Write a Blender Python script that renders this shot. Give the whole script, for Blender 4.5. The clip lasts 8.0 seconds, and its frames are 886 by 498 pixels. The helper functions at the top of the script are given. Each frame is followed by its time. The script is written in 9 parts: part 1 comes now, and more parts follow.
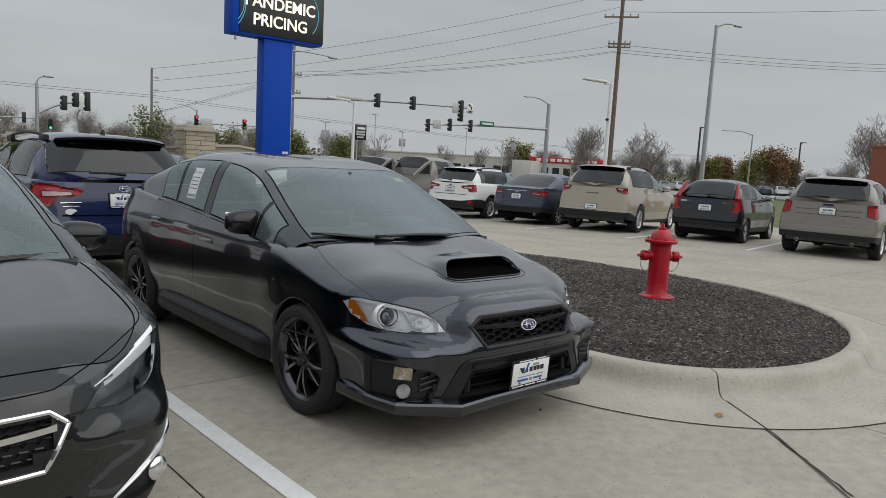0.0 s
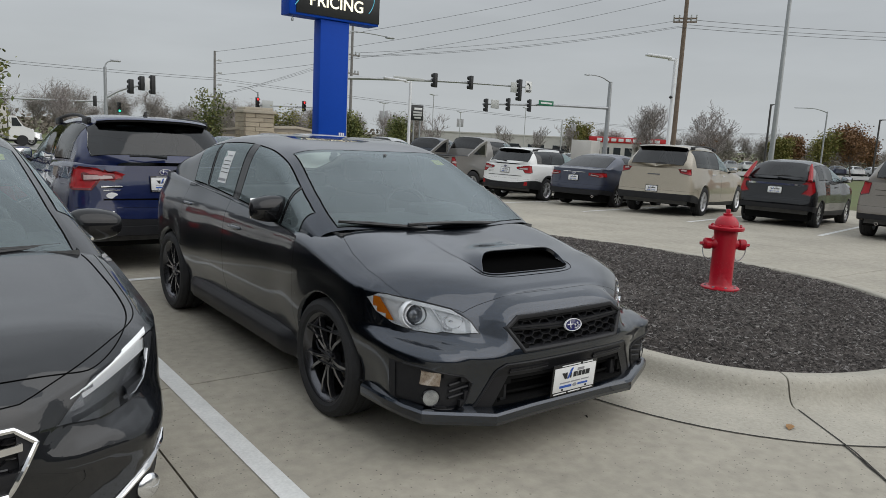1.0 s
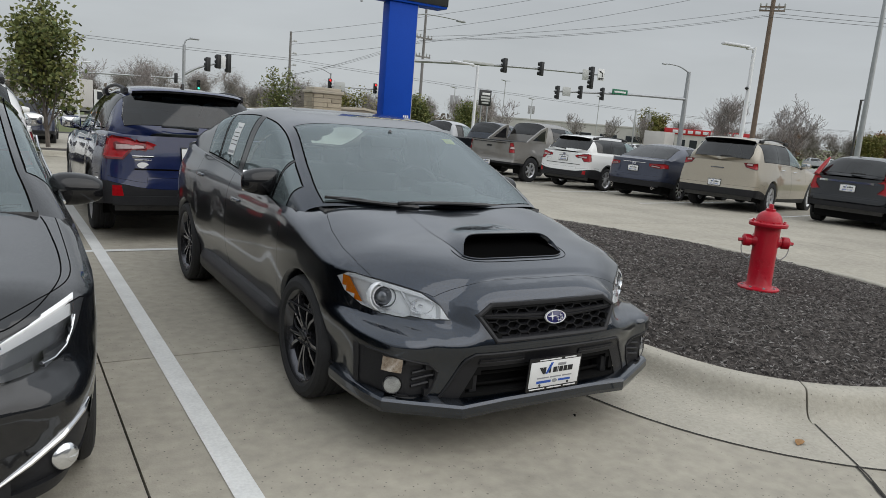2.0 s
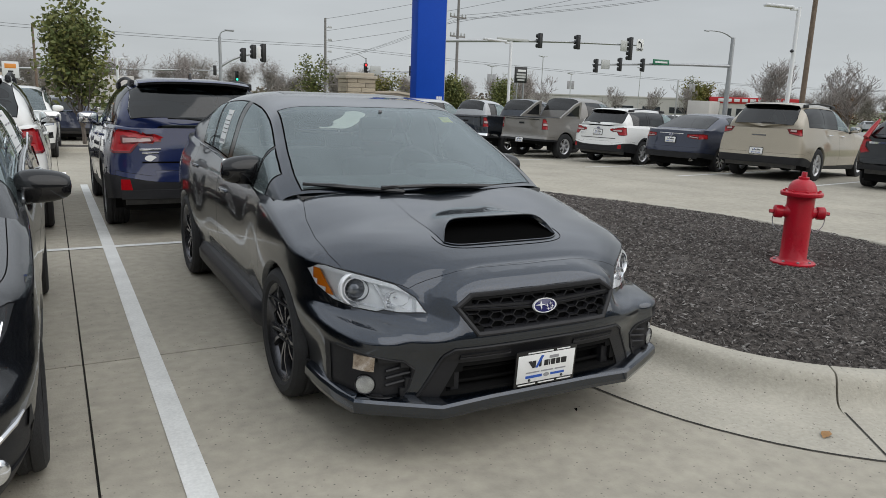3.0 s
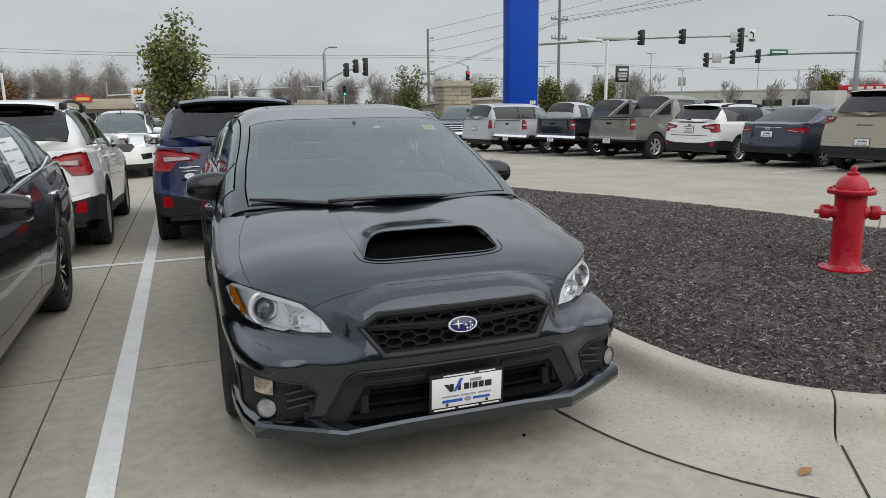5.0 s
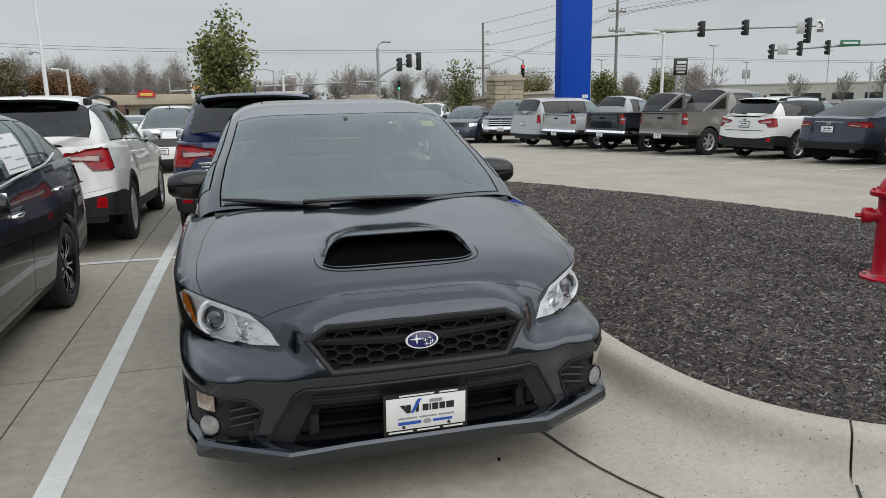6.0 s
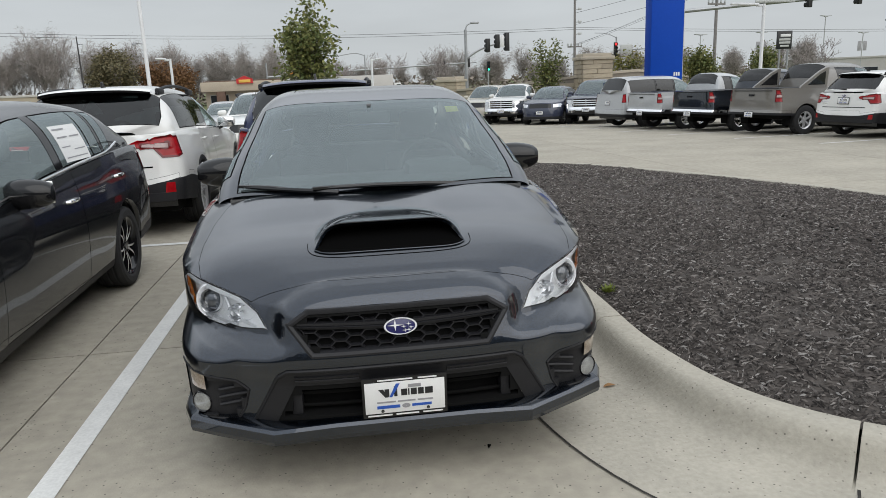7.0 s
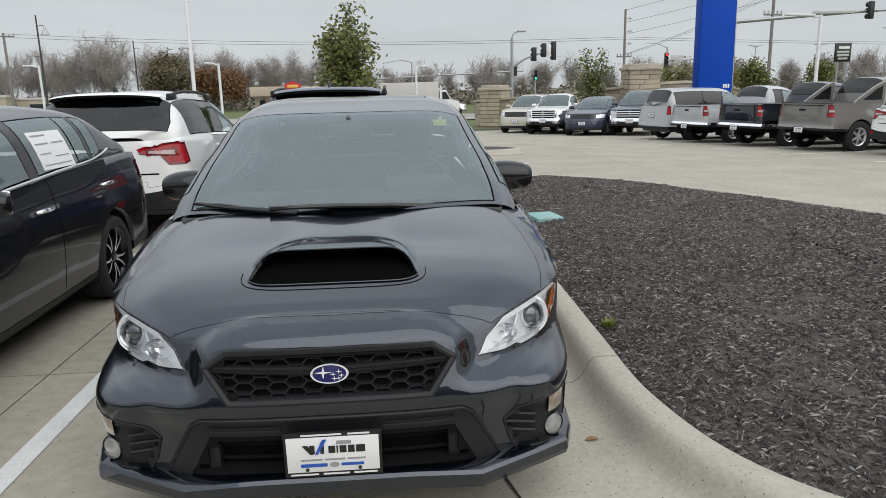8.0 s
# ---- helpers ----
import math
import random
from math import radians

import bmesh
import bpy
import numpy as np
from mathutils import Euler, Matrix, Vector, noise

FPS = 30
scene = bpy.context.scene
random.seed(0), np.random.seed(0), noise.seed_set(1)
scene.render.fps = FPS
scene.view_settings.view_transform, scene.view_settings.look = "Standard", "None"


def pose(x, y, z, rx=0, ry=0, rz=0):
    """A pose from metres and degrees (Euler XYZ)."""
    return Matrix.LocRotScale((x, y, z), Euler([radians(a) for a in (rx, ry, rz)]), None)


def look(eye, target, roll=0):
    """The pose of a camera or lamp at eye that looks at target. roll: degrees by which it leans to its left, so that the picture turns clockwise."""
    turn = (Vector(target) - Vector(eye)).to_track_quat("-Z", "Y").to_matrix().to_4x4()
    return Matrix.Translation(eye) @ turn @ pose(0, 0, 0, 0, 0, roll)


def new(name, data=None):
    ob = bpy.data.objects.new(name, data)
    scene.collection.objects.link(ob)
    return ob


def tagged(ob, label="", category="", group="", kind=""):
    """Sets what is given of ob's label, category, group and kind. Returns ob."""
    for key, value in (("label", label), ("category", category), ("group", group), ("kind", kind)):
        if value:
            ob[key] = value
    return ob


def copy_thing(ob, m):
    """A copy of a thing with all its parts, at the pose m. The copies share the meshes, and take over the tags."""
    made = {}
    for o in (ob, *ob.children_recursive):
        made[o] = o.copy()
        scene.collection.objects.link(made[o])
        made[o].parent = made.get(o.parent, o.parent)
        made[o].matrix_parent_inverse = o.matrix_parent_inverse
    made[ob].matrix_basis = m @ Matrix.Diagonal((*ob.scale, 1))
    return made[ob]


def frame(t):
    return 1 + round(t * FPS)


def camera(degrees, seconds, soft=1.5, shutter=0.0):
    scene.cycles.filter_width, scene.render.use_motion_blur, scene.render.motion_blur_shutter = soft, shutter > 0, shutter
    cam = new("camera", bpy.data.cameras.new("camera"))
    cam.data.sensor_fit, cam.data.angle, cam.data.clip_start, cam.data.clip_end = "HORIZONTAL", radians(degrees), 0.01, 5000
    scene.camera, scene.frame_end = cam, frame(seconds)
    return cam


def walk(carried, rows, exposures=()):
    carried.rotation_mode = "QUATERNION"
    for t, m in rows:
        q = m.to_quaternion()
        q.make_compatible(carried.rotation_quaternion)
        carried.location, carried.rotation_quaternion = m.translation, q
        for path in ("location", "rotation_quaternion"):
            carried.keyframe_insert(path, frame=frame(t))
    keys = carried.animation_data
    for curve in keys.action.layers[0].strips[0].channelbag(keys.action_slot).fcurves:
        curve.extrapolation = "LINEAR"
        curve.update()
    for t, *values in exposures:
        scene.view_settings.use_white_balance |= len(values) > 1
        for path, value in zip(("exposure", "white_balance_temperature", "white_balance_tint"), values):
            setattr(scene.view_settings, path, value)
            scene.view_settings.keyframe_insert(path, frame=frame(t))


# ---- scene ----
cam = camera(63.7, 8.0, soft=0.5)
PATH = [
    (0, (-2.977, -3.48, 1.503), (-1.641, -2.012, 1.254), 3.2),
    (0.5, (-2.851, -3.441, 1.509), (-1.564, -1.941, 1.202), 2.9),
    (1, (-2.644, -3.281, 1.516), (-1.436, -1.717, 1.205), 2.9),
    (1.5, (-2.426, -3.26, 1.501), (-1.302, -1.635, 1.194), 2.0),
    (2, (-2.182, -3.373, 1.488), (-1.13, -1.711, 1.127), 4.7),
    (3.5, (-1.577, -3.275, 1.479), (-0.692, -1.536, 1.037), 0.8),
    (4, (-1.316, -3.419, 1.479), (-0.54, -1.63, 1.034), 2.8),
    (4.5, (-1.139, -3.515, 1.49), (-0.434, -1.688, 1.085), 0.4),
    (6, (-0.559, -3.34, 1.481), (-0.05, -1.451, 1.063), -1.1),
    (6.5, (-0.313, -3.433, 1.5), (0.001, -1.505, 1.069), -0.8),
    (7, (-0.16, -3.438, 1.495), (0.095, -1.508, 1.035), -2.3),
    (7.5, (0.035, -3.273, 1.485), (0.226, -1.335, 1.029), -0.3),
    (8, (0.227, -3.118, 1.504), (0.36, -1.171, 1.068), -1.4),
]
walk(cam, [(t, look(eye, target, roll)) for t, eye, target, roll in PATH],
     [(0, -0.10), (2, 0.04), (3.5, 0.12), (4.5, 0.14), (6.5, 0.17), (8, 0.29)])

# ---- light: an overcast autumn day ----
SUN_UP, SUN_TURN = 38.0, 150.0
world = bpy.data.worlds.new("overcast_sky")
scene.world = world
world.use_nodes = True
wn, wl = world.node_tree.nodes, world.node_tree.links
wn.clear()
sky = wn.new("ShaderNodeTexSky")
sky.sky_type = "NISHITA"
sky.sun_disc = False
sky.sun_elevation, sky.sun_rotation = radians(SUN_UP), radians(SUN_TURN)
sky.air_density, sky.dust_density, sky.ozone_density = 1.0, 4.0, 1.0
sky_dim = wn.new("ShaderNodeVectorMath")
sky_dim.operation = "SCALE"
sky_dim.inputs["Scale"].default_value = 0.06
coord = wn.new("ShaderNodeTexCoord")
split = wn.new("ShaderNodeSeparateXYZ")
wl.new(coord.outputs["Generated"], split.inputs[0])
rise = wn.new("ShaderNodeValToRGB")
rise.color_ramp.elements[0].position, rise.color_ramp.elements[0].color = 0.0, (0.535, 0.567, 0.585, 1)
rise.color_ramp.elements[1].position, rise.color_ramp.elements[1].color = 1.0, (0.98, 1.04, 1.10, 1)
mid = rise.color_ramp.elements.new(0.30)
mid.color = (0.52, 0.55, 0.578, 1)
high = rise.color_ramp.elements.new(0.52)
high.color = (0.98, 1.04, 1.11, 1)
wl.new(split.outputs["Z"], rise.inputs[0])
squash = wn.new("ShaderNodeMapping")
squash.inputs["Scale"].default_value = (1.5, 1.5, 7.0)
wl.new(coord.outputs["Generated"], squash.inputs[0])
cloud = wn.new("ShaderNodeTexNoise")
cloud.inputs["Scale"].default_value, cloud.inputs["Detail"].default_value = 1.6, 5.0
wl.new(squash.outputs[0], cloud.inputs["Vector"])
cloud_amount = wn.new("ShaderNodeMapRange")
cloud_amount.inputs["From Min"].default_value, cloud_amount.inputs["From Max"].default_value = 0.3, 0.7
cloud_amount.inputs["To Min"].default_value, cloud_amount.inputs["To Max"].default_value = 0.90, 1.08
wl.new(cloud.outputs["Fac"], cloud_amount.inputs["Value"])
veil = wn.new("ShaderNodeVectorMath")
veil.operation = "SCALE"
wl.new(rise.outputs[0], veil.inputs[0])
wl.new(cloud_amount.outputs[0], veil.inputs["Scale"])
both = wn.new("ShaderNodeMix")
both.data_type = "RGBA"
both.inputs["Factor"].default_value = 0.9
wl.new(sky.outputs[0], sky_dim.inputs[0])
wl.new(sky_dim.outputs[0], both.inputs["A"])
wl.new(veil.outputs[0], both.inputs["B"])
back = wn.new("ShaderNodeBackground")
wl.new(both.outputs["Result"], back.inputs["Color"])
back.inputs["Strength"].default_value = 1.0
wout = wn.new("ShaderNodeOutputWorld")
wl.new(back.outputs[0], wout.inputs["Surface"])

sun_data = bpy.data.lights.new("sun", "SUN")
sun_data.energy, sun_data.angle, sun_data.color = 1.2, radians(85), (1.0, 0.97, 0.93)
sun = new("sun", sun_data)
sun.matrix_basis = look((0, 0, 0), (-math.sin(radians(SUN_TURN)) * math.cos(radians(SUN_UP)),
                                    -math.cos(radians(SUN_TURN)) * math.cos(radians(SUN_UP)), -math.sin(radians(SUN_UP))))

# ---- materials ----
def make_mat(name, color, rough=0.5, metal=0.0, coat=0.0, vary=0.0, scale=4.0, bump=0.0, bump_scale=60.0, spec=0.5, second=None, per_object=0.0):
    """A surface with two scales of noise in its colour, fine relief, and optional change from object to object."""
    m = bpy.data.materials.new(name)
    m.use_nodes = True
    n, l = m.node_tree.nodes, m.node_tree.links
    p = n["Principled BSDF"]
    p.inputs["Base Color"].default_value = (*color, 1)
    p.inputs["Roughness"].default_value, p.inputs["Metallic"].default_value = rough, metal
    p.inputs["Coat Weight"].default_value, p.inputs["Coat Roughness"].default_value = coat, 0.03
    p.inputs["Specular IOR Level"].default_value = spec
    p.inputs["Coat IOR"].default_value = 1.60
    if vary or bump or per_object:
        tc = n.new("ShaderNodeTexCoord")
    if vary:
        big, fine = n.new("ShaderNodeTexNoise"), n.new("ShaderNodeTexNoise")
        big.inputs["Scale"].default_value, big.inputs["Detail"].default_value = scale, 6
        fine.inputs["Scale"].default_value, fine.inputs["Detail"].default_value = scale * 14, 4
        for t in (big, fine):
            l.new(tc.outputs["Object"], t.inputs["Vector"])
        add = n.new("ShaderNodeMath")
        add.operation = "ADD"
        l.new(big.outputs["Fac"], add.inputs[0])
        l.new(fine.outputs["Fac"], add.inputs[1])
        ramp = n.new("ShaderNodeMapRange")
        ramp.inputs["From Min"].default_value, ramp.inputs["From Max"].default_value = 0.65, 1.35
        l.new(add.outputs[0], ramp.inputs["Value"])
        mix = n.new("ShaderNodeMix")
        mix.data_type = "RGBA"
        dark = second or tuple(c * (1 - vary) for c in color)
        mix.inputs["A"].default_value = (*dark, 1)
        mix.inputs["B"].default_value = (*(min(1, c * (1 + vary)) for c in color), 1)
        l.new(ramp.outputs[0], mix.inputs["Factor"])
        out = mix.outputs["Result"]
        if per_object:
            info, hsv = n.new("ShaderNodeObjectInfo"), n.new("ShaderNodeHueSaturation")
            r = n.new("ShaderNodeMapRange")
            r.inputs["To Min"].default_value, r.inputs["To Max"].default_value = 1 - per_object, 1 + per_object
            l.new(info.outputs["Random"], r.inputs["Value"])
            l.new(r.outputs[0], hsv.inputs["Value"])
            l.new(out, hsv.inputs["Color"])
            out = hsv.outputs[0]
        l.new(out, p.inputs["Base Color"])
    if bump:
        bt, b = n.new("ShaderNodeTexNoise"), n.new("ShaderNodeBump")
        bt.inputs["Scale"].default_value, bt.inputs["Detail"].default_value = bump_scale, 4
        b.inputs["Strength"].default_value, b.inputs["Distance"].default_value = bump, 0.01
        l.new(tc.outputs["Object"], bt.inputs["Vector"])
        l.new(bt.outputs["Fac"], b.inputs["Height"])
        l.new(b.outputs[0], p.inputs["Normal"])
    return m


def paint_mat(name, color, flake=0.25, drops=False, rough=0.45, coat=1.0, metal=0.0, coat_ior=1.60):
    """Car paint: base coat with fine flakes under clear coat, dusty and, where it rained, beaded with drops."""
    m = make_mat(name, color, rough, metal, coat, spec=0.12)
    n, l = m.node_tree.nodes, m.node_tree.links
    p = n["Principled BSDF"]
    p.inputs["Coat IOR"].default_value = coat_ior
    tc = n.new("ShaderNodeTexCoord")
    dust_haze = n.new("ShaderNodeTexNoise")
    dust_haze.inputs["Scale"].default_value, dust_haze.inputs["Detail"].default_value = 3.0, 8
    l.new(tc.outputs["Object"], dust_haze.inputs["Vector"])
    span = n.new("ShaderNodeMapRange")
    span.inputs["From Min"].default_value, span.inputs["From Max"].default_value = 0.35, 0.75
    span.inputs["To Min"].default_value, span.inputs["To Max"].default_value = 0.012, 0.05 if drops else 0.03
    l.new(dust_haze.outputs["Fac"], span.inputs["Value"])
    l.new(span.outputs[0], p.inputs["Coat Roughness"])
    if flake:
        fl = n.new("ShaderNodeTexVoronoi")
        fl.inputs["Scale"].default_value = 900
        l.new(tc.outputs["Object"], fl.inputs["Vector"])
        mix = n.new("ShaderNodeMix")
        mix.data_type = "RGBA"
        mix.inputs["A"].default_value = (*(c * (1 - flake) for c in color), 1)
        mix.inputs["B"].default_value = (*(min(1, c * (1 + flake)) for c in color), 1)
        sep = n.new("ShaderNodeSeparateColor")
        l.new(fl.outputs["Color"], sep.inputs[0])
        l.new(sep.outputs[0], mix.inputs["Factor"])
        l.new(mix.outputs["Result"], p.inputs["Base Color"])
    if drops:
        vor, cut, b = n.new("ShaderNodeTexVoronoi"), n.new("ShaderNodeMapRange"), n.new("ShaderNodeBump")
        vor.inputs["Scale"].default_value, vor.inputs["Randomness"].default_value = 75, 1.0
        l.new(tc.outputs["Object"], vor.inputs["Vector"])
        cut.inputs["From Min"].default_value, cut.inputs["From Max"].default_value = 0.28, 0.10
        l.new(vor.outputs["Distance"], cut.inputs["Value"])
        some, keep, mul = n.new("ShaderNodeTexNoise"), n.new("ShaderNodeMapRange"), n.new("ShaderNodeMath")
        some.inputs["Scale"].default_value = 9
        l.new(tc.outputs["Object"], some.inputs["Vector"])
        keep.inputs["From Min"].default_value, keep.inputs["From Max"].default_value = 0.25, 0.85
        l.new(some.outputs["Fac"], keep.inputs["Value"])
        mul.operation = "MULTIPLY"
        l.new(cut.outputs[0], mul.inputs[0])
        l.new(keep.outputs[0], mul.inputs[1])
        b.inputs["Strength"].default_value, b.inputs["Distance"].default_value = 0.06, 0.002
        l.new(mul.outputs[0], b.inputs["Height"])
        l.new(b.outputs[0], p.inputs["Coat Normal"])
    return m


def glass_mat(name, tint, gloss_rough=0.02, ior=1.5, film=0.0):
    """A thin pane: tinted see-through glass with a Fresnel reflection and a pale diffuse film, part dusty haze, part
    painted-in sky glare.
    """
    m = bpy.data.materials.new(name)
    m.use_nodes = True
    n, l = m.node_tree.nodes, m.node_tree.links
    n.clear()
    clear, shine, mix, fr, out = (n.new("ShaderNode" + k) for k in ("BsdfTransparent", "BsdfGlossy", "MixShader", "Fresnel", "OutputMaterial"))
    clear.inputs["Color"].default_value = (*tint, 1)
    shine.inputs["Roughness"].default_value = gloss_rough
    if film:
        shine.inputs["Color"].default_value = (0.88, 0.97, 1.0, 1)
    fr.inputs["IOR"].default_value = ior
    l.new(fr.outputs[0], mix.inputs[0])
    if film:
        dust_haze, blend, tc, spots, amount = (n.new("ShaderNode" + k) for k in ("BsdfDiffuse", "MixShader", "TexCoord", "TexNoise", "MapRange"))
        # pale colour laid over the pane in place of reflected sky brightness
        dust_haze.inputs["Color"].default_value = (0.52, 0.63, 0.64, 1)
        spots.inputs["Scale"].default_value, spots.inputs["Detail"].default_value = 2.5, 2
        l.new(tc.outputs["Object"], spots.inputs["Vector"])
        amount.inputs["To Min"].default_value, amount.inputs["To Max"].default_value = film * 0.7, film * 1.3
        l.new(spots.outputs["Fac"], amount.inputs["Value"])
        l.new(amount.outputs[0], blend.inputs[0])
        l.new(clear.outputs[0], blend.inputs[1])
        l.new(dust_haze.outputs[0], blend.inputs[2])
        l.new(blend.outputs[0], mix.inputs[1])
    else:
        l.new(clear.outputs[0], mix.inputs[1])
    l.new(shine.outputs[0], mix.inputs[2])
    l.new(mix.outputs[0], out.inputs["Surface"])
    return m


def glow_mat(name, color, strength):
    m = make_mat(name, color, 0.4)
    p = m.node_tree.nodes["Principled BSDF"]
    p.inputs["Emission Color"].default_value, p.inputs["Emission Strength"].default_value = (*color, 1), strength
    return m


BLACK_PAINT = paint_mat("black_paint", (0.015, 0.0215, 0.034), 0.5, True, 0.30, metal=1.0, coat_ior=1.68)
HATCH_PAINT = paint_mat("black_hatch_paint", (0.004, 0.0048, 0.0066), 0.6, True, 0.40)
BLUE_PAINT = paint_mat("lapis_blue_paint", (0.005, 0.012, 0.060), 0.4, True)
WHITE_PAINT = paint_mat("pearl_white_paint", (0.74, 0.74, 0.72), 0.05, True)
NAVY_PAINT = paint_mat("dark_blue_grey_paint", (0.028, 0.034, 0.060), 0.3)
GOLD_PAINT = paint_mat("champagne_paint", (0.36, 0.32, 0.25), 0.2)
TAUPE_PAINT = paint_mat("taupe_paint", (0.20, 0.18, 0.155), 0.2)
PEWTER_PAINT = paint_mat("pewter_paint", (0.17, 0.16, 0.145), 0.2)
SILVER_PAINT = paint_mat("silver_paint", (0.42, 0.43, 0.44), 0.2)
GREY_PAINT = paint_mat("grey_paint", (0.14, 0.15, 0.17), 0.2)
RED_CAR_PAINT = paint_mat("dark_red_paint", (0.22, 0.012, 0.016), 0.2)
TAN_PAINT = paint_mat("pale_gold_paint", (0.50, 0.47, 0.40), 0.2)
CLADDING = make_mat("black_plastic_cladding", (0.018, 0.018, 0.020), 0.5, spec=0.25, vary=0.25, scale=8, bump=0.15, bump_scale=500)
DARK_TRIM = make_mat("dark_grey_trim", (0.016, 0.016, 0.018), 0.40, spec=0.28, vary=0.2, scale=8, bump=0.1, bump_scale=400)
GLOSS_BLACK = make_mat("gloss_black_plastic", (0.010, 0.010, 0.011), 0.08)
# glossless black for panel gaps, and painted as shade in the scoop mouth
SEAM = make_mat("gap_and_shade_black", (0.004, 0.004, 0.004), 0.9, spec=0.0)
RUBBER = make_mat("tyre_rubber", (0.018, 0.018, 0.019), 0.78, vary=0.3, scale=10, bump=0.3, bump_scale=120)
WELL = make_mat("wheel_well_liner", (0.008, 0.008, 0.008), 0.95, spec=0.1)
GUNMETAL = make_mat("dark_gunmetal_alloy", (0.11, 0.11, 0.118), 0.24, 0.9)
GUNMETAL_FACE = make_mat("gunmetal_spoke_face", (0.30, 0.30, 0.31), 0.26, 0.9, vary=0.1, scale=12)
ALLOY = make_mat("silver_alloy", (0.66, 0.66, 0.67), 0.34, 0.6)
MACHINED = make_mat("machined_alloy", (0.74, 0.74, 0.74), 0.36, 0.85)
DISC = make_mat("brake_disc_steel", (0.16, 0.15, 0.14), 0.45, 0.9, vary=0.3, scale=20)
CHROME = make_mat("chrome", (0.80, 0.80, 0.81), 0.07, 1.0)
REFLECTOR = make_mat("lamp_reflector", (0.82, 0.83, 0.85), 0.16, 0.95)
LAMP_GREY = make_mat("lamp_inner_grey", (0.93, 0.94, 0.95), 0.28, 0.0)
FOG_LENS = make_mat("fog_lamp_glass", (0.34, 0.35, 0.35), 0.14, 0.45, coat=0.6, vary=0.45, scale=28)
SIGNAL_LENS = make_mat("signal_lens", (0.40, 0.36, 0.31), 0.08, 0.5, coat=0.6, vary=0.5, scale=34, second=(0.16, 0.085, 0.04))
LAMP_DARK = make_mat("lamp_dark_bowl", (0.13, 0.135, 0.145), 0.2, 0.3)
AMBER = make_mat("amber_reflector", (0.75, 0.22, 0.01), 0.18, coat=0.6)
RED_LENS = make_mat("red_tail_lens", (0.32, 0.006, 0.010), 0.12, coat=0.25, spec=0.3, vary=0.25, scale=30)
DARK_RED = make_mat("deep_red_lens", (0.11, 0.003, 0.005), 0.12, coat=0.4, spec=0.3, vary=0.25, scale=30)
WHITE_LENS = make_mat("clear_tail_lens", (0.46, 0.34, 0.33), 0.15, coat=0.6, vary=0.15, scale=40)
GLASS = glass_mat("tinted_windscreen", (0.72, 0.82, 0.80), 0.015, 2.0, 0.085)
SIDE_GLASS = glass_mat("side_glass", (0.82, 0.89, 0.85), 0.02, 1.75, 0.18)
PRIVACY = glass_mat("privacy_glass", (0.06, 0.065, 0.065), 0.03, 1.7)
LENS = glass_mat("clear_lens", (0.94, 0.95, 0.96), 0.01, 1.4)
SEAT = make_mat("grey_cloth", (0.11, 0.11, 0.109), 0.95, vary=0.3, scale=12, bump=0.3, bump_scale=300)
DASH = make_mat("dashboard_vinyl", (0.11, 0.11, 0.113), 0.7, vary=0.2, scale=10)
HEADLINER = make_mat("grey_headliner", (0.55, 0.54, 0.51), 0.95)
PAPER = make_mat("white_paper", (0.78, 0.78, 0.77), 0.7, vary=0.04, scale=20)
YELLOW_TAG = make_mat("yellow_sticker", (0.74, 0.70, 0.10), 0.6)
INK = make_mat("black_ink", (0.015, 0.015, 0.016), 0.6)
GREY_INK = make_mat("grey_ink", (0.30, 0.30, 0.31), 0.6)
BLUE_INK = make_mat("blue_ink", (0.02, 0.09, 0.42), 0.5)
BADGE_SILVER = make_mat("badge_silver", (0.80, 0.80, 0.81), 0.32, 0.35)
BADGE_BLUE = make_mat("badge_blue", (0.02, 0.02, 0.10), 0.15, coat=0.8)

# ---- building tools ----
SKIN = {}


def skin_key(co):
    return (round(co.x, 4), round(co.y, 4), round(co.z, 4))


def remember_skin(bm, sharp=38.0):
    """Keeps the normals of an undivided skin, so that panels cut from it meet without a break in their shine."""
    bm.normal_update()
    SKIN.clear()
    for v in bm.verts:
        if v.link_faces and all(len(e.link_faces) == 2 and e.calc_face_angle(0.0) < radians(sharp) for e in v.link_edges):
            SKIN[skin_key(v.co)] = tuple(v.normal)


def mesh_of(bm, mats, sharp=38.0):
    """A mesh from a bmesh, smooth but for edges sharper than the given angle."""
    bm.normal_update()
    known = []
    if SKIN:
        rim_verts = {v for e in bm.edges if len(e.link_faces) == 1 for v in e.verts}
        known = [SKIN.get(skin_key(v.co), (0, 0, 0)) if v in rim_verts else (0, 0, 0) for v in bm.verts]
    for f in bm.faces:
        f.smooth = True
    for e in bm.edges:
        e.smooth = len(e.link_faces) == 2 and e.calc_face_angle(0.0) < radians(sharp)
    me = bpy.data.meshes.new("mesh")
    bm.to_mesh(me)
    bm.free()
    for m in mats if isinstance(mats, (list, tuple)) else [mats]:
        me.materials.append(m)
    if any(k != (0, 0, 0) for k in known):
        me.normals_split_custom_set_from_vertices(known)
    return me


def part(name, bm, mats, parent=None, label="", sharp=38.0, at=None):
    """One mesh object from a bmesh (or a mesh that is shared), under a thing or a part."""
    me = bm if isinstance(bm, bpy.types.Mesh) else mesh_of(bm, mats, sharp)
    ob = new(name, me)
    if parent is not None:
        ob.parent = parent
    if at is not None:
        ob.matrix_basis = at
    return tagged(ob, label)


def thing(name, m, label, category, group="", kind=""):
    ob = new(name)
    ob.matrix_basis = m
    ob.empty_display_size = 0.2
    return tagged(ob, label, category, group, kind)


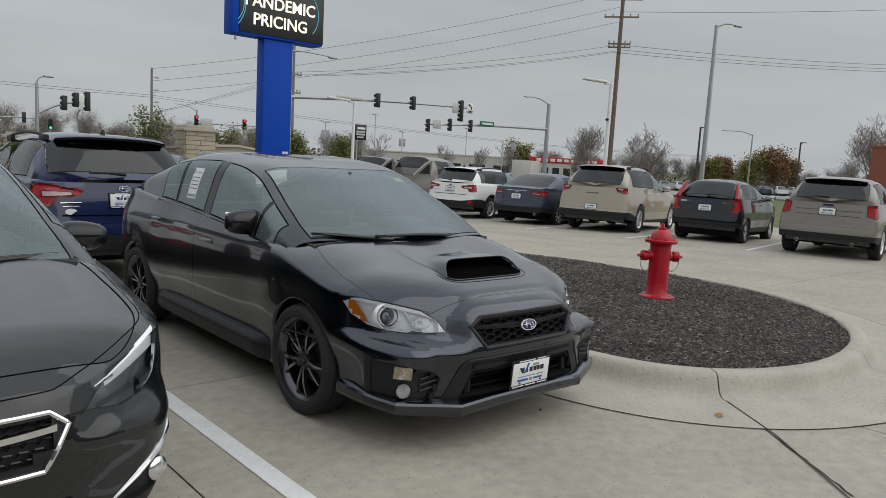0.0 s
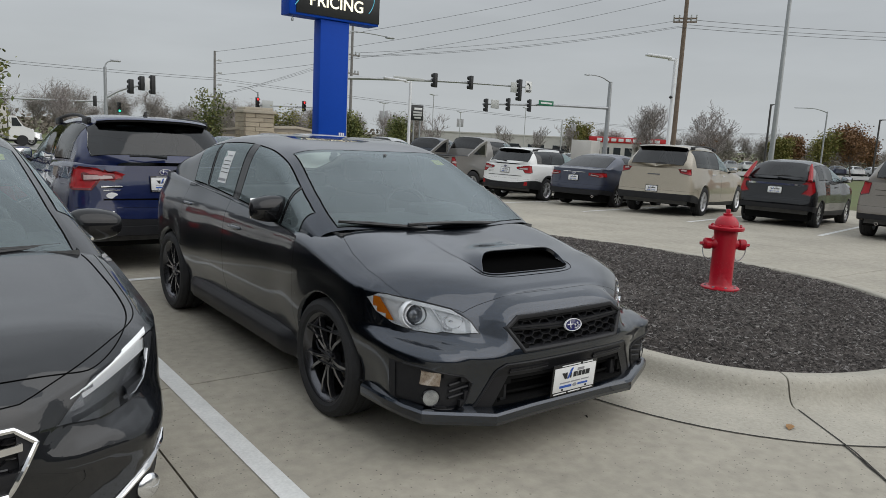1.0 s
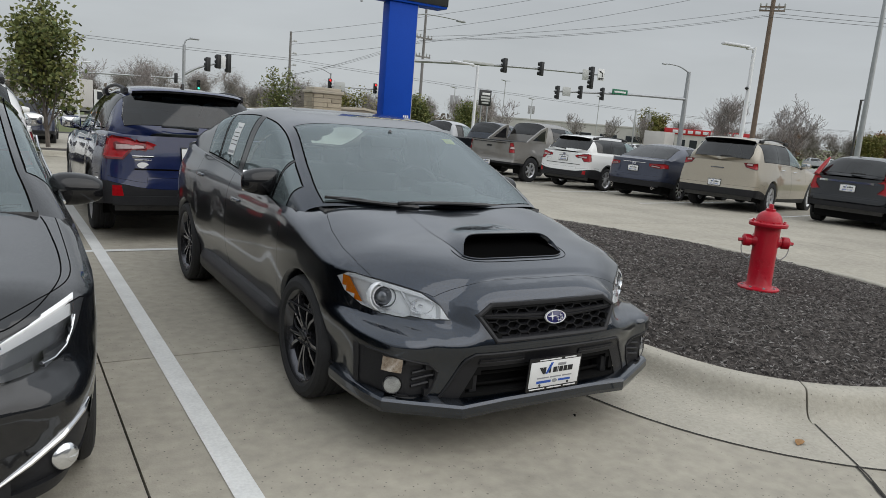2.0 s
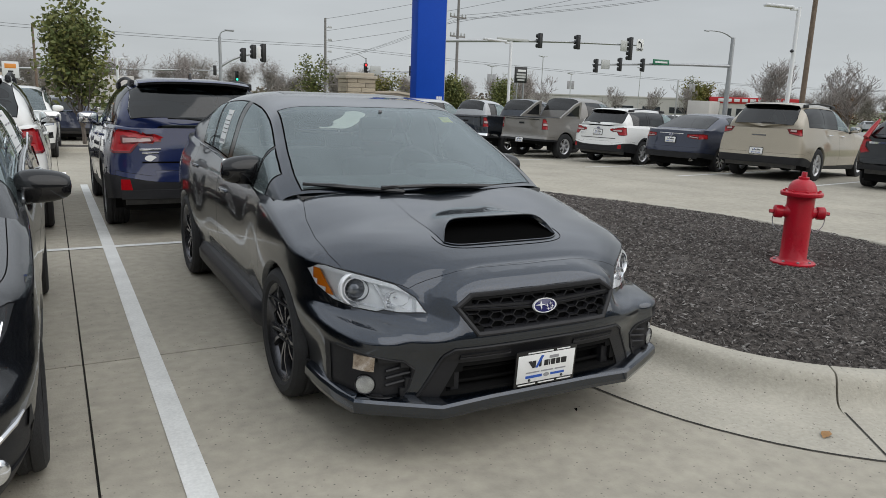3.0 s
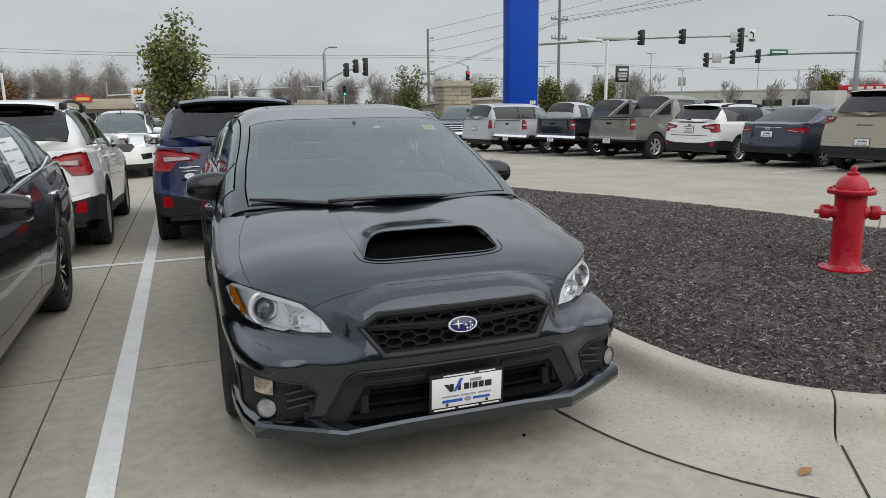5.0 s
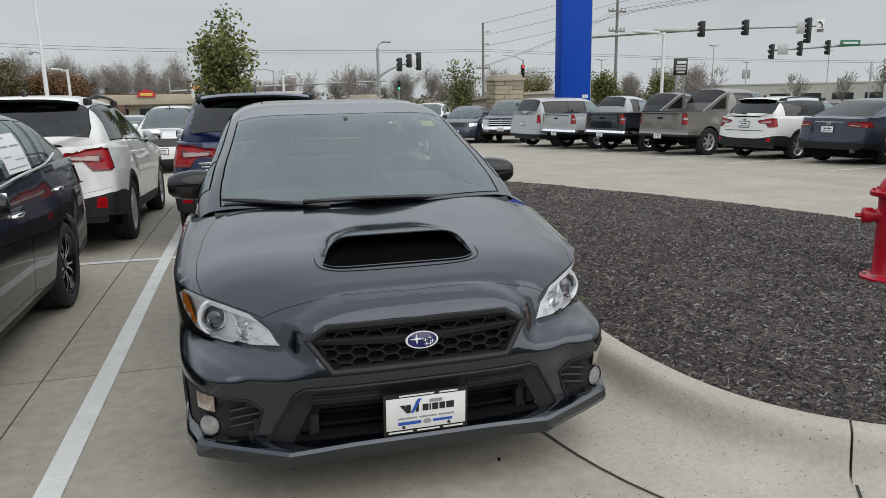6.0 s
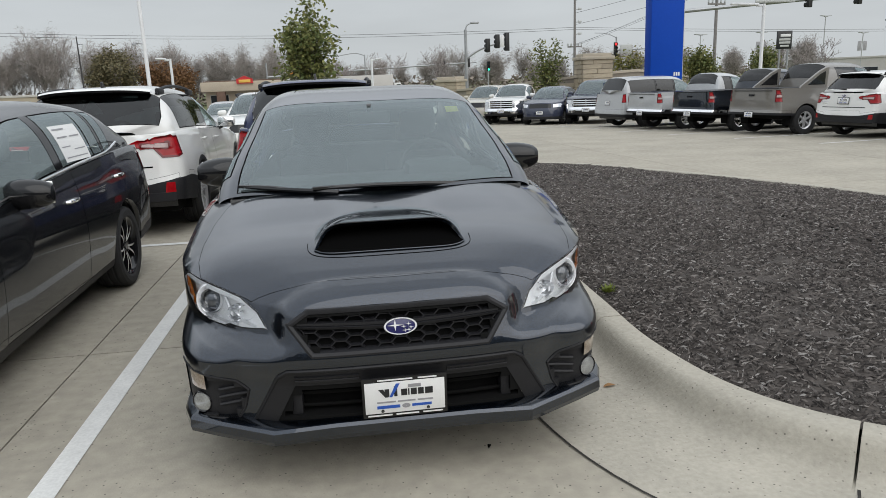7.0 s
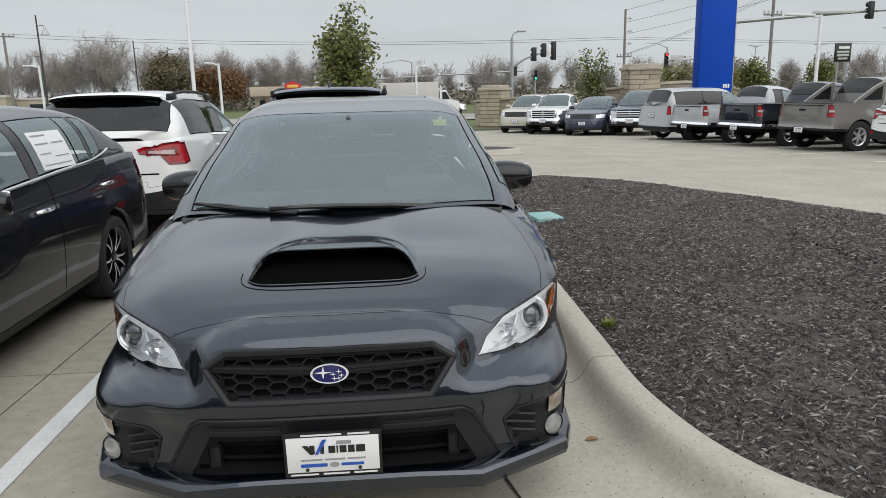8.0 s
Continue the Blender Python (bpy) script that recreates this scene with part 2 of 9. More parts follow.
def smooth_curve(pts):
    """A monotone cubic through points (s, v)."""
    xs, ys = np.array([p[0] for p in pts], float), np.array([p[1] for p in pts], float)
    h, d = np.diff(xs), np.diff(ys) / np.diff(xs)
    m = np.zeros(len(xs))
    m[0], m[-1] = d[0], d[-1]
    for k in range(1, len(xs) - 1):
        if d[k - 1] * d[k] > 0:
            w1, w2 = 2 * h[k] + h[k - 1], h[k] + 2 * h[k - 1]
            m[k] = (w1 + w2) / (w1 / d[k - 1] + w2 / d[k])

    def f(s):
        s = min(max(s, xs[0]), xs[-1])
        k = min(max(int(np.searchsorted(xs, s)) - 1, 0), len(h) - 1)
        t = (s - xs[k]) / h[k]
        return float((1 + 2 * t) * (1 - t) ** 2 * ys[k] + t * (1 - t) ** 2 * h[k] * m[k] + t * t * (3 - 2 * t) * ys[k + 1] + t * t * (t - 1) * h[k] * m[k + 1])
    return f


def grid(bm, rows, pid=None, flip=False, close=False):
    """Quads between rows of points; pid(i, j) gives a face's material slot."""
    vs = [[bm.verts.new(p) for p in row] for row in rows]
    n = len(rows[0])
    for i in range(len(rows) - 1):
        for j in range(n if close else n - 1):
            q = [vs[i][j], vs[i][(j + 1) % n], vs[i + 1][(j + 1) % n], vs[i + 1][j]]
            f = bm.faces.new(q[::-1] if flip else q)
            if pid:
                f.material_index = pid(i, j)
    return vs


def box(bm, lo, hi, bevel=0.0, m=None, slot=0, segments=2):
    """A block from corner to corner, with rounded edges."""
    made = bmesh.ops.create_cube(bm, size=1.0)["verts"]
    size, mid = Vector(hi) - Vector(lo), (Vector(hi) + Vector(lo)) / 2
    for v in made:
        v.co = Vector((v.co.x * size.x, v.co.y * size.y, v.co.z * size.z)) + mid
    if m is not None:
        bmesh.ops.transform(bm, matrix=m, verts=made)
    faces = {f for v in made for f in v.link_faces}
    if bevel:
        r = bmesh.ops.bevel(bm, geom=list({e for v in made for e in v.link_edges}), offset=bevel, segments=segments, profile=0.5, affect="EDGES")
        faces = set(r["faces"]) | {f for f in faces if f.is_valid}
    for f in faces:
        f.material_index = slot
    return bm


def lathe(bm, profile, m=None, steps=32, slot=0, caps=True):
    """Profile (r, z) turned about z."""
    rows = []
    for r, z in profile:
        rows.append([Vector((r * math.cos(2 * math.pi * k / steps), r * math.sin(2 * math.pi * k / steps), z)) for k in range(steps)])
    if m is not None:
        rows = [[m @ p for p in row] for row in rows]
    vs = grid(bm, rows, lambda i, j: slot, close=True)
    if caps:
        for row, turned in ((vs[0], True), (vs[-1], False)):
            f = bm.faces.new(row[::-1] if turned else row)
            f.material_index = slot
    return bm


def tube(bm, path, radius, steps=8, slot=0, caps=True):
    """A round bar along a path; radius is one number or one for each point."""
    path = [Vector(tuple(float(c) for c in p)) for p in path]
    rad = [float(r) for r in radius] if isinstance(radius, (list, tuple)) else [float(radius)] * len(path)
    rows, side = [], None
    for k, p in enumerate(path):
        way = (path[min(k + 1, len(path) - 1)] - path[max(k - 1, 0)]).normalized()
        if side is None:
            side = way.cross(Vector((0, 0, 1)) if abs(way.z) < 0.9 else Vector((1, 0, 0))).normalized()
        side = (side - way * side.dot(way)).normalized()
        up = way.cross(side)
        rows.append([p + rad[k] * (math.cos(2 * math.pi * a / steps) * side + math.sin(2 * math.pi * a / steps) * up) for a in range(steps)])
    vs = grid(bm, rows, lambda i, j: slot, close=True, flip=True)
    if caps and steps > 2:
        for row, turned in ((vs[0], False), (vs[-1], True)):
            f = bm.faces.new(row[::-1] if turned else row)
            f.material_index = slot
    return bm


def prism(bm, poly, lo, hi, axes=(0, 1), slot=0, bevel=0.0):
    """A polygon in two axes, extruded along the third from lo to hi."""
    c = 3 - axes[0] - axes[1]

    def at(p, h):
        v = [0, 0, 0]
        v[axes[0]], v[axes[1]], v[c] = p[0], p[1], h
        return bm.verts.new(v)
    a, b = [at(p, lo) for p in poly], [at(p, hi) for p in poly]
    fs = [bm.faces.new(a), bm.faces.new(b[::-1])]
    for k in range(len(poly)):
        fs.append(bm.faces.new([a[k], b[k], b[(k + 1) % len(poly)], a[(k + 1) % len(poly)]]))
    if bevel:
        r = bmesh.ops.bevel(bm, geom=list({e for f in fs[:2] for e in f.edges}), offset=bevel, segments=2, profile=0.5, affect="EDGES")
        fs = [f for f in fs if f.is_valid] + r["faces"]
    for f in fs:
        f.material_index = slot
    bmesh.ops.recalc_face_normals(bm, faces=[f for f in fs if f.is_valid])
    return bm


def spline(pts, per=6, closed=False):
    """Catmull-Rom through points of any dimension."""
    p = [np.array(q, float) for q in pts]
    out, n = [], len(p)
    for k in range(n if closed else n - 1):
        a, b, c, d = (p[(k + o) % n] if closed else p[min(max(k + o, 0), n - 1)] for o in (-1, 0, 1, 2))
        for s in range(per):
            t = s / per
            out.append(0.5 * (2 * b + (c - a) * t + (2 * a - 5 * b + 4 * c - d) * t * t + (3 * b - a - 3 * c + d) * t ** 3))
    return out if closed else out + [p[-1]]


def inside(poly, u, v):
    hit = False
    for (x1, y1), (x2, y2) in zip(poly, poly[1:] + poly[:1]):
        if (y1 > v) != (y2 > v) and u < (x2 - x1) * (v - y1) / (y2 - y1) + x1:
            hit = not hit
    return hit


def stamp(bm, poly, axes, pick, slot):
    """Cuts a polygon, seen along the third axis, into the faces that pick() takes, and gives its inside a slot."""
    a, b = axes
    us, vs = [p[0] for p in poly], [p[1] for p in poly]
    lo, hi = (min(us) - 0.01, min(vs) - 0.01), (max(us) + 0.01, max(vs) + 0.01)
    bm.normal_update()
    faces = []
    for f in bm.faces:
        if not pick(f.calc_center_median(), f.normal):
            continue
        if max(v.co[a] for v in f.verts) < lo[0] or min(v.co[a] for v in f.verts) > hi[0] or max(v.co[b] for v in f.verts) < lo[1] or min(v.co[b] for v in f.verts) > hi[1]:
            continue
        faces.append(f)
    for p, q in zip(poly, poly[1:] + poly[:1]):
        co, no = [0, 0, 0], [0, 0, 0]
        co[a], co[b], no[a], no[b] = p[0], p[1], p[1] - q[1], q[0] - p[0]
        geom = list(faces) + list({e for f in faces for e in f.edges}) + list({v for f in faces for v in f.verts})
        r = bmesh.ops.bisect_plane(bm, geom=geom, dist=1e-5, plane_co=co, plane_no=no)
        faces = [g for g in r["geom"] if isinstance(g, bmesh.types.BMFace)]
    got = []
    for f in faces:
        c = f.calc_center_median()
        if inside(poly, c[a], c[b]):
            f.material_index = slot
            got.append(f)
    return got


def take(bm, slots):
    """Moves the faces of some slots out into a bmesh of their own."""
    out, at = bmesh.new(), {}
    gone = [f for f in bm.faces if f.material_index in slots]
    for f in gone:
        vs = []
        for v in f.verts:
            if v not in at:
                at[v] = out.verts.new(v.co)
            vs.append(at[v])
        out.faces.new(vs).material_index = 0
    bmesh.ops.delete(bm, geom=gone, context="FACES")
    return out


def gap_ring(bm, width=0.004):
    """A narrow border in slot 1 round a panel: the shadow gap."""
    bm.normal_update()
    r = bmesh.ops.inset_region(bm, faces=bm.faces[:], thickness=width, depth=0.0, use_boundary=True, use_even_offset=False)
    for f in r["faces"]:
        f.material_index = 1
    return bm


def islands(bm):
    """The connected pieces of a bmesh, each as a bmesh of its own."""
    left, out = set(bm.faces), []
    while left:
        stack = [left.pop()]
        piece = list(stack)
        while stack:
            for e in stack.pop().edges:
                for g in e.link_faces:
                    if g in left:
                        left.discard(g)
                        stack.append(g)
                        piece.append(g)
        b, at = bmesh.new(), {}
        for f in piece:
            for v in f.verts:
                if v not in at:
                    at[v] = b.verts.new(v.co)
            b.faces.new([at[v] for v in f.verts]).material_index = f.material_index
        out.append(b)
    bm.free()
    return out


def push(bm, d):
    bm.normal_update()
    shift = {v: v.normal * d for v in bm.verts}
    for v, s in shift.items():
        v.co += s
    return bm


def mirrored(poly):
    return [(-u, v) for u, v in poly][::-1]


def ground_z(x, y):
    """The lot falls gently away from the near stalls to the street."""
    fall = lambda s: 0.5 * (s + math.sqrt(s * s + 4.0)) - 0.25  # noqa: E731
    return -min(0.024 * max(0.0, fall(y - 4.0) - 0.2), 1.05) - min(0.012 * max(0.0, fall(x - 6.0) - 0.2), 0.30)

# ---- ground, pavement, kerbed island ----
CONCRETE = make_mat("worn_concrete", (0.348, 0.320, 0.262), 0.8, vary=0.20, scale=0.9, bump=0.25, bump_scale=90, per_object=0.04)
KERB = make_mat("kerb_concrete", (0.395, 0.368, 0.308), 0.82, vary=0.16, scale=3.0, bump=0.35, bump_scale=70, per_object=0.03)
JOINT = make_mat("joint_filler", (0.035, 0.032, 0.028), 0.95, vary=0.4, scale=6)
LINE_PAINT = make_mat("white_line_paint", (0.66, 0.66, 0.64), 0.65, vary=0.14, scale=5, bump=0.2, bump_scale=120)
MULCH = make_mat("black_mulch", (0.060, 0.051, 0.045), 0.9, vary=0.6, scale=8, bump=1.0, bump_scale=35)
GRASS = make_mat("autumn_grass", (0.075, 0.105, 0.030), 0.95, vary=0.35, scale=0.6, second=(0.10, 0.095, 0.04), bump=0.6, bump_scale=25)
ROAD = make_mat("street_concrete", (0.30, 0.29, 0.27), 0.85, vary=0.15, scale=0.4, bump=0.2, bump_scale=40)


def speckle(mat, amount):
    """Dark pits and small stains in concrete."""
    n, l = mat.node_tree.nodes, mat.node_tree.links
    p = n["Principled BSDF"]
    src = p.inputs["Base Color"].links[0].from_socket
    geo = n.new("ShaderNodeNewGeometry")
    vor, cut, pat, keep, mul, mix = (n.new("ShaderNode" + k) for k in ("TexVoronoi", "MapRange", "TexNoise", "MapRange", "Math", "Mix"))
    mix.data_type = "RGBA"
    vor.inputs["Scale"].default_value = 44
    tint, some, both_ = n.new("ShaderNodeSeparateColor"), n.new("ShaderNodeMapRange"), n.new("ShaderNodeMath")
    l.new(vor.outputs["Color"], tint.inputs[0])
    some.inputs["From Min"].default_value, some.inputs["From Max"].default_value = 0.50, 0.78
    l.new(tint.outputs[0], some.inputs["Value"])
    both_.operation = "MULTIPLY"
    l.new(geo.outputs["Position"], vor.inputs["Vector"])
    cut.inputs["From Min"].default_value, cut.inputs["From Max"].default_value = 0.22, 0.10
    l.new(vor.outputs["Distance"], cut.inputs["Value"])
    pat.inputs["Scale"].default_value, pat.inputs["Detail"].default_value = 1.7, 5
    l.new(geo.outputs["Position"], pat.inputs["Vector"])
    keep.inputs["From Min"].default_value, keep.inputs["From Max"].default_value = 0.26, 0.48
    l.new(pat.outputs["Fac"], keep.inputs["Value"])
    mul.operation = "MULTIPLY"
    l.new(cut.outputs[0], both_.inputs[0])
    l.new(some.outputs[0], both_.inputs[1])
    l.new(both_.outputs[0], mul.inputs[0])
    l.new(keep.outputs[0], mul.inputs[1])
    amt = n.new("ShaderNodeMath")
    amt.operation = "MULTIPLY"
    amt.inputs[1].default_value = amount
    l.new(mul.outputs[0], amt.inputs[0])
    l.new(amt.outputs[0], mix.inputs["Factor"])
    l.new(src, mix.inputs["A"])
    mix.inputs["B"].default_value = (0.055, 0.048, 0.04, 1)
    l.new(mix.outputs["Result"], p.inputs["Base Color"])


speckle(CONCRETE, 0.85)
speckle(KERB, 0.8)

bm = bmesh.new()
steps = sorted({s * v for s in (-1, 1) for v in (0, 4, 8, 12, 16, 20, 24, 28, 32, 38, 45, 60, 90, 150, 300, 700, 1800)})
grid(bm, [[(x, y, ground_z(x, y) - 0.16 - 0.10 * min(1, max(0, (abs(x - 3) - 16) / 6))) for x in steps] for y in steps], flip=False)
tagged(part("ground", bm, GRASS), "grassy ground with patchy autumn turf around the lot", "ground", kind="structure")

LOT_X, LOT_Y = (-26.0, 24.0), (-12.0, 40.0)
bm = bmesh.new()
xs = [LOT_X[0] + k * (LOT_X[1] - LOT_X[0]) / 40 for k in range(41)]
ys = [LOT_Y[0] + k * (LOT_Y[1] - LOT_Y[0]) / 40 for k in range(41)]
grid(bm, [[(x, y, ground_z(x, y) - 0.022) for x in xs] for y in ys])
pavement = tagged(part("pavement", bm, JOINT), "beige concrete parking lot in jointed slabs", "pavement", kind="structure")


def slab(x0, x1, y0, y1, g=0.005):
    bm = bmesh.new()
    nx, ny = 3, 4
    pts = [[(x0 + g + (x1 - x0 - 2 * g) * i / nx, y0 + g + (y1 - y0 - 2 * g) * j / ny) for i in range(nx + 1)] for j in range(ny + 1)]
    grid(bm, [[(x, y, ground_z(x, y)) for x, y in row] for row in pts])
    rim = [e for e in bm.edges if e.is_boundary]
    r = bmesh.ops.extrude_edge_only(bm, edges=rim)
    for v in (v for v in r["geom"] if isinstance(v, bmesh.types.BMVert)):
        v.co.z -= 0.03
    bmesh.ops.recalc_face_normals(bm, faces=bm.faces[:])
    part("slab", bm, CONCRETE, pavement)


jx = [-1.735 + 3.6 * k for k in range(-7, 8) if LOT_X[0] < -1.735 + 3.6 * k < LOT_X[1]]
jy = [0.78 + 4.5 * k for k in range(-3, 9) if LOT_Y[0] < 0.78 + 4.5 * k < LOT_Y[1]]
ISLAND = [(1.38, 1.8), (1.36, 0.6), (1.36, -0.2), (1.52, -0.85), (1.95, -1.28), (2.65, -1.50), (3.45, -1.46), (4.15, -1.25), (4.80, -0.83), (5.38, -0.15),
          (5.68, 0.70), (5.66, 2.0), (5.48, 3.2), (4.98, 4.85), (4.30, 6.6), (3.55, 8.15), (2.75, 8.75), (1.95, 8.35), (1.50, 6.8), (1.40, 4.2)]
EDGE = [tuple(p) for p in spline(ISLAND, 8, True)]


def offset(loop, d):
    """A closed loop moved outwards by d (the loop runs anticlockwise)."""
    out = []
    for k, p in enumerate(loop):
        a, b = np.array(loop[k - 1]), np.array(loop[(k + 1) % len(loop)])
        t = (b - a) / np.linalg.norm(b - a)
        out.append((p[0] + t[1] * d, p[1] - t[0] * d))
    return out


AREA = sum(a[0] * b[1] - b[0] * a[1] for a, b in zip(EDGE, EDGE[1:] + EDGE[:1]))
if AREA < 0:
    EDGE = EDGE[::-1]
KERB_H = 0.15
KERB_RINGS = [(0.0, -0.05), (0.0, KERB_H - 0.012), (0.012, KERB_H), (0.110, KERB_H), (0.135, KERB_H - 0.008), (0.156, KERB_H - 0.028), (0.172, KERB_H - 0.058), (0.190, 0.058), (0.212, 0.031), (0.242, 0.014), (0.285, 0.007), (0.34, 0.003)]


def kerb_run(loops, k0, k1, name, parent, cut=0.005):
    bm = bmesh.new()
    count = len(loops[0])
    rows = []
    for k in range(k0, k1 + 1):
        row = []
        for loop, (_, h) in zip(loops, KERB_RINGS):
            x, y = loop[k % count]
            if k in (k0, k1):
                nx, ny = loop[(k + (1 if k == k0 else -1)) % count]
                d = math.hypot(nx - x, ny - y)
                x, y = x + (nx - x) / d * cut, y + (ny - y) / d * cut
            row.append((x, y, h + ground_z(x, y)))
        rows.append(row)
    vs = grid(bm, rows, flip=True)
    for end in (vs[0], vs[-1]):
        try:
            bm.faces.new(end)
        except ValueError:
            pass
    bmesh.ops.recalc_face_normals(bm, faces=bm.faces[:])
    return part(name, bm, KERB, parent, sharp=50)


kerb_loops = [offset(EDGE, d) for d, _ in KERB_RINGS]
n_edge = len(EDGE)
first = min(range(n_edge), key=lambda k: math.hypot(EDGE[k][0] - 1.75, EDGE[k][1] + 1.15))
kerb = tagged(new("kerb"), "pale concrete kerb round the mulched island", "kerb", kind="structure")
bounds = [first + round(k * n_edge / 9) for k in range(10)]
for k0, k1 in zip(bounds, bounds[1:]):
    kerb_run(kerb_loops, k0, k1, "kerb_section", kerb)

# gutter pan, a flush apron outside the kerb with a sealed joint along its edge
def flat_ring(d0, d1, z, mat, name, parent):
    bm = bmesh.new()
    a, b = offset(EDGE, d0), offset(EDGE, d1)
    grid(bm, [[(x, y, ground_z(x, y) + z) for x, y in (p, q)] for p, q in zip(a + a[:1], b + b[:1])], flip=True)
    return part(name, bm, mat, parent)


flat_ring(0.22, 0.775, 0.0045, KERB, "gutter_pan", kerb)
flat_ring(0.775, 0.785, 0.005, JOINT, "sealed_joint", kerb)
bm = bmesh.new()
cx = [(1.62, -1.32), (1.43, -1.58), (1.24, -1.84), (0.95, -2.15), (0.70, -2.42), (0.2, -3.0), (-0.6, -3.9)]
grid(bm, [[(x - 0.0045, y + 0.0035, 0.007), (x + 0.0045, y - 0.0035, 0.007)] for x, y in cx])
part("sealed_joint", bm, JOINT, kerb)

# mulch bed
def mulch_z(x, y, depth):
    rise = 0.15 * (1 - math.exp(-max(depth, 0) / 0.9)) - 0.06 * math.exp(-((x - 3.60) ** 2 + (y - 0.42) ** 2) / 0.09)
    return KERB_H - 0.03 + rise + 0.022 * noise.noise((x * 1.3, y * 1.3, 0.3)) + 0.012 * noise.noise((x * 5, y * 5, 2.0)) + ground_z(x, y)


loop_np = np.array(EDGE)


def edge_depth(x, y):
    d = float(np.min(np.hypot(loop_np[:, 0] - x, loop_np[:, 1] - y)))
    return d if inside(EDGE, x, y) else -d


bm = bmesh.new()
rings = []
for s in (0.0, 0.03, 0.08, 0.15, 0.25, 0.4, 0.55, 0.7, 0.85, 0.97):
    row = []
    for k, (x, y) in enumerate(EDGE):
        cy = min(max(y, 0.8), 6.5)
        cxm = 3.5 if cy < 4 else 3.5 - 0.3 * (cy - 4)
        px, py = x + (cxm - x) * s, y + (cy - y) * s
        row.append((px, py, mulch_z(px, py, edge_depth(px, py) if s else 0.0)))
    rings.append(row)
grid(bm, rings, close=True)
mulch_bed = tagged(part("mulch_bed", bm, MULCH), "mounded bed of dark shredded bark mulch", "mulch", kind="structure")

CHIP = make_mat("bark_chip", (0.040, 0.034, 0.031), 0.85, vary=0.3, scale=30)
cn, cl = CHIP.node_tree.nodes, CHIP.node_tree.links
geo = cn.new("ShaderNodeNewGeometry")
ramp = cn.new("ShaderNodeValToRGB")
ramp.color_ramp.elements[0].color, ramp.color_ramp.elements[1].color = (0.018, 0.015, 0.014, 1), (0.40, 0.38, 0.36, 1)
e = ramp.color_ramp.elements.new(0.60)
e.color = (0.118, 0.103, 0.094, 1)
e = ramp.color_ramp.elements.new(0.90)
e.color = (0.205, 0.186, 0.172, 1)
cl.new(geo.outputs["Random Per Island"], ramp.inputs[0])
cl.new(ramp.outputs[0], cn["Principled BSDF"].inputs["Base Color"])
rng = np.random.default_rng(5)
verts, faces = [], []
while len(faces) < 4 * 95000:
    x, y = rng.uniform(1.3, 5.8), rng.uniform(-1.6, 8.8)
    if y > 4 and rng.random() < 0.45:
        continue
    d = edge_depth(x, y)
    if d < 0.015:
        continue
    z = mulch_z(x, y, d)
    ln, w, a = rng.uniform(0.007, 0.031), rng.uniform(0.0016, 0.0046), rng.uniform(0, math.pi)
    tilt = rng.normal(0, 0.35)
    c, s = math.cos(a), math.sin(a)
    b = len(verts)
    dz = ln * math.sin(tilt)
    verts += [(x - c * ln, y - s * ln, z - dz + 0.004), (x - s * w, y + c * w, z + 0.003), (x + s * w, y - c * w, z + 0.003), (x + c * ln, y + s * ln, z + dz + 0.004), (x, y, z + 0.009 + w)]
    faces += [(b, b + 2, b + 4), (b + 2, b + 3, b + 4), (b + 3, b + 1, b + 4), (b + 1, b, b + 4)]
me = bpy.data.meshes.new("mesh")
me.from_pydata(verts, [], faces)
me.materials.append(CHIP)
tagged(part("bark_chips", me, None, mulch_bed), "loose dark bark chips", kind="stuff")

# a crack that runs on from the kerb joint
bm = bmesh.new()
rows = []
rng_c = random.Random(2)
for k in range(25):
    t = k / 24
    x, y = 1.672 - 0.935 * t + rng_c.uniform(-0.006, 0.006), -1.284 - 1.149 * t + rng_c.uniform(-0.006, 0.006)
    w = rng_c.uniform(0.004, 0.0075)
    rows.append([(x - w * 0.78, y + w * 0.62, 0.0035), (x + w * 0.78, y - w * 0.62, 0.0035)])
grid(bm, rows)
bmesh.ops.recalc_face_normals(bm, faces=bm.faces[:])
part("crack", bm, JOINT, pavement)

# painted stall lines
def stripe(x0, y0, x1, y1, w, parent):
    bm = bmesh.new()
    d = Vector((x1 - x0, y1 - y0, 0))
    n_seg = max(2, int(d.length / 0.6))
    s = Vector((-d.y, d.x, 0)).normalized() * w / 2
    rows = []
    for k in range(n_seg + 1):
        p = Vector((x0, y0, 0)) + d * k / n_seg
        rows.append([(q.x, q.y, ground_z(q.x, q.y) + 0.0042) for q in (p - s, p + s)])
    grid(bm, rows)
    bmesh.ops.recalc_face_normals(bm, faces=bm.faces[:])
    return part("painted_line", bm, LINE_PAINT, parent)


lines = tagged(new("stall_lines"), "white painted stall lines on the concrete", "parking lines", kind="structure")
for x in (-1.40, -4.20, -7.0, -9.8):
    stripe(x, -1.9, x, 9.6, 0.105, lines)
stripe(-12.0, 3.93, 1.0, 3.93, 0.095, lines)
ROW_WAY = Vector((-0.2, 0.98)).normalized()
ROW_A = Vector((11.3, 3.25)) + ROW_WAY * 1.36
ROW_HEAD = Vector((0.98, 0.2)).normalized()
for k in range(-2, 9):
    p = ROW_A + ROW_WAY * (2.72 * k - 1.36)
    q = p + ROW_HEAD * 5.2
    p = p + ROW_HEAD * 0.8
    stripe(p.x, p.y, q.x, q.y, 0.10, lines)

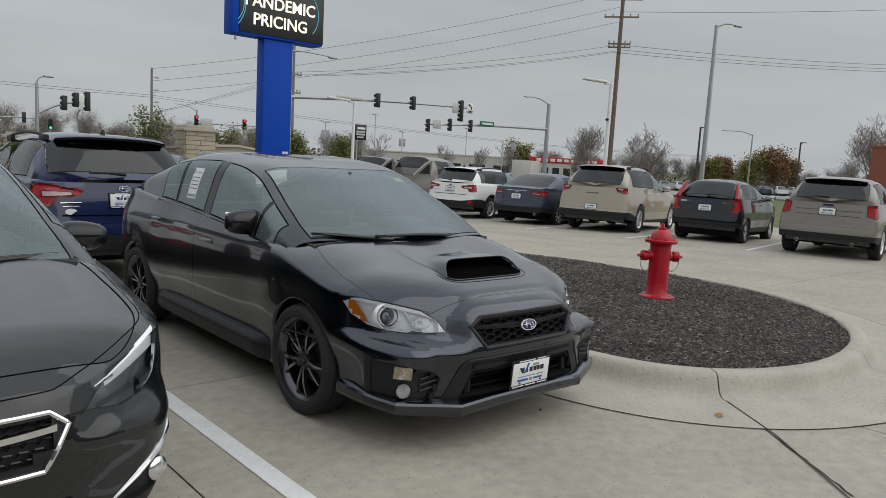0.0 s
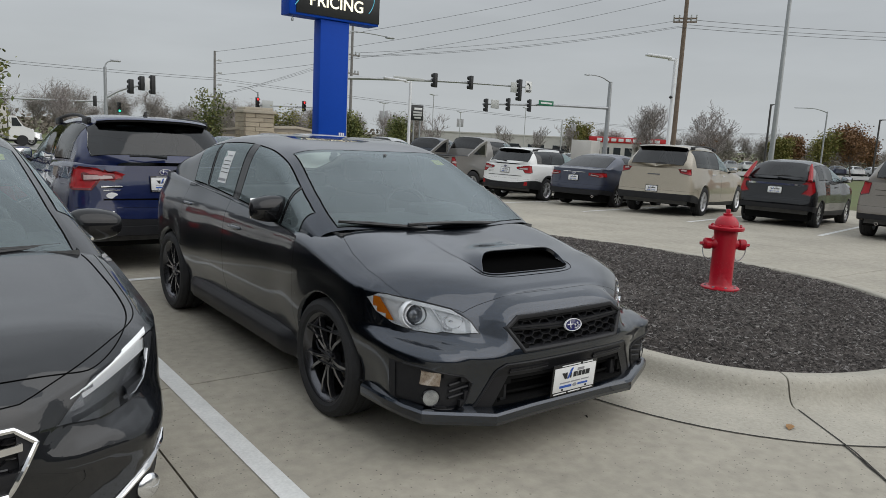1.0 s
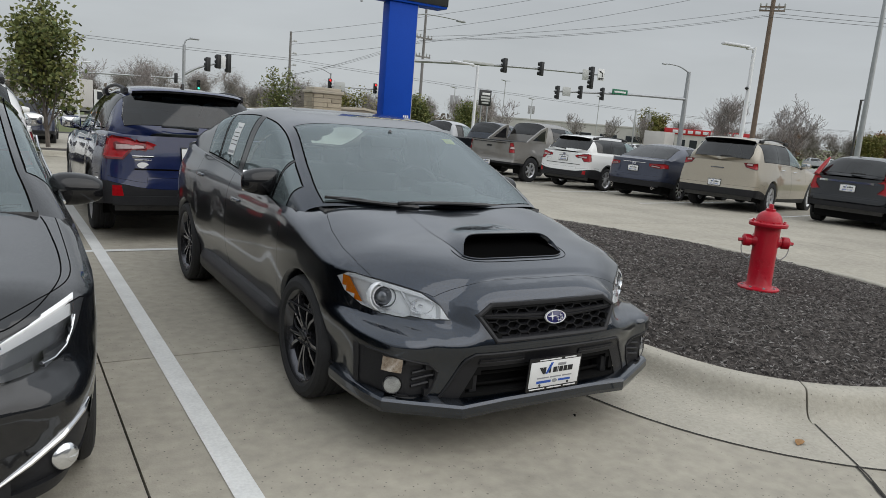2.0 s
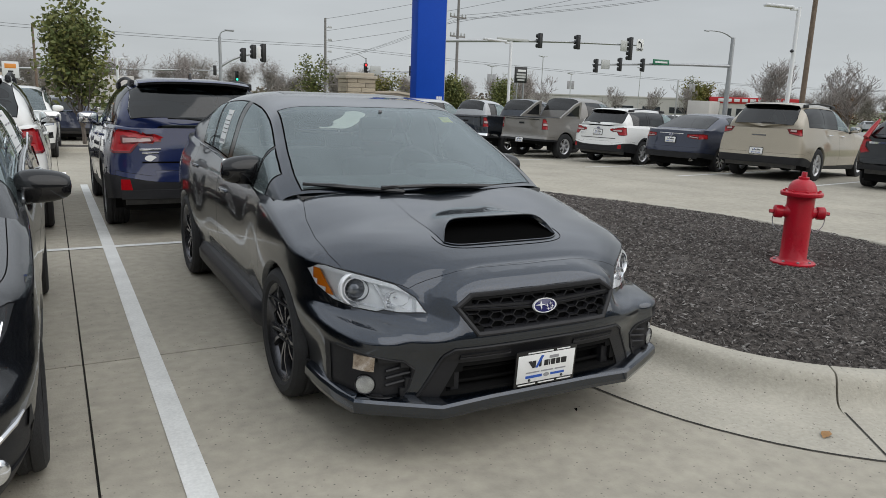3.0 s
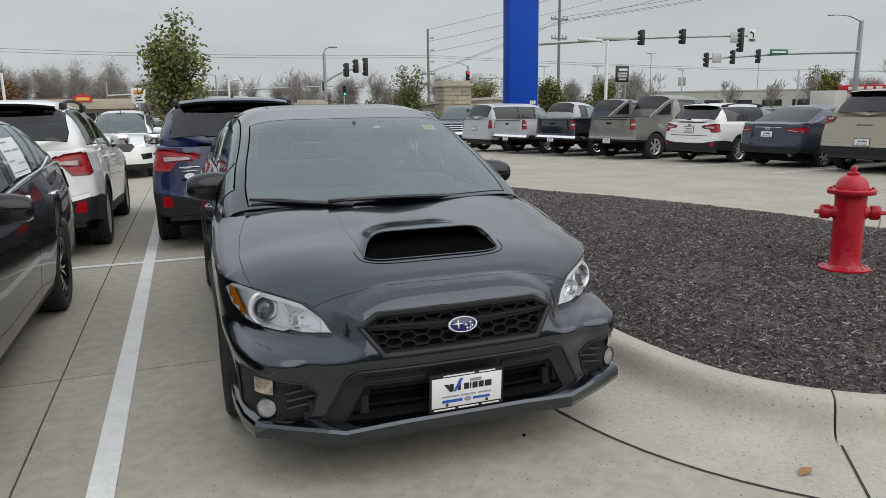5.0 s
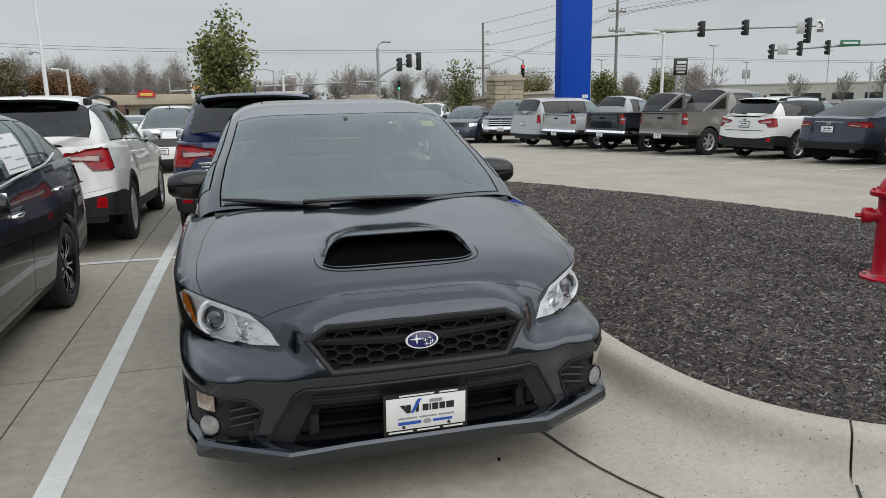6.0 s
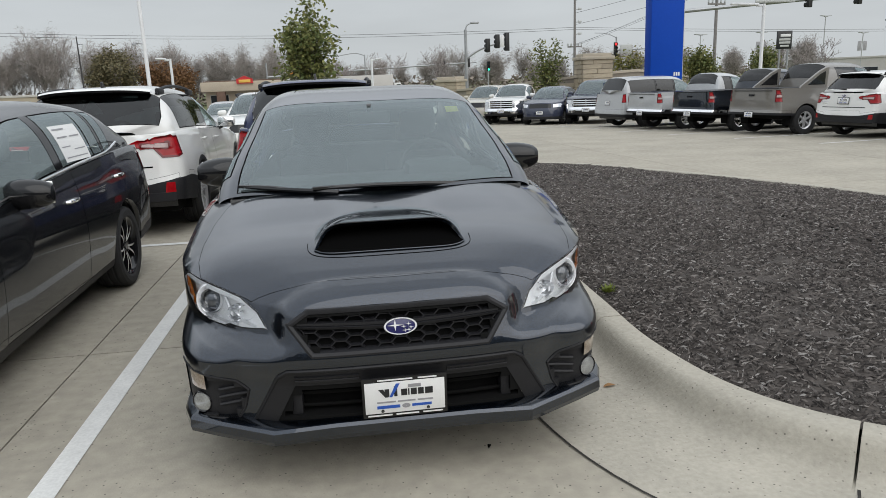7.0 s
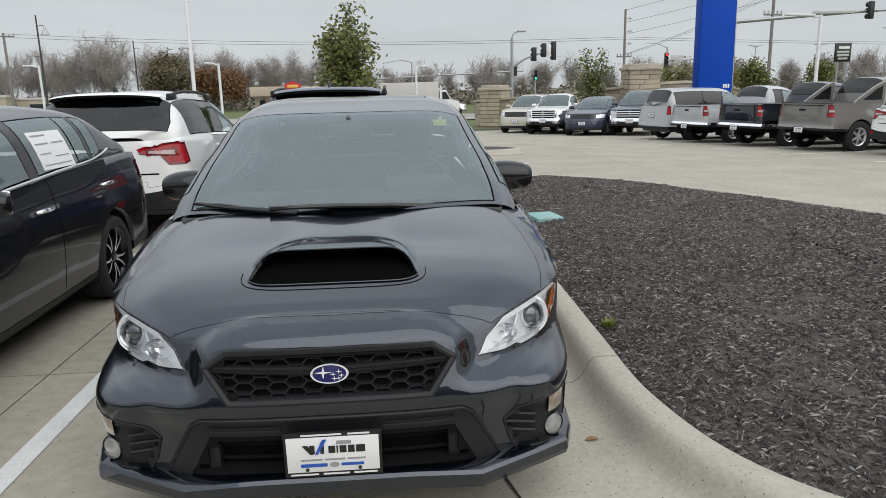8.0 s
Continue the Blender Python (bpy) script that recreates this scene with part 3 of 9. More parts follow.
# ---- vehicles ----
def circle(cy, cz, r, n=28, lo=0.0):
    """A wheel arch seen from the side: a round top with straight sides down."""
    pts = [(cy + r * math.cos(math.pi * k / n), cz + r * math.sin(math.pi * k / n)) for k in range(n + 1)]
    return pts + [(cy - r * 0.98, -0.2), (cy + r * 0.98, -0.2)]


def outline(P, n_front, n_side, n_rear):
    """Half the plan, from the middle of the nose to the middle of the tail, with normals."""
    W, pts = P["W"], []
    for k in range(n_front):
        a = (math.pi / 2) * k / n_front
        pts.append((W * math.sin(a) ** (2 / P["nf"]) if k else 0.0, P["ycf"] - (P["ycf"] - P["yf"]) * math.cos(a) ** (2 / P["nf"])))
    extra = [y for y in P["doors"] if P["ycf"] < y < P["ycr"]]
    ys = list(np.linspace(P["ycf"], P["ycr"], n_side))
    for e in extra:
        k = min(range(1, len(ys) - 1), key=lambda q: abs(ys[q] - e))
        ys[k] = e
    pts += [(W, y) for y in ys]
    for k in range(1, n_rear + 1):
        a = (math.pi / 2) * k / n_rear
        pts.append((W * math.cos(a) ** (2 / P["nr"]) if k < n_rear else 0.0, P["ycr"] + (P["yr"] - P["ycr"]) * math.sin(a) ** (2 / P["nr"])))
    out = []
    for k, (x, y) in enumerate(pts):
        if k == 0:
            n = (0.0, -1.0)
        elif k == len(pts) - 1:
            n = (0.0, 1.0)
        else:
            dx, dy = pts[k + 1][0] - pts[k - 1][0], pts[k + 1][1] - pts[k - 1][1]
            d = math.hypot(dx, dy) or 1
            n = (dy / d, -dx / d)
        out.append((x, y, *n))
    return out


BODY, CLAD, HOOD, DECK, FD, RD, BUMP_F, BUMP_R, CABFLOOR, HEAD, TAIL, GRILLE, INTAKE, FOG, PLATE_R, ARCH, TAIL2, BED, LAMP2, SKIRT = range(20)
G_BODY, G_ROOF, G_WIND, G_BACK, G_PILLAR, G_SUN = 30, 31, 32, 33, 34, 35
G_SIDE = 40


def build_shell(P, fine=1.0):
    """The lower body: side walls that run round nose and tail, and the top from nose to tail."""
    shoulder, bottom, clad, crown = (smooth_curve(P[k]) for k in ("shoulder", "bottom", "clad", "crown"))
    fp, sp, rp = (smooth_curve(P[k]) for k in ("front", "side", "rear"))
    ax = P["axles"]
    bm = bmesh.new()
    ol = outline(P, int(16 * fine), int(34 * fine), int(12 * fine))
    n_low, n_up = int(4 * fine), int(9 * fine)

    def point(x, y, nx, ny, z):
        inset = nx * nx * (sp(z) * (P["side_keep"](y, z) if P.get("side_keep") else 1.0) + P["door_in"] * (1 - max(math.exp(-((y - a) / 0.56) ** 4) for a in ax))) + ny * ny * (fp(z) if ny < 0 else rp(z))
        back = P["lamp_back"](x, y, z) if P.get("lamp_back") else 0.0
        return (max(0.0, x - nx * inset) if x > 1e-6 else 0.0, y - ny * inset + back, z)
    columns = []
    for x, y, nx, ny in ol:
        zb, zs, zc = bottom(y), shoulder(y), clad(y)
        zc = min(max(zc, zb + 0.02), zs - 0.05)
        zr = [zb + (zc - zb) * i / n_low for i in range(n_low)] + [zc + (zs - zc) * (i / n_up) for i in range(n_up + 1)]
        columns.append([point(x, y, nx, ny, z) for z in zr])
    d = P["doors"]

    def wall_id(j, i):
        y = (ol[j][1] + ol[min(j + 1, len(ol) - 1)][1]) / 2
        if i < n_low:
            return CLAD
        if ol[j][1] < P["bump_f"] - 1e-6 and i < n_low + n_up - 1:
            return BUMP_F
        if ol[j][1] > P["bump_r"] and columns[j][i][2] < P["gate_z"]:
            return BUMP_R
        for k in range(len(d) - 1):
            if d[k] - 1e-6 < y < d[k + 1] + 1e-6:
                return FD if k == 0 else RD
        return BODY
    for sign in (1, -1):
        grid(bm, [[(sign * p[0], p[1], p[2]) for p in col] for col in columns], wall_id, flip=sign > 0)
    n_top = int(8 * fine)
    rows = []
    for col in columns:
        xs, y, zs = col[-1]
        c = crown(y)
        rows.append([(xs * s, y, zs + c * (1 - abs(s) ** P.get("crown_n", 2.4))) for s in np.linspace(-1, 1, 2 * n_top + 1)])
    yw, yb = P["yw"], P["yb"]

    def top_id(j, i):
        y = (rows[j][0][1] + rows[j + 1][0][1]) / 2
        s = abs((i + 0.5) / n_top - 1)
        if y < yw + 0.25:
            return HOOD if s < P.get("hood_s", 0.88) else BODY
        if y > yb:
            return BED if P.get("bed") and s < 0.9 and y < P["yr"] - 0.12 else DECK
        return CABFLOOR if s < 0.93 else BODY
    grid(bm, rows, top_id, flip=False)
    bmesh.ops.remove_doubles(bm, verts=bm.verts[:], dist=1e-4)
    bmesh.ops.delete(bm, geom=[f for f in bm.faces if f.material_index == CABFLOOR], context="FACES")
    R = P["arch"]
    is_side = lambda c, n: abs(n.x) > 0.25 and abs(c.x) > 0.5 * P["W"] and c.z < P["clad_z"] + R + 0.35  # noqa: E731
    for a in ax:
        if P.get("arch_clad"):
            stamp(bm, circle(a, P["wheel_r"], R + P["arch_clad"], 18), (1, 2), is_side, ARCH)
        gone = stamp(bm, circle(a, P["wheel_r"], R, 22), (1, 2), is_side, 99)
        bmesh.ops.delete(bm, geom=gone, context="FACES")
        rim = [e for e in bm.edges if e.is_boundary and all(abs(math.hypot(v.co.y - a, v.co.z - P["wheel_r"]) - R) < 0.012 and abs(v.co.x) > 0.5 * P["W"] for v in e.verts)]
        r = bmesh.ops.extrude_edge_only(bm, edges=rim)
        for v in (v for v in r["geom"] if isinstance(v, bmesh.types.BMVert)):
            v.co.x -= math.copysign(0.06, v.co.x)
        for f in (f for f in r["geom"] if isinstance(f, bmesh.types.BMFace)):
            f.material_index = ARCH if P.get("arch_clad") else BODY
    return bm, columns


def build_cabin(P, columns, fine=1.0):
    """Roof, pillars and glass as one lofted skin; slots tell them apart."""
    shoulder, top = smooth_curve(P["shoulder"]), smooth_curve(P["top"])
    yw, yb = P["yw"], P["yb"]
    pts = sorted((c[-1][1], c[-1][0]) for c in columns)
    full = smooth_curve([p for k, p in enumerate(pts) if k == 0 or p[0] - pts[k - 1][0] > 1e-3])
    slim = P.get("cowl_slim", 0.0)
    wide = lambda y: full(y) - slim * max(0.0, 1 - (y - yw) / 0.5) ** 2  # noqa: E731
    n = int(40 * fine)
    ys = list(np.linspace(yw, yb, n + 1))
    marks = [P["yroof_f"], P["yroof_r"], P["wind_lo"], P["back_lo"]] + [y for w in P["windows"] for y in w] + list(P.get("sunroof", ()))
    for e in marks:
        k = min(range(1, n), key=lambda q: abs(ys[q] - e))
        ys[k] = e
    ys.sort()
    ne = P.get("cab_n", 4.2)
    f_lo, f_hi, f_ws = math.asin(P.get("glass_lo", 0.08) ** (ne / 2)), math.asin(P.get("glass_hi", 0.80) ** (ne / 2)), math.acos(P.get("glass_ws", 0.85) ** (ne / 2))
    phis = sorted(set(list(np.linspace(0, f_lo, 3)) + [math.asin(z ** (ne / 2)) for z in np.linspace(P.get("glass_lo", 0.08), P.get("glass_hi", 0.80), int(6 * fine) + 1)] + list(np.linspace(f_hi, f_ws, int(4 * fine) + 1)) + list(np.linspace(f_ws, math.pi / 2, int(6 * fine) + 1))))
    rows = []
    hmax = max(top(y) - shoulder(y) for y in ys)
    for y in ys:
        base = shoulder(y) - 0.02
        h = max(top(y) - base, 0.004)
        w = wide(y) - P.get("cab_in", 0.02)
        row = []
        for a in phis:
            x, z = w * math.cos(a) ** (2 / ne) if a < math.pi / 2 - 1e-6 else 0.0, base + h * math.sin(a) ** (2 / ne)
            x *= 1 - P["tumble"] * (z - base) / hmax * min(1.0, h / (0.5 * hmax))
            f = (x / w) ** 2
            wf = max(0.0, 1 - max(0.0, y - P["yroof_f"]) / 0.6)
            wr = max(0.0, 1 - max(0.0, P["yroof_r"] - y) / 0.6)
            row.append((x, y + P["kf"] * (1 - 0.6 * h / hmax) * f * wf - P["kr"] * f * wr, z))
        rows.append(row)
    sides = P["windows"]
    last = len(phis) - 1

    def cab_id(i, j):
        y, a = (ys[i] + ys[i + 1]) / 2, (phis[j] + phis[j + 1]) / 2
        if a > f_ws and P["wind_lo"] < y < P["yroof_f"]:
            return G_WIND
        if a > f_ws and P["yroof_r"] < y < P["back_lo"]:
            return G_BACK
        if f_lo < a < f_hi:
            for k, (a0, a1) in enumerate(sides):
                if a0 < y < a1:
                    return G_SIDE + k
            if sides[0][0] < y < sides[-1][1]:
                return G_PILLAR
        if P.get("sunroof") and P["sunroof"][0] < y < P["sunroof"][1] and a > 1.25:
            return G_SUN
        if P["yroof_f"] < y < P["yroof_r"] and a > f_hi:
            return G_ROOF
        return G_BODY
    bm = bmesh.new()
    for sign in (1, -1):
        grid(bm, [[(sign * p[0], p[1], p[2]) for p in row] for row in rows], cab_id, flip=sign < 0)
    bmesh.ops.remove_doubles(bm, verts=bm.verts[:], dist=1e-4)
    bmesh.ops.recalc_face_normals(bm, faces=bm.faces[:])
    return bm


def wheel_meshes(r, width, rim_r, spokes, split, metal, face):
    """Meshes of one wheel, axis along x, outer face at +x: brake disc, tyre, rim."""
    turn = pose(0, 0, 0, 0, 90, 0)
    h = width / 2
    bm = bmesh.new()
    lathe(bm, [(rim_r * 0.55, -0.03), (rim_r * 0.62, -0.02), (rim_r * 0.62, 0.0), (0.05, 0.02)], turn, 24)
    disc = mesh_of(bm, DISC)
    bm = bmesh.new()
    prof = [(rim_r - 0.004, -h * 0.82), (rim_r + 0.02, -h * 0.98), (r - 0.035, -h), (r - 0.012, -h * 0.9), (r - 0.002, -h * 0.72)]
    for g in (-0.45, 0.0, 0.45):
        prof += [(r, h * g - 0.012), (r - 0.008, h * g - 0.006), (r - 0.008, h * g + 0.006), (r, h * g + 0.012)]
    prof += [(r - 0.002, h * 0.72), (r - 0.012, h * 0.9), (r - 0.035, h), (rim_r + 0.02, h * 0.98), (rim_r - 0.004, h * 0.82)]
    lathe(bm, prof, turn, 40, caps=False)
    tyre = mesh_of(bm, RUBBER, 30)
    bm = bmesh.new()
    lathe(bm, [(rim_r, -h * 0.85), (rim_r - 0.02, -h * 0.6), (rim_r - 0.03, h * 0.55), (rim_r - 0.012, h * 0.80), (rim_r + 0.004, h * 0.88), (rim_r + 0.004, h * 0.80), (rim_r, h * 0.7)], turn, 40, caps=False)
    dish = h * 0.62
    for k in range(spokes):
        for s in ((-1, 1) if split else (0,)):
            a0 = 2 * math.pi * k / spokes
            spread = s * (0.26 if split else 0)
            w0, w1 = (0.0125, 0.0085) if split else (0.034, 0.030)
            ra, rb = 0.035, rim_r - 0.010
            da = a0 + spread * 0.55
            db = a0 + spread
            rows = []
            for q in (0.0, 0.25, 0.55, 0.85, 1.0):
                rr, aa = ra + (rb - ra) * q, da + (db - da) * q
                ww = w0 + (w1 - w0) * q
                z = dish + 0.018 * math.sin(q * 2.6)
                c, sn = math.cos(aa), math.sin(aa)
                row = [(rr * c - t * ww * -sn * -1, rr * sn + t * ww * c, zz) for t, zz in ((-1.0, z - 0.03), (-0.75, z), (0.75, z), (1.0, z - 0.03))]
                rows.append([turn @ Vector((p[0], p[1], p[2])) for p in row])
            grid(bm, rows, lambda i, j: 1 if j == 1 else 0)
    lathe(bm, [(0.075, dish - 0.035), (0.07, dish - 0.004), (0.055, dish + 0.004), (0.032, dish + 0.004), (0.030, dish + 0.012), (0.001, dish + 0.014)], turn, 20, caps=False)
    for k in range(5):
        a = 2 * math.pi * (k + 0.5) / 5
        lathe(bm, [(0.009, dish), (0.009, dish + 0.012), (0.002, dish + 0.013)], turn @ pose(0.052 * math.cos(a), 0.052 * math.sin(a), 0), 8, caps=False)
    bmesh.ops.recalc_face_normals(bm, faces=bm.faces[:])
    return disc, tyre, mesh_of(bm, [metal, face], 35)


WHEELS = {}


def add_wheels(car, P):
    key = (P["wheel_r"], P["wheel_w"], P["rim_r"], P["rim"])
    if key not in WHEELS:
        spokes, split, metal, face = {"dark": (5, True, GUNMETAL, GUNMETAL_FACE), "machined": (5, True, GLOSS_BLACK, MACHINED), "silver": (5, True, ALLOY, ALLOY),
                                      "plain": (6, False, ALLOY, ALLOY), "ten": (10, False, GUNMETAL, MACHINED), "chrome": (5, False, CHROME, CHROME)}[P["rim"]]
        WHEELS[key] = wheel_meshes(P["wheel_r"], P["wheel_w"], P["rim_r"], spokes, split, metal, face)
    disc, tyre, rim = WHEELS[key]
    x = P["track"] / 2
    for a in P["axles"]:
        for s in (1, -1):
            w = part("wheel", disc, None, car, at=pose(s * x, a, P["wheel_r"] - 0.004, 17 * s + 40 * a, 0, 0 if s > 0 else 180))
            part("tyre", tyre, None, w, "black rubber tyre")
            part("rim", rim, None, w)


def wheel_wells(car, P):
    for a in P["axles"]:
        for s in (1, -1):
            bm = bmesh.new()
            R, rows = P["arch"] + 0.012, []
            for x in (P["W"] - 0.10, P["W"] - 0.38):
                rows.append([(s * x, a + R * math.cos(math.pi * (k / 16 * 1.2 - 0.1)), P["wheel_r"] + R * math.sin(math.pi * (k / 16 * 1.2 - 0.1))) for k in range(17)])
            vs = grid(bm, rows)
            bm.faces.new(vs[1])
            part("wheel_arch_liner", bm, WELL, car)


def mirror_part(car, P, paint):
    y, z, x = P["mirror"]
    for s in (1, -1):
        bm = bmesh.new()
        rows = []
        for k in range(11):
            a = math.pi * k / 10
            rr = math.sin(a) ** 0.45 if 0 < k < 10 else 0.05
            px = -0.125 * math.cos(a)
            rows.append([(s * (x + 0.10 + px), y + rr * (0.065 + 0.02 * math.cos(t) * 0) * (math.cos(t) * (1.15 if math.cos(t) < 0 else 0.55)), z + rr * 0.082 * math.copysign(abs(math.sin(t)) ** 0.8, math.sin(t)) * (1 - 0.12 * px / 0.125)) for t in np.linspace(0, 2 * math.pi, 20, endpoint=False)])
        vs = grid(bm, rows, close=True, flip=s > 0)
        bm.faces.new(vs[0])
        bm.faces.new(vs[-1])
        bmesh.ops.recalc_face_normals(bm, faces=bm.faces[:])
        m = part("door_mirror", bm, paint, car)
        bm = bmesh.new()
        tube(bm, [(s * (x - 0.08), y + 0.01, z - 0.12), (s * (x - 0.02), y + 0.005, z - 0.085), (s * (x + 0.05), y, z - 0.055)], [0.030, 0.026, 0.024], 8)
        part("mirror_foot", bm, GLOSS_BLACK, m)
        bm = bmesh.new()
        box(bm, (s * (x + 0.10) - 0.105, y + 0.036, z - 0.062), (s * (x + 0.10) + 0.105, y + 0.041, z + 0.060), 0.002)
        part("mirror_glass", bm, CHROME, m)


def plate_part(name, car, m, label="white dealer plate with dark and blue bars", w=0.305, h=0.152):
    """An advertising plate in a frame; its writing is drawn as bars."""
    bm = bmesh.new()
    box(bm, (-w / 2 - 0.006, -0.006, -h / 2 - 0.006), (w / 2 + 0.006, 0.004, h / 2 + 0.006), 0.003)
    frame_ob = part(name, bm, GLOSS_BLACK, car, label, at=m)
    bm = bmesh.new()
    box(bm, (-w / 2 + 0.004, -0.009, -h / 2 + 0.014), (w / 2 - 0.004, -0.0062, h / 2 - 0.012), 0.001, slot=0)
    f = lambda x0, z0, x1, z1, s: box(bm, (x0, -0.0105, z0), (x1, -0.0088, z1), 0, slot=s)  # noqa: E731
    f(-0.075, 0.005, -0.058, 0.036, 1)
    f(-0.040, 0.005, -0.028, 0.046, 1)
    for x0, x1 in ((-0.014, 0.008), (0.012, 0.017), (0.022, 0.044), (0.049, 0.070), (0.075, 0.104)):
        f(x0, 0.006, x1, 0.032, 1)
    f(0.012, 0.037, 0.060, 0.050, 2)
    prism(bm, [(-0.058, 0.003), (-0.048, 0.003), (-0.018, 0.056), (-0.032, 0.056)], -0.0112, -0.0088, (0, 2), slot=3)
    prism(bm, [(-0.098, 0.036), (-0.080, 0.036), (-0.062, 0.003), (-0.073, 0.003)], -0.0108, -0.0088, (0, 2), slot=1)
    f(-0.105, -0.020, -0.035, -0.014, 2)
    f(-0.028, -0.020, 0.038, -0.014, 2)
    f(0.046, -0.020, 0.104, -0.014, 2)
    f(-0.105, -0.043, -0.020, -0.031, 3)
    f(0.025, -0.042, 0.098, -0.032, 3)
    lathe(bm, [(0.013, 0.0), (0.013, 0.002), (0.001, 0.002)], pose(0.003, -0.0085, -0.037, 90) @ Matrix.Diagonal((1.2, 0.7, 1, 1)), 14, slot=2, caps=False)
    for x in (-0.085, 0.085):
        lathe(bm, [(0.006, 0), (0.006, 0.004), (0.001, 0.005)], pose(x, -0.0085, -0.052, 90), 8, slot=1, caps=False)
    part("plate", bm, [PAPER, INK, GREY_INK, BLUE_INK], frame_ob)
    for x0, x1, z in ((-0.10, 0.03, h / 2 - 0.0045), (0.05, 0.12, h / 2 - 0.0045), (-0.14, -0.05, -h / 2 + 0.0045), (-0.035, 0.05, -h / 2 + 0.0045), (0.065, 0.14, -h / 2 + 0.0045)):
        bm = bmesh.new()
        box(bm, (x0, -0.0085, z - 0.0024), (x1, -0.0055, z + 0.0024))
        part("lettering_bar", bm, PAPER, frame_ob)
    return frame_ob


def badge_part(car, m, w=0.062, h=0.032):
    """An oval badge: chrome rim, dark blue field, one large and five small plain marks."""
    bm = bmesh.new()
    sc = Matrix.Diagonal((w, h, 1, 1))
    turn = pose(0, 0, 0, 90)
    for r0, z0, r1, z1, slot in ((1.0, 0, 0.97, 0.008, 0), (0.97, 0.008, 0.88, 0.008, 0), (0.88, 0.008, 0.87, 0.005, 0), (0.87, 0.005, 0.01, 0.006, 1)):
        lathe(bm, [(r0, z0), (r1, z1)], turn @ sc, 28, slot=slot, caps=False)

    def star(x, z, r):
        n_p = 4
        pts = []
        for k in range(2 * n_p):
            q = r if k % 2 == 0 else r * 0.2
            a = math.pi * k / n_p
            pts.append((x + q * 1.35 * math.cos(a), z + q * math.sin(a)))
        prism(bm, pts, -0.0085, -0.005, (0, 2), slot=2)
    star(-0.020, 0.004, 0.021)
    for x, z in ((0.012, -0.002), (0.030, 0.006), (0.038, -0.006), (0.016, -0.016), (0.030, -0.015)):
        star(x, z, 0.008)
    return part("badge", bm, [BADGE_SILVER, BADGE_BLUE, BADGE_SILVER], car, "oval chrome and blue badge", at=m)


def handle_part(car, x, y, z, mat):
    for s in (1, -1):
        bm = bmesh.new()
        tube(bm, [(s * (x - 0.012), y - 0.095, z), (s * (x + 0.018), y - 0.075, z + 0.002), (s * (x + 0.028), y, z + 0.003), (s * (x + 0.018), y + 0.075, z + 0.002), (s * (x - 0.012), y + 0.095, z)], [0.010, 0.013, 0.014, 0.013, 0.010], 8)
        part("door_handle", bm, mat, car)


def wiper(car, pts, mat=None):
    bm = bmesh.new()
    tube(bm, pts, [0.014, 0.012, 0.010, 0.008, 0.007][:len(pts)], 6)
    a, b = Vector(pts[-3]), Vector(pts[-1])
    d = (b - a) * 0.9
    c = b
    tube(bm, [c - d, c - d * 0.5 + Vector((0, 0, 0.006)), c + d * 0.15], 0.0095, 5)
    return part("wiper", bm, GLOSS_BLACK, car)


def seat(car, x, y, z, back=0.62):
    bm = bmesh.new()
    box(bm, (x - 0.25, y - 0.28, z), (x + 0.25, y + 0.25, z + 0.16), 0.05)
    box(bm, (x - 0.25, y + 0.20, z + 0.10), (x + 0.25, y + 0.36, z + 0.10 + back), 0.06, pose(0, y, z, -12) @ pose(0, -y, -z))
    box(bm, (x - 0.13, y + 0.34, z + 0.14 + back), (x + 0.13, y + 0.44, z + 0.32 + back), 0.04)
    part("seat", bm, SEAT, car)


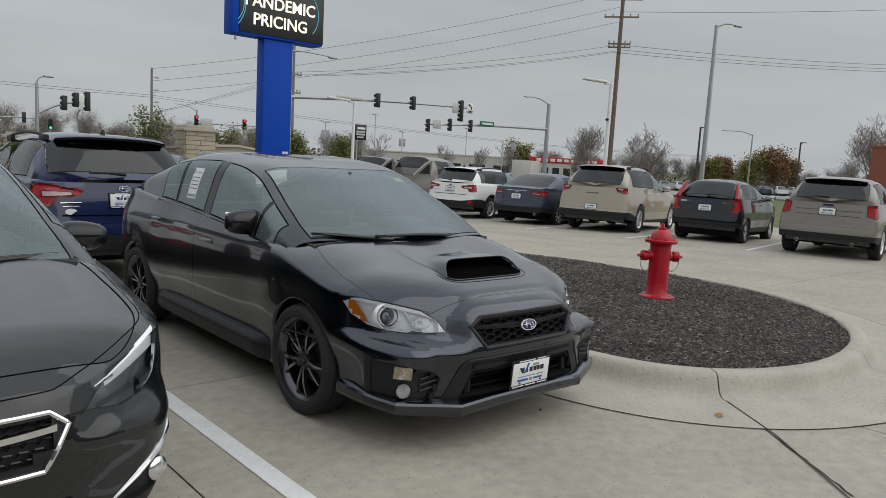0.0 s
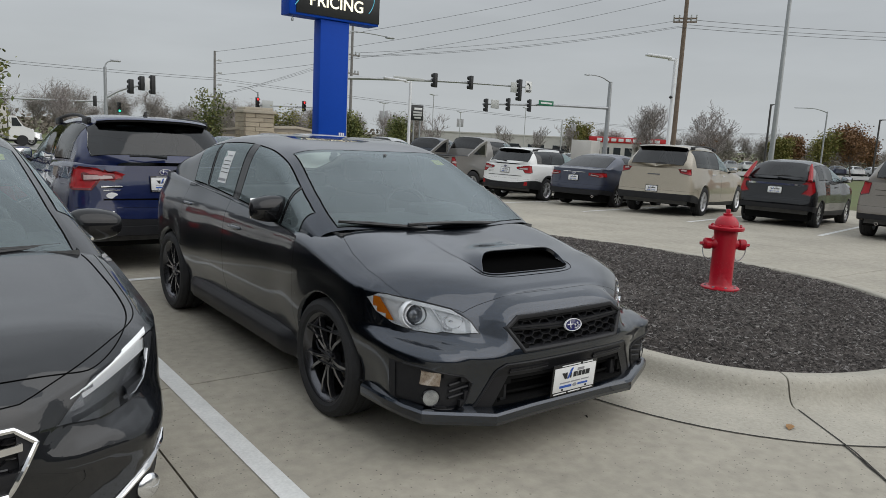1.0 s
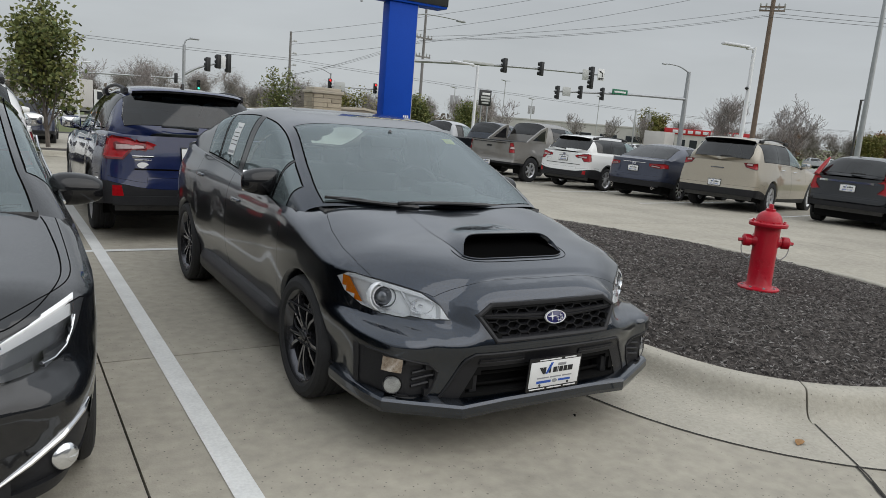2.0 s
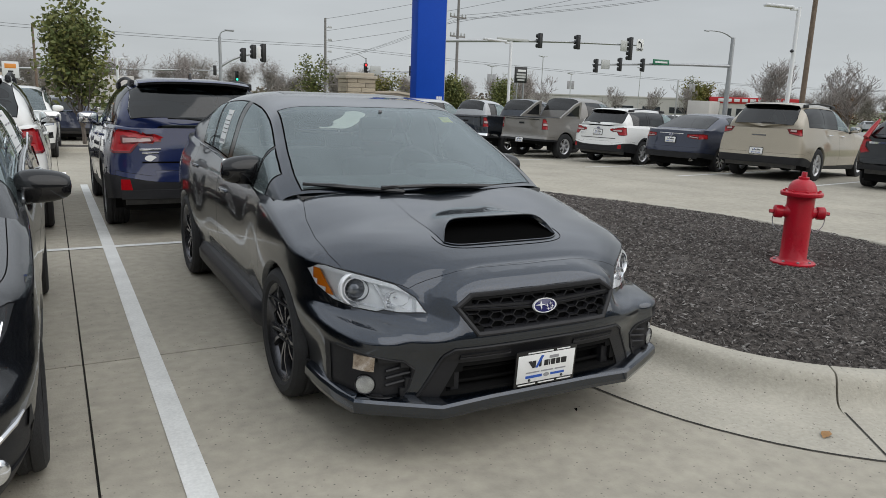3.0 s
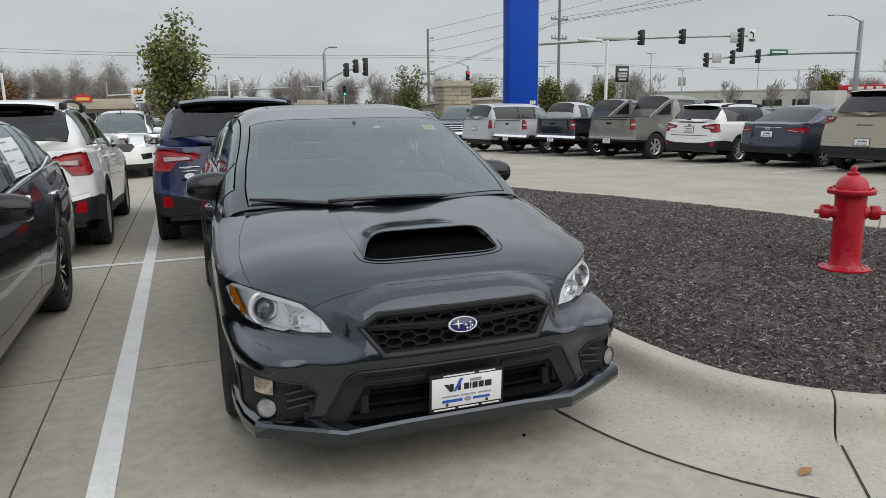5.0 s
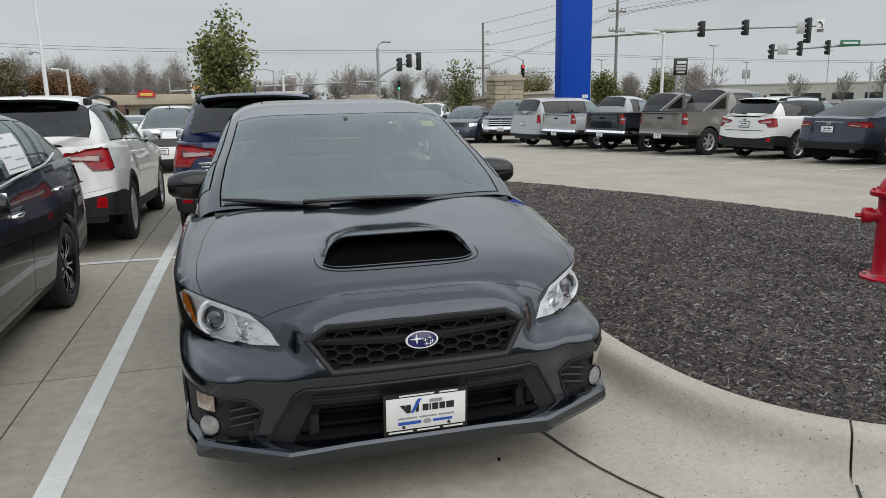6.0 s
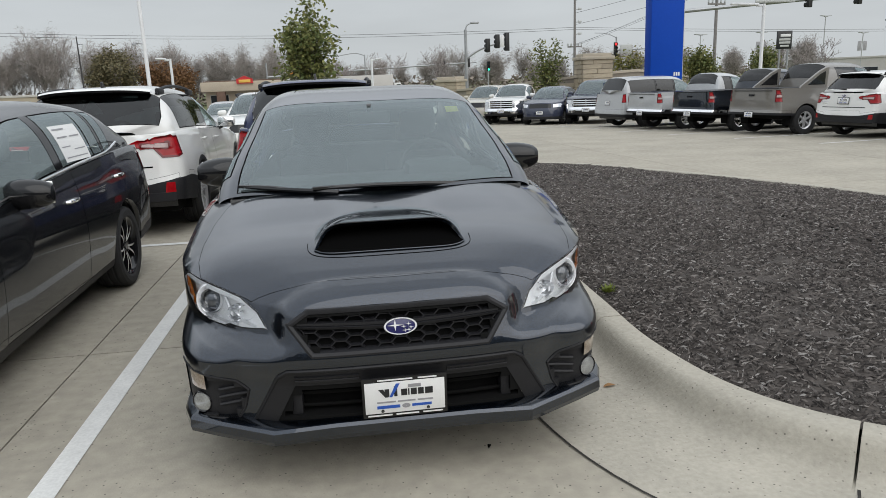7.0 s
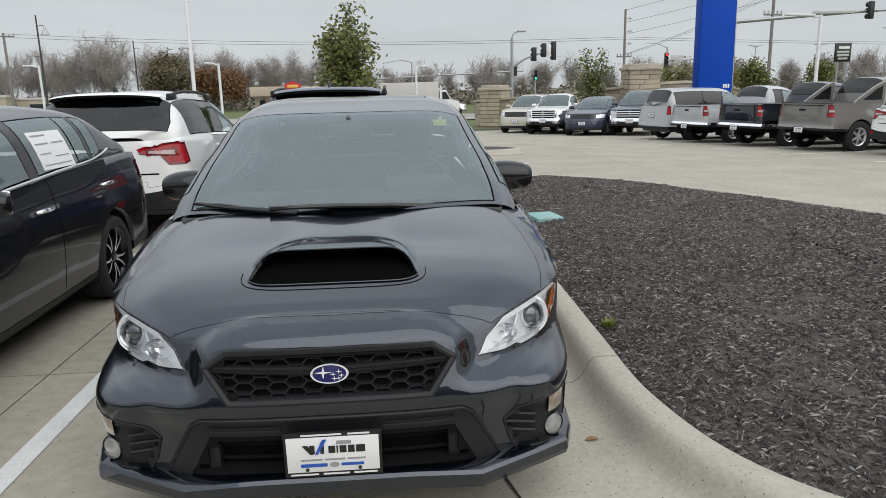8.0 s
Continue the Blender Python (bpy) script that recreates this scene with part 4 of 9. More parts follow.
def interior(car, P, paint_seats=True):
    """Floor tub, dashboard, wheel and seats behind the glass."""
    w = P["W"] - 0.17
    belt = smooth_curve(P["shoulder"])(0.5 * (P["yw"] + P["yb"]))
    bm = bmesh.new()
    y0, y1, z0 = P["yw"] + 0.1, min(P["yb"] - 0.05, P["ycr"] + 0.10), 0.30
    rows = [[(s * w, y0, belt - 0.05), (s * w, y1, belt - 0.05), (s * w, y1, z0), (s * w, y0, z0)] for s in (-1, 1)]
    grid(bm, [[rows[0][k], rows[1][k]] for k in (0, 3, 2, 1)])
    for row in rows:
        bm.faces.new([bm.verts.new(p) for p in row])
    part("cabin_tub", bm, SEAT, car)
    if not paint_seats:
        return
    bm = bmesh.new()
    cy = P.get("cab_y", P["yw"])
    box(bm, (-w, cy + 0.12, belt - 0.32), (w, cy + 0.62, belt - 0.03), 0.07)
    box(bm, (0.18, cy + 0.30, belt - 0.10), (0.56, cy + 0.60, belt + 0.035), 0.05)
    part("dashboard", bm, DASH, car)
    bm = bmesh.new()
    m = pose(0.37, cy + 0.80, belt - 0.06, 65, 0, 0)
    tube(bm, [m @ Vector((0.185 * math.cos(a), 0.185 * math.sin(a), 0)) for a in np.linspace(0, 2 * math.pi, 25)], 0.015, 8, caps=False)
    box(bm, (-0.17, -0.025, -0.02), (0.17, 0.03, 0.0), 0.01, m)
    part("steering_wheel", bm, DASH, car)
    ys = cy + 1.15
    for x in (-0.38, 0.38):
        seat(car, x, ys, 0.36)
    bm = bmesh.new()
    yr = min(ys + 0.95, P["yb"] - 0.45)
    box(bm, (-0.62, yr - 0.25, 0.38), (0.62, yr + 0.25, 0.52), 0.05)
    box(bm, (-0.62, yr + 0.22, 0.45), (0.62, yr + 0.38, 1.02), 0.06)
    for x in (-0.4, 0.4):
        box(bm, (x - 0.12, yr + 0.26, 1.0), (x + 0.12, yr + 0.34, 1.14), 0.03)
    part("rear_seat", bm, SEAT, car)


def roof_rails(car, P, mat, z_up=-0.012):
    top = smooth_curve(P["top"])
    x = P["W"] * (1 - P["tumble"]) - 0.16
    for s in (1, -1):
        ya, yb_ = P["yroof_f"] + 0.12, P["yroof_r"] - 0.05
        pts = [(s * (x - 0.0), y, top(y) - 0.055 + z_up + 0.045 * math.sin(math.pi * min(1, max(0, t * 1.0))) ** 0.35) for t, y in [(k / 12, ya + (yb_ - ya) * k / 12) for k in range(13)]]
        bm = bmesh.new()
        tube(bm, pts, [0.014] + [0.018] * 11 + [0.014], 8)
        for k in (1, 11):
            p = pts[k]
            box(bm, (p[0] - 0.024, p[1] - 0.13, p[2] - 0.06), (p[0] + 0.022, p[1] + 0.13, p[2] + 0.012), 0.018)
        part("roof_rail", bm, mat, car)


def base_params(**kw):
    """A mid-sized car; wheelbase from the middle of the plan, nose towards -y."""
    P = dict(nf=2.7, nr=3.0, door_in=0.025, front=[(0.1, 0.06), (0.25, 0.01), (0.45, 0.0), (0.6, 0.02), (0.75, 0.07), (0.95, 0.16), (1.2, 0.25)],
             side=[(0.15, 0.10), (0.28, 0.035), (0.45, 0.01), (0.62, 0.0), (0.80, 0.012), (0.92, 0.035), (1.02, 0.06), (1.2, 0.09)],
             rear=[(0.15, 0.10), (0.3, 0.02), (0.5, 0.0), (0.62, 0.03), (0.8, 0.06), (1.0, 0.09), (1.2, 0.13)],
             wheel_w=0.225, rim="silver", rim_r=0.225, kf=0.16, kr=0.10, tumble=0.17, cab_n=4.2, clad_z=0.3)
    P.update(kw)
    return P

def surface_y(columns, x, z, front=True):
    """The y of the nose (or tail) skin at a given x and z."""
    best = []
    for col in columns:
        if not (col[0][2] <= z <= col[-1][2] + 0.03):
            continue
        for a, b in zip(col, col[1:]):
            if a[2] <= z <= b[2] or (b is col[-1] and z > b[2]):
                t = min(1.0, (z - a[2]) / max(b[2] - a[2], 1e-6))
                best.append((a[0] + (b[0] - a[0]) * t, a[1] + (b[1] - a[1]) * t))
                break
    best = [p for p in best if (p[1] < 0) == front]
    best.sort()
    xs, ys = [p[0] for p in best], [p[1] for p in best]
    return float(np.interp(abs(x), xs, ys))


def glass_x(P, columns, y, z):
    """The half-width of the side glass at a given y and z."""
    shoulder, top = smooth_curve(P["shoulder"]), smooth_curve(P["top"])
    pts = sorted((c[-1][1], c[-1][0]) for c in columns)
    w = float(np.interp(y, [p[0] for p in pts], [p[1] for p in pts])) - P.get("cab_in", 0.02)
    ne, base = P.get("cab_n", 4.2), shoulder(y) - 0.02
    hmax = max(top(q) - shoulder(q) for q in np.linspace(P["yw"], P["yb"], 41))
    h = top(y) - base
    zf = min(max((z - base) / h, 0.0), 0.99)
    return w * (1 - zf ** ne) ** (1 / ne) * (1 - P["tumble"] * (z - base) / hmax * min(1.0, h / (0.5 * hmax)))


def notice(car, P, columns, sign, y0, y1, z0, z1, bars, label="white paper notice behind the glass"):
    """A sheet on a side window, with its lines of print as bars."""
    pt = lambda y, z, d: (sign * (glass_x(P, columns, y, z) + d), y, z)  # noqa: E731
    bm = bmesh.new()
    grid(bm, [[pt(y0 + (y1 - y0) * i / 4, z0 + (z1 - z0) * j / 4, 0.003) for i in range(5)] for j in range(5)])
    sheet = part("window_notice", bm, PAPER, car, label)
    for a, b, c, d, mt in bars:
        bm = bmesh.new()
        ya, yb_, za, zb = y0 + (y1 - y0) * a, y0 + (y1 - y0) * b, z0 + (z1 - z0) * c, z0 + (z1 - z0) * d
        grid(bm, [[pt(ya, za, 0.0045), pt(yb_, za, 0.0045)], [pt(ya, zb, 0.0045), pt(yb_, zb, 0.0045)]])
        part("print_bar", bm, mt, sheet)


def side_of(bm, sign):
    """Splits the faces on one side of the middle off."""
    for f in bm.faces:
        f.material_index = 1 if f.calc_center_median().x * sign > 0 else 0
    return take(bm, {1})


def assemble(name, P, m, paint, label, category="car", group="", fine=1.0, side_glass=None, rear_glass=None, wind_glass=None, bumper_mat=None, clad_mat=None,
             seats=True, mirror_mat=None, handle_mat=None, roof_mat=None, rails=None):
    """One vehicle with its parts; returns the thing and what the details need."""
    car = thing(name, m, label, category, group)
    bm, columns = build_shell(P, fine)
    front = lambda c, n: n.y < -0.12 and n.z < 0.72 and c.y < P["axles"][0] - 0.30  # noqa: E731
    rear = lambda c, n: n.y > 0.12 and c.y > P["axles"][1] + 0.30  # noqa: E731
    for poly, where, slot in P.get("stamps", ()):
        for q in (poly, mirrored(poly)) if min(p[0] for p in poly) > 0.01 else (poly,):
            stamp(bm, q, (0, 2), front if where == "front" else rear, slot)
    for poly, slot in P.get("side_stamps", ()):
        stamp(bm, poly, (1, 2), lambda c, n: abs(n.x) > 0.3, slot)
    for poly, slot in P.get("top_stamps", ()):
        stamp(bm, poly, (0, 1), lambda c, n: n.z > 0.4 and c.z > P.get("hood_min", 0.0), slot)
    if P.get("clean"):
        bmesh.ops.dissolve_degenerate(bm, dist=0.0025, edges=bm.edges[:])
        bmesh.ops.remove_doubles(bm, verts=bm.verts[:], dist=0.0015)
    remember_skin(bm)
    side_glass, rear_glass, wind_glass = side_glass or SIDE_GLASS, rear_glass or PRIVACY, wind_glass or GLASS
    for slot, nm, mt in ((HOOD, "bonnet", paint), (BUMP_F, "front_bumper", bumper_mat or paint), (BUMP_R, "rear_bumper", bumper_mat or paint), (DECK, "boot_lid", paint)):
        p = take(bm, {slot})
        if p.faces:
            part(nm, p if slot == BUMP_F else gap_ring(p, P.get("gap", 0.0035)), [mt, SEAM], car)
    for slot, nm in ((FD, "front_door"), (RD, "rear_door")):
        p = take(bm, {slot})
        if p.faces:
            q = side_of(p, 1)
            for d in (p, q):
                part(nm, gap_ring(d, P.get("gap", 0.0035)), [paint, SEAM], car)
    p = take(bm, {CLAD, ARCH})
    if p.faces:
        part("lower_cladding", p, clad_mat or CLADDING, car)
    lamps = {}
    for slot, nm in ((HEAD, "headlamp"), (TAIL, "tail_lamp"), (TAIL2, "tail_lamp_inner"), (GRILLE, "grille"), (INTAKE, "lower_intake"), (FOG, "fog_bezel"), (PLATE_R, "plate_recess"), (BED, "cargo_bed"), (LAMP2, "reflector"), (SKIRT, "trim_panel")):
        p = take(bm, {slot})
        if p.faces:
            lamps[nm] = p
        else:
            p.free()
    for k, d in enumerate(sorted(islands(bm), key=lambda q: -len(q.faces))):
        part("body" if k == 0 else "body_panel", d, paint, car)

    cab = build_cabin(P, columns, fine)
    remember_skin(cab)
    for k, (a0, a1) in enumerate(P["windows"]):
        p = take(cab, {G_SIDE + k})
        q = side_of(p, 1)
        for d in (p, q):
            if d.faces:
                part("side_window", push(gap_ring(d, 0.010), 0.001), [P["glass_kinds"][k], SEAM], car)
    for slot, nm, mt in ((G_WIND, "windscreen", wind_glass), (G_BACK, "rear_window", rear_glass), (G_SUN, "sunroof", GLOSS_BLACK)):
        p = take(cab, {slot})
        if p.faces:
            part(nm, gap_ring(p, 0.009 if slot != G_SUN else 0.006), [mt, SEAM], car)
    p = take(cab, {G_PILLAR})
    if p.faces:
        for d in islands(p):
            part("door_pillar", d, GLOSS_BLACK, car)
    p = take(cab, {G_ROOF})
    if p.faces:
        if seats:
            part("headliner", push(p.copy(), -0.018), HEADLINER, car)
        part("roof", p, roof_mat or paint, car)
    part("roof_frame", cab, paint, car)
    SKIN.clear()
    bm = bmesh.new()
    box(bm, (-P["W"] + 0.16, P["yf"] + 0.30, P["clad_z"] - 0.12), (P["W"] - 0.16, P["yr"] - 0.3, P["clad_z"] + 0.10), 0.03)
    part("underbody", bm, WELL, car)
    add_wheels(car, P)
    wheel_wells(car, P)
    interior(car, P, seats)
    mirror_part(car, P, mirror_mat or paint)
    shoulder = smooth_curve(P["shoulder"])
    for y in P.get("handles", ()):
        handle_part(car, P["W"] - P["door_in"] - 0.022, y, shoulder(y) - P.get("handle_dz", 0.12), handle_mat or paint)
    if seats:
        bm = bmesh.new()
        y = P["yroof_f"] - 0.06
        box(bm, (-0.12, y - 0.02, P["top"][3][1] - 0.13), (0.12, y + 0.02, P["top"][3][1] - 0.06), 0.015)
        tube(bm, [(0, y, P["top"][3][1] - 0.07), (0, y - 0.03, P["top"][3][1] - 0.02)], 0.012, 6)
        part("rear_view_mirror", bm, DASH, car)
    if rails:
        roof_rails(car, P, rails)
    return car, columns, lamps


def simple_lamps(car, lamps, head=None, tail=None):
    """Lamps of vehicles seen from afar: lens over a shallow bowl."""
    for nm, p in lamps.items():
        if nm == "headlamp":
            for d in (p, side_of(p, 1)):
                part("headlamp", gap_ring(d, 0.008), [REFLECTOR, GLOSS_BLACK], car, "clear headlamp")
        elif nm in ("tail_lamp", "tail_lamp_inner"):
            mt = RED_LENS if nm == "tail_lamp" else WHITE_LENS
            for d in (p, side_of(p, 1)):
                shell_ = push(gap_ring(d, 0.006), 0.008)
                core = [f for f in shell_.faces if f.material_index == 0]
                if mt is RED_LENS and core:
                    r = bmesh.ops.inset_region(shell_, faces=core, thickness=0.016, depth=-0.006)
                    for f in r["faces"]:
                        f.material_index = 1
                part("tail_lamp", shell_, [mt, DARK_RED], car, "red tail lamp" if mt is RED_LENS else "clear tail lamp section")
        elif nm == "reflector":
            for d in (p, side_of(p, 1)):
                part("bumper_reflector", push(d, 0.003), RED_LENS, car)
        elif nm == "cargo_bed":
            bmesh.ops.inset_region(p, faces=p.faces[:], thickness=0.06)
            r = bmesh.ops.extrude_face_region(p, geom=[f for f in p.faces if all(not e.is_boundary for e in f.edges)])
            for v in (v for v in r["geom"] if isinstance(v, bmesh.types.BMVert)):
                v.co.z -= 0.45
            part("cargo_bed", p, CLADDING, car)
        elif nm == "fog_bezel":
            for d in (p, side_of(p, 1)):
                part("fog_bezel", push(gap_ring(d, 0.01), -0.004), [GLOSS_BLACK, DARK_TRIM], car)
        else:
            part(nm, push(gap_ring(p, 0.01), -0.004), [GLOSS_BLACK if nm in ("grille", "lower_intake", "fog_bezel") else CLADDING, DARK_TRIM], car)

# ---- the black sedan ----
def ease(v, a, b):
    t = min(1.0, max(0.0, (v - a) / (b - a)))
    return t * t * (3 - 2 * t)


def lamp_back(x, y, z):
    """The headlamps stand back from the beak that carries the grille."""
    up = ease(z, 0.530, 0.588)
    return (1 - ease(y, -2.0, -1.45)) * ((0.085 * ease(x, 0.415, 0.495) + 0.04 * ease(x, 0.50, 0.76)) * up - 0.125 * ease(x, 0.58, 0.84) * (1 - up))


HOOD_EDGE = [(0.0, -2.128), (0.20, -2.122), (0.40, -2.102), (0.55, -2.078), (0.640, -2.052), (0.715, -1.985), (0.765, -1.90), (0.790, -1.78), (0.795, -1.62), (0.775, -1.42), (0.735, -1.26), (0.705, -1.18), (0.665, -1.13), (0.60, -1.10), (0.0, -1.06)]
HERO = base_params(
    W=0.8975, yf=-2.295, yr=2.30, ycf=-1.42, ycr=1.45, nf=3.3, nr=2.7, axles=(-1.325, 1.325), wheel_r=0.322, wheel_w=0.235, rim_r=0.238, rim="dark", track=1.555, arch=0.352, crown_n=5.0, lamp_back=lamp_back, side_keep=lambda y, z: 1 - 0.8 * ease(-y, 1.70, 1.86) * ease(z, 0.25, 0.31),
    shoulder=[(-2.30, 0.690), (-2.27, 0.690), (-2.246, 0.688), (-2.211, 0.714), (-2.08, 0.750), (-1.95, 0.766), (-1.62, 0.790), (-1.41, 0.830), (-1.2, 0.880), (-1.0, 0.916), (-0.66, 0.950), (0.0, 0.998), (0.6, 1.036), (1.02, 1.066), (1.75, 1.100), (2.3, 1.075)],
    bottom=[(-2.3, 0.225), (-1.9, 0.22), (-1.66, 0.215), (-1.3, 0.19), (0, 0.21), (1.3, 0.21), (1.9, 0.24), (2.3, 0.28)],
    clad=[(-2.3, 0.25), (-1.8, 0.25), (-1.0, 0.26), (0, 0.285), (1.0, 0.27), (1.8, 0.34), (2.3, 0.40)],
    crown=[(-2.30, 0.0), (-2.24, 0.006), (-2.20, 0.048), (-2.11, 0.087), (-2.06, 0.0855), (-1.95, 0.093), (-1.7, 0.115), (-1.41, 0.122), (-1.27, 0.117), (-1.0, 0.08), (-0.5, 0.03), (0.5, 0.03), (1.7, 0.035), (2.1, 0.03), (2.3, 0.0)],
    front=[(0.16, 0.050), (0.195, 0.045), (0.235, 0.036), (0.26, 0.028), (0.42, 0.028), (0.475, 0.010), (0.505, 0.003), (0.535, 0.008), (0.60, 0.030), (0.648, 0.046), (0.69, 0.064), (0.72, 0.076), (0.80, 0.12), (1.0, 0.2)],
    side=[(0.16, 0.060), (0.20, 0.055), (0.235, 0.052), (0.285, 0.050), (0.30, 0.050), (0.38, 0.040), (0.46, 0.018), (0.53, 0.006), (0.62, 0.001), (0.69, 0.0), (0.76, 0.001), (0.82, 0.005), (0.88, 0.013), (0.94, 0.030), (0.99, 0.056), (1.03, 0.074), (1.1, 0.092)],
    rear=[(0.2, 0.10), (0.34, 0.02), (0.5, 0.0), (0.62, 0.03), (0.8, 0.05), (1.0, 0.07), (1.1, 0.12)],
    door_in=0.026, doors=[-0.95, 0.205, 1.04], bump_f=-1.74, bump_r=1.75, gate_z=0.62, hood_s=-1.0, hood_min=0.70, clean=True, gap=0.0024, cab_y=-1.06, handle_dz=0.150,
    yw=-1.30, yb=1.90, wind_lo=-1.275, back_lo=1.86, yroof_f=-0.40, yroof_r=0.98,
    top=[(-1.30, 0.985), (-1.05, 1.105), (-0.75, 1.245), (-0.40, 1.395), (-0.1, 1.452), (0.3, 1.476), (0.7, 1.462), (1.0, 1.425), (1.35, 1.325), (1.65, 1.225), (1.90, 1.135)],
    windows=[(-1.10, -0.82), (-0.80, 0.10), (0.225, 0.83), (0.855, 1.16)], glass_kinds=[SIDE_GLASS, SIDE_GLASS, SIDE_GLASS, SIDE_GLASS], kf=0.26, cowl_slim=0.05, kr=0.16, tumble=0.175, cab_in=0.012, cab_n=6.5,
    glass_lo=0.07, glass_hi=0.85, glass_ws=0.88, sunroof=(0.02, 0.52), mirror=(-0.568, 1.035, 0.765), handles=(-0.008, 0.944),
    top_stamps=[(HOOD_EDGE + [(-x, y) for x, y in HOOD_EDGE[-2:0:-1]], HOOD)],
    stamps=[([(0.492, 0.606), (0.60, 0.602), (0.645, 0.608), (0.669, 0.598), (0.74, 0.602), (0.80, 0.622), (0.845, 0.67), (0.866, 0.735), (0.840, 0.762), (0.80, 0.772), (0.70, 0.752), (0.612, 0.728), (0.528, 0.668)], "front", HEAD),
            ([(-0.335, 0.690), (-0.408, 0.645), (-0.326, 0.535), (0.326, 0.535), (0.408, 0.645), (0.335, 0.690)], "front", GRILLE),
            ([(-0.425, 0.478), (-0.46, 0.455), (-0.568, 0.264), (0.568, 0.264), (0.46, 0.455), (0.425, 0.478)], "front", SKIRT),
            ([(-0.40, 0.415), (-0.475, 0.274), (0.475, 0.274), (0.40, 0.415)], "front", INTAKE),
            ([(0.575, 0.395), (0.62, 0.432), (0.80, 0.482), (0.872, 0.482), (0.885, 0.36), (0.880, 0.292), (0.72, 0.286), (0.625, 0.276), (0.597, 0.32)], "front", FOG),
            ([(0.52, 0.93), (0.80, 0.92), (0.86, 0.83), (0.84, 0.79), (0.52, 0.82)], "rear", TAIL)])
hero, hcols, hlamps = assemble("sedan", HERO, pose(0, 1.325, 0), BLACK_PAINT, "glossy black sports sedan with hood scoop, rain-beaded, parked beside the island", fine=2.4, side_glass=SIDE_GLASS,
                               rear_glass=SIDE_GLASS, clad_mat=BLACK_PAINT, mirror_mat=GLOSS_BLACK)
HY = lambda x, z, d=0.0: surface_y(hcols, x, z) + d  # noqa: E731


def deepen(bm, d):
    """A recess: the stamped faces sink straight back, with walls at the border."""
    bm.normal_update()
    bmesh.ops.inset_region(bm, faces=bm.faces[:], thickness=0.004)
    core = [f for f in bm.faces if all(not e.is_boundary for e in f.edges)]
    r = bmesh.ops.extrude_face_region(bm, geom=core)
    for v in (v for v in r["geom"] if isinstance(v, bmesh.types.BMVert)):
        v.co.y += d
    bmesh.ops.delete(bm, geom=[f for f in core if f.is_valid], context="FACES")
    return bm


# headlamps: silver bezel, deep bowl, projector, faceted high beam and clear cover
PROJECTOR = make_mat("projector_glass", (0.16, 0.17, 0.19), 0.04, 0.3, coat=1.0)
BEZEL = make_mat("satin_silver_bezel", (0.88, 0.89, 0.91), 0.22, 0.2)
LAMP_SILVER = make_mat("lamp_silver_bowl", (0.90, 0.91, 0.92), 0.28, 0.12, vary=0.06, scale=20)
p = hlamps["headlamp"]
for sgn, d in ((-1, p), (1, side_of(p, 1))):
    lamp = part("headlamp", gap_ring(push(d.copy(), 0.001), 0.005), [LENS, GLOSS_BLACK], hero, "clear headlamp with silver bezel and projector")
    marker_src = d.copy()
    rim_src = d.copy()
    rim_src.normal_update()
    r = bmesh.ops.inset_region(rim_src, faces=rim_src.faces[:], thickness=0.013, depth=-0.008, use_boundary=True)
    keep = set(r["faces"])
    bmesh.ops.delete(rim_src, geom=[f for f in rim_src.faces if f not in keep], context="FACES")
    part("lamp_bezel", push(rim_src, -0.004), BEZEL, lamp, "satin silver lamp bezel")
    part("reflector_bowl", deepen(d, 0.040), LAMP_SILVER, lamp)
    cxp, czp = sgn * 0.712, 0.672
    yp = HY(cxp, czp)
    turn = pose(cxp, yp + 0.060, czp, 82, 0, 18 * sgn)
    bm = bmesh.new()
    lathe(bm, [(0.078, -0.004), (0.077, 0.022), (0.067, 0.036), (0.061, 0.030), (0.056, 0.012)], turn, 36, caps=False)
    part("projector_shroud", bm, BEZEL, lamp)
    bm = bmesh.new()
    lathe(bm, [(0.056, 0.010), (0.055, 0.034), (0.050, 0.043), (0.045, 0.036), (0.042, 0.016)], turn, 32, caps=False)
    part("projector_ring", bm, CHROME, lamp)
    bm = bmesh.new()
    lathe(bm, [(0.043, 0.012), (0.040, 0.024), (0.030, 0.034), (0.015, 0.040), (0.001, 0.041)], turn, 28, caps=False)
    part("projector_lens", bm, PROJECTOR, lamp)
    # high beam: a faceted dish with its bulb, behind a slanting divider
    dish_at = pose(sgn * 0.590, HY(0.59, 0.650) + 0.050, 0.652, 84, 0, 12 * sgn) @ Matrix.Diagonal((0.95, 0.62, 1, 1))
    bm = bmesh.new()
    lathe(bm, [(0.060, 0.030), (0.050, 0.016), (0.038, 0.006), (0.024, 0.0), (0.010, -0.003), (0.001, -0.004)], dish_at, 13, caps=False)
    part("high_beam_reflector", bm, REFLECTOR, lamp, sharp=4.0)
    bm = bmesh.new()
    lathe(bm, [(0.010, -0.002), (0.010, 0.020), (0.006, 0.026), (0.001, 0.028)], dish_at, 12, caps=False)
    part("bulb_cap", bm, CHROME, lamp)
    bm = bmesh.new()
    tube(bm, [(sgn * x, HY(x, z) + dd, z) for x, z, dd in ((0.668, 0.722, 0.018), (0.655, 0.690, 0.014), (0.637, 0.650, 0.014), (0.632, 0.615, 0.018))], [0.006, 0.008, 0.008, 0.006], 8)
    part("lamp_divider", bm, BEZEL, lamp)
    stamp(marker_src, [(-1.69, 0.752), (-1.785, 0.742), (-1.860, 0.640), (-1.77, 0.640)], (1, 2), lambda c, n: True, 7)
    part("side_marker", push(take(marker_src, {7}), -0.003), AMBER, lamp, "amber side marker")

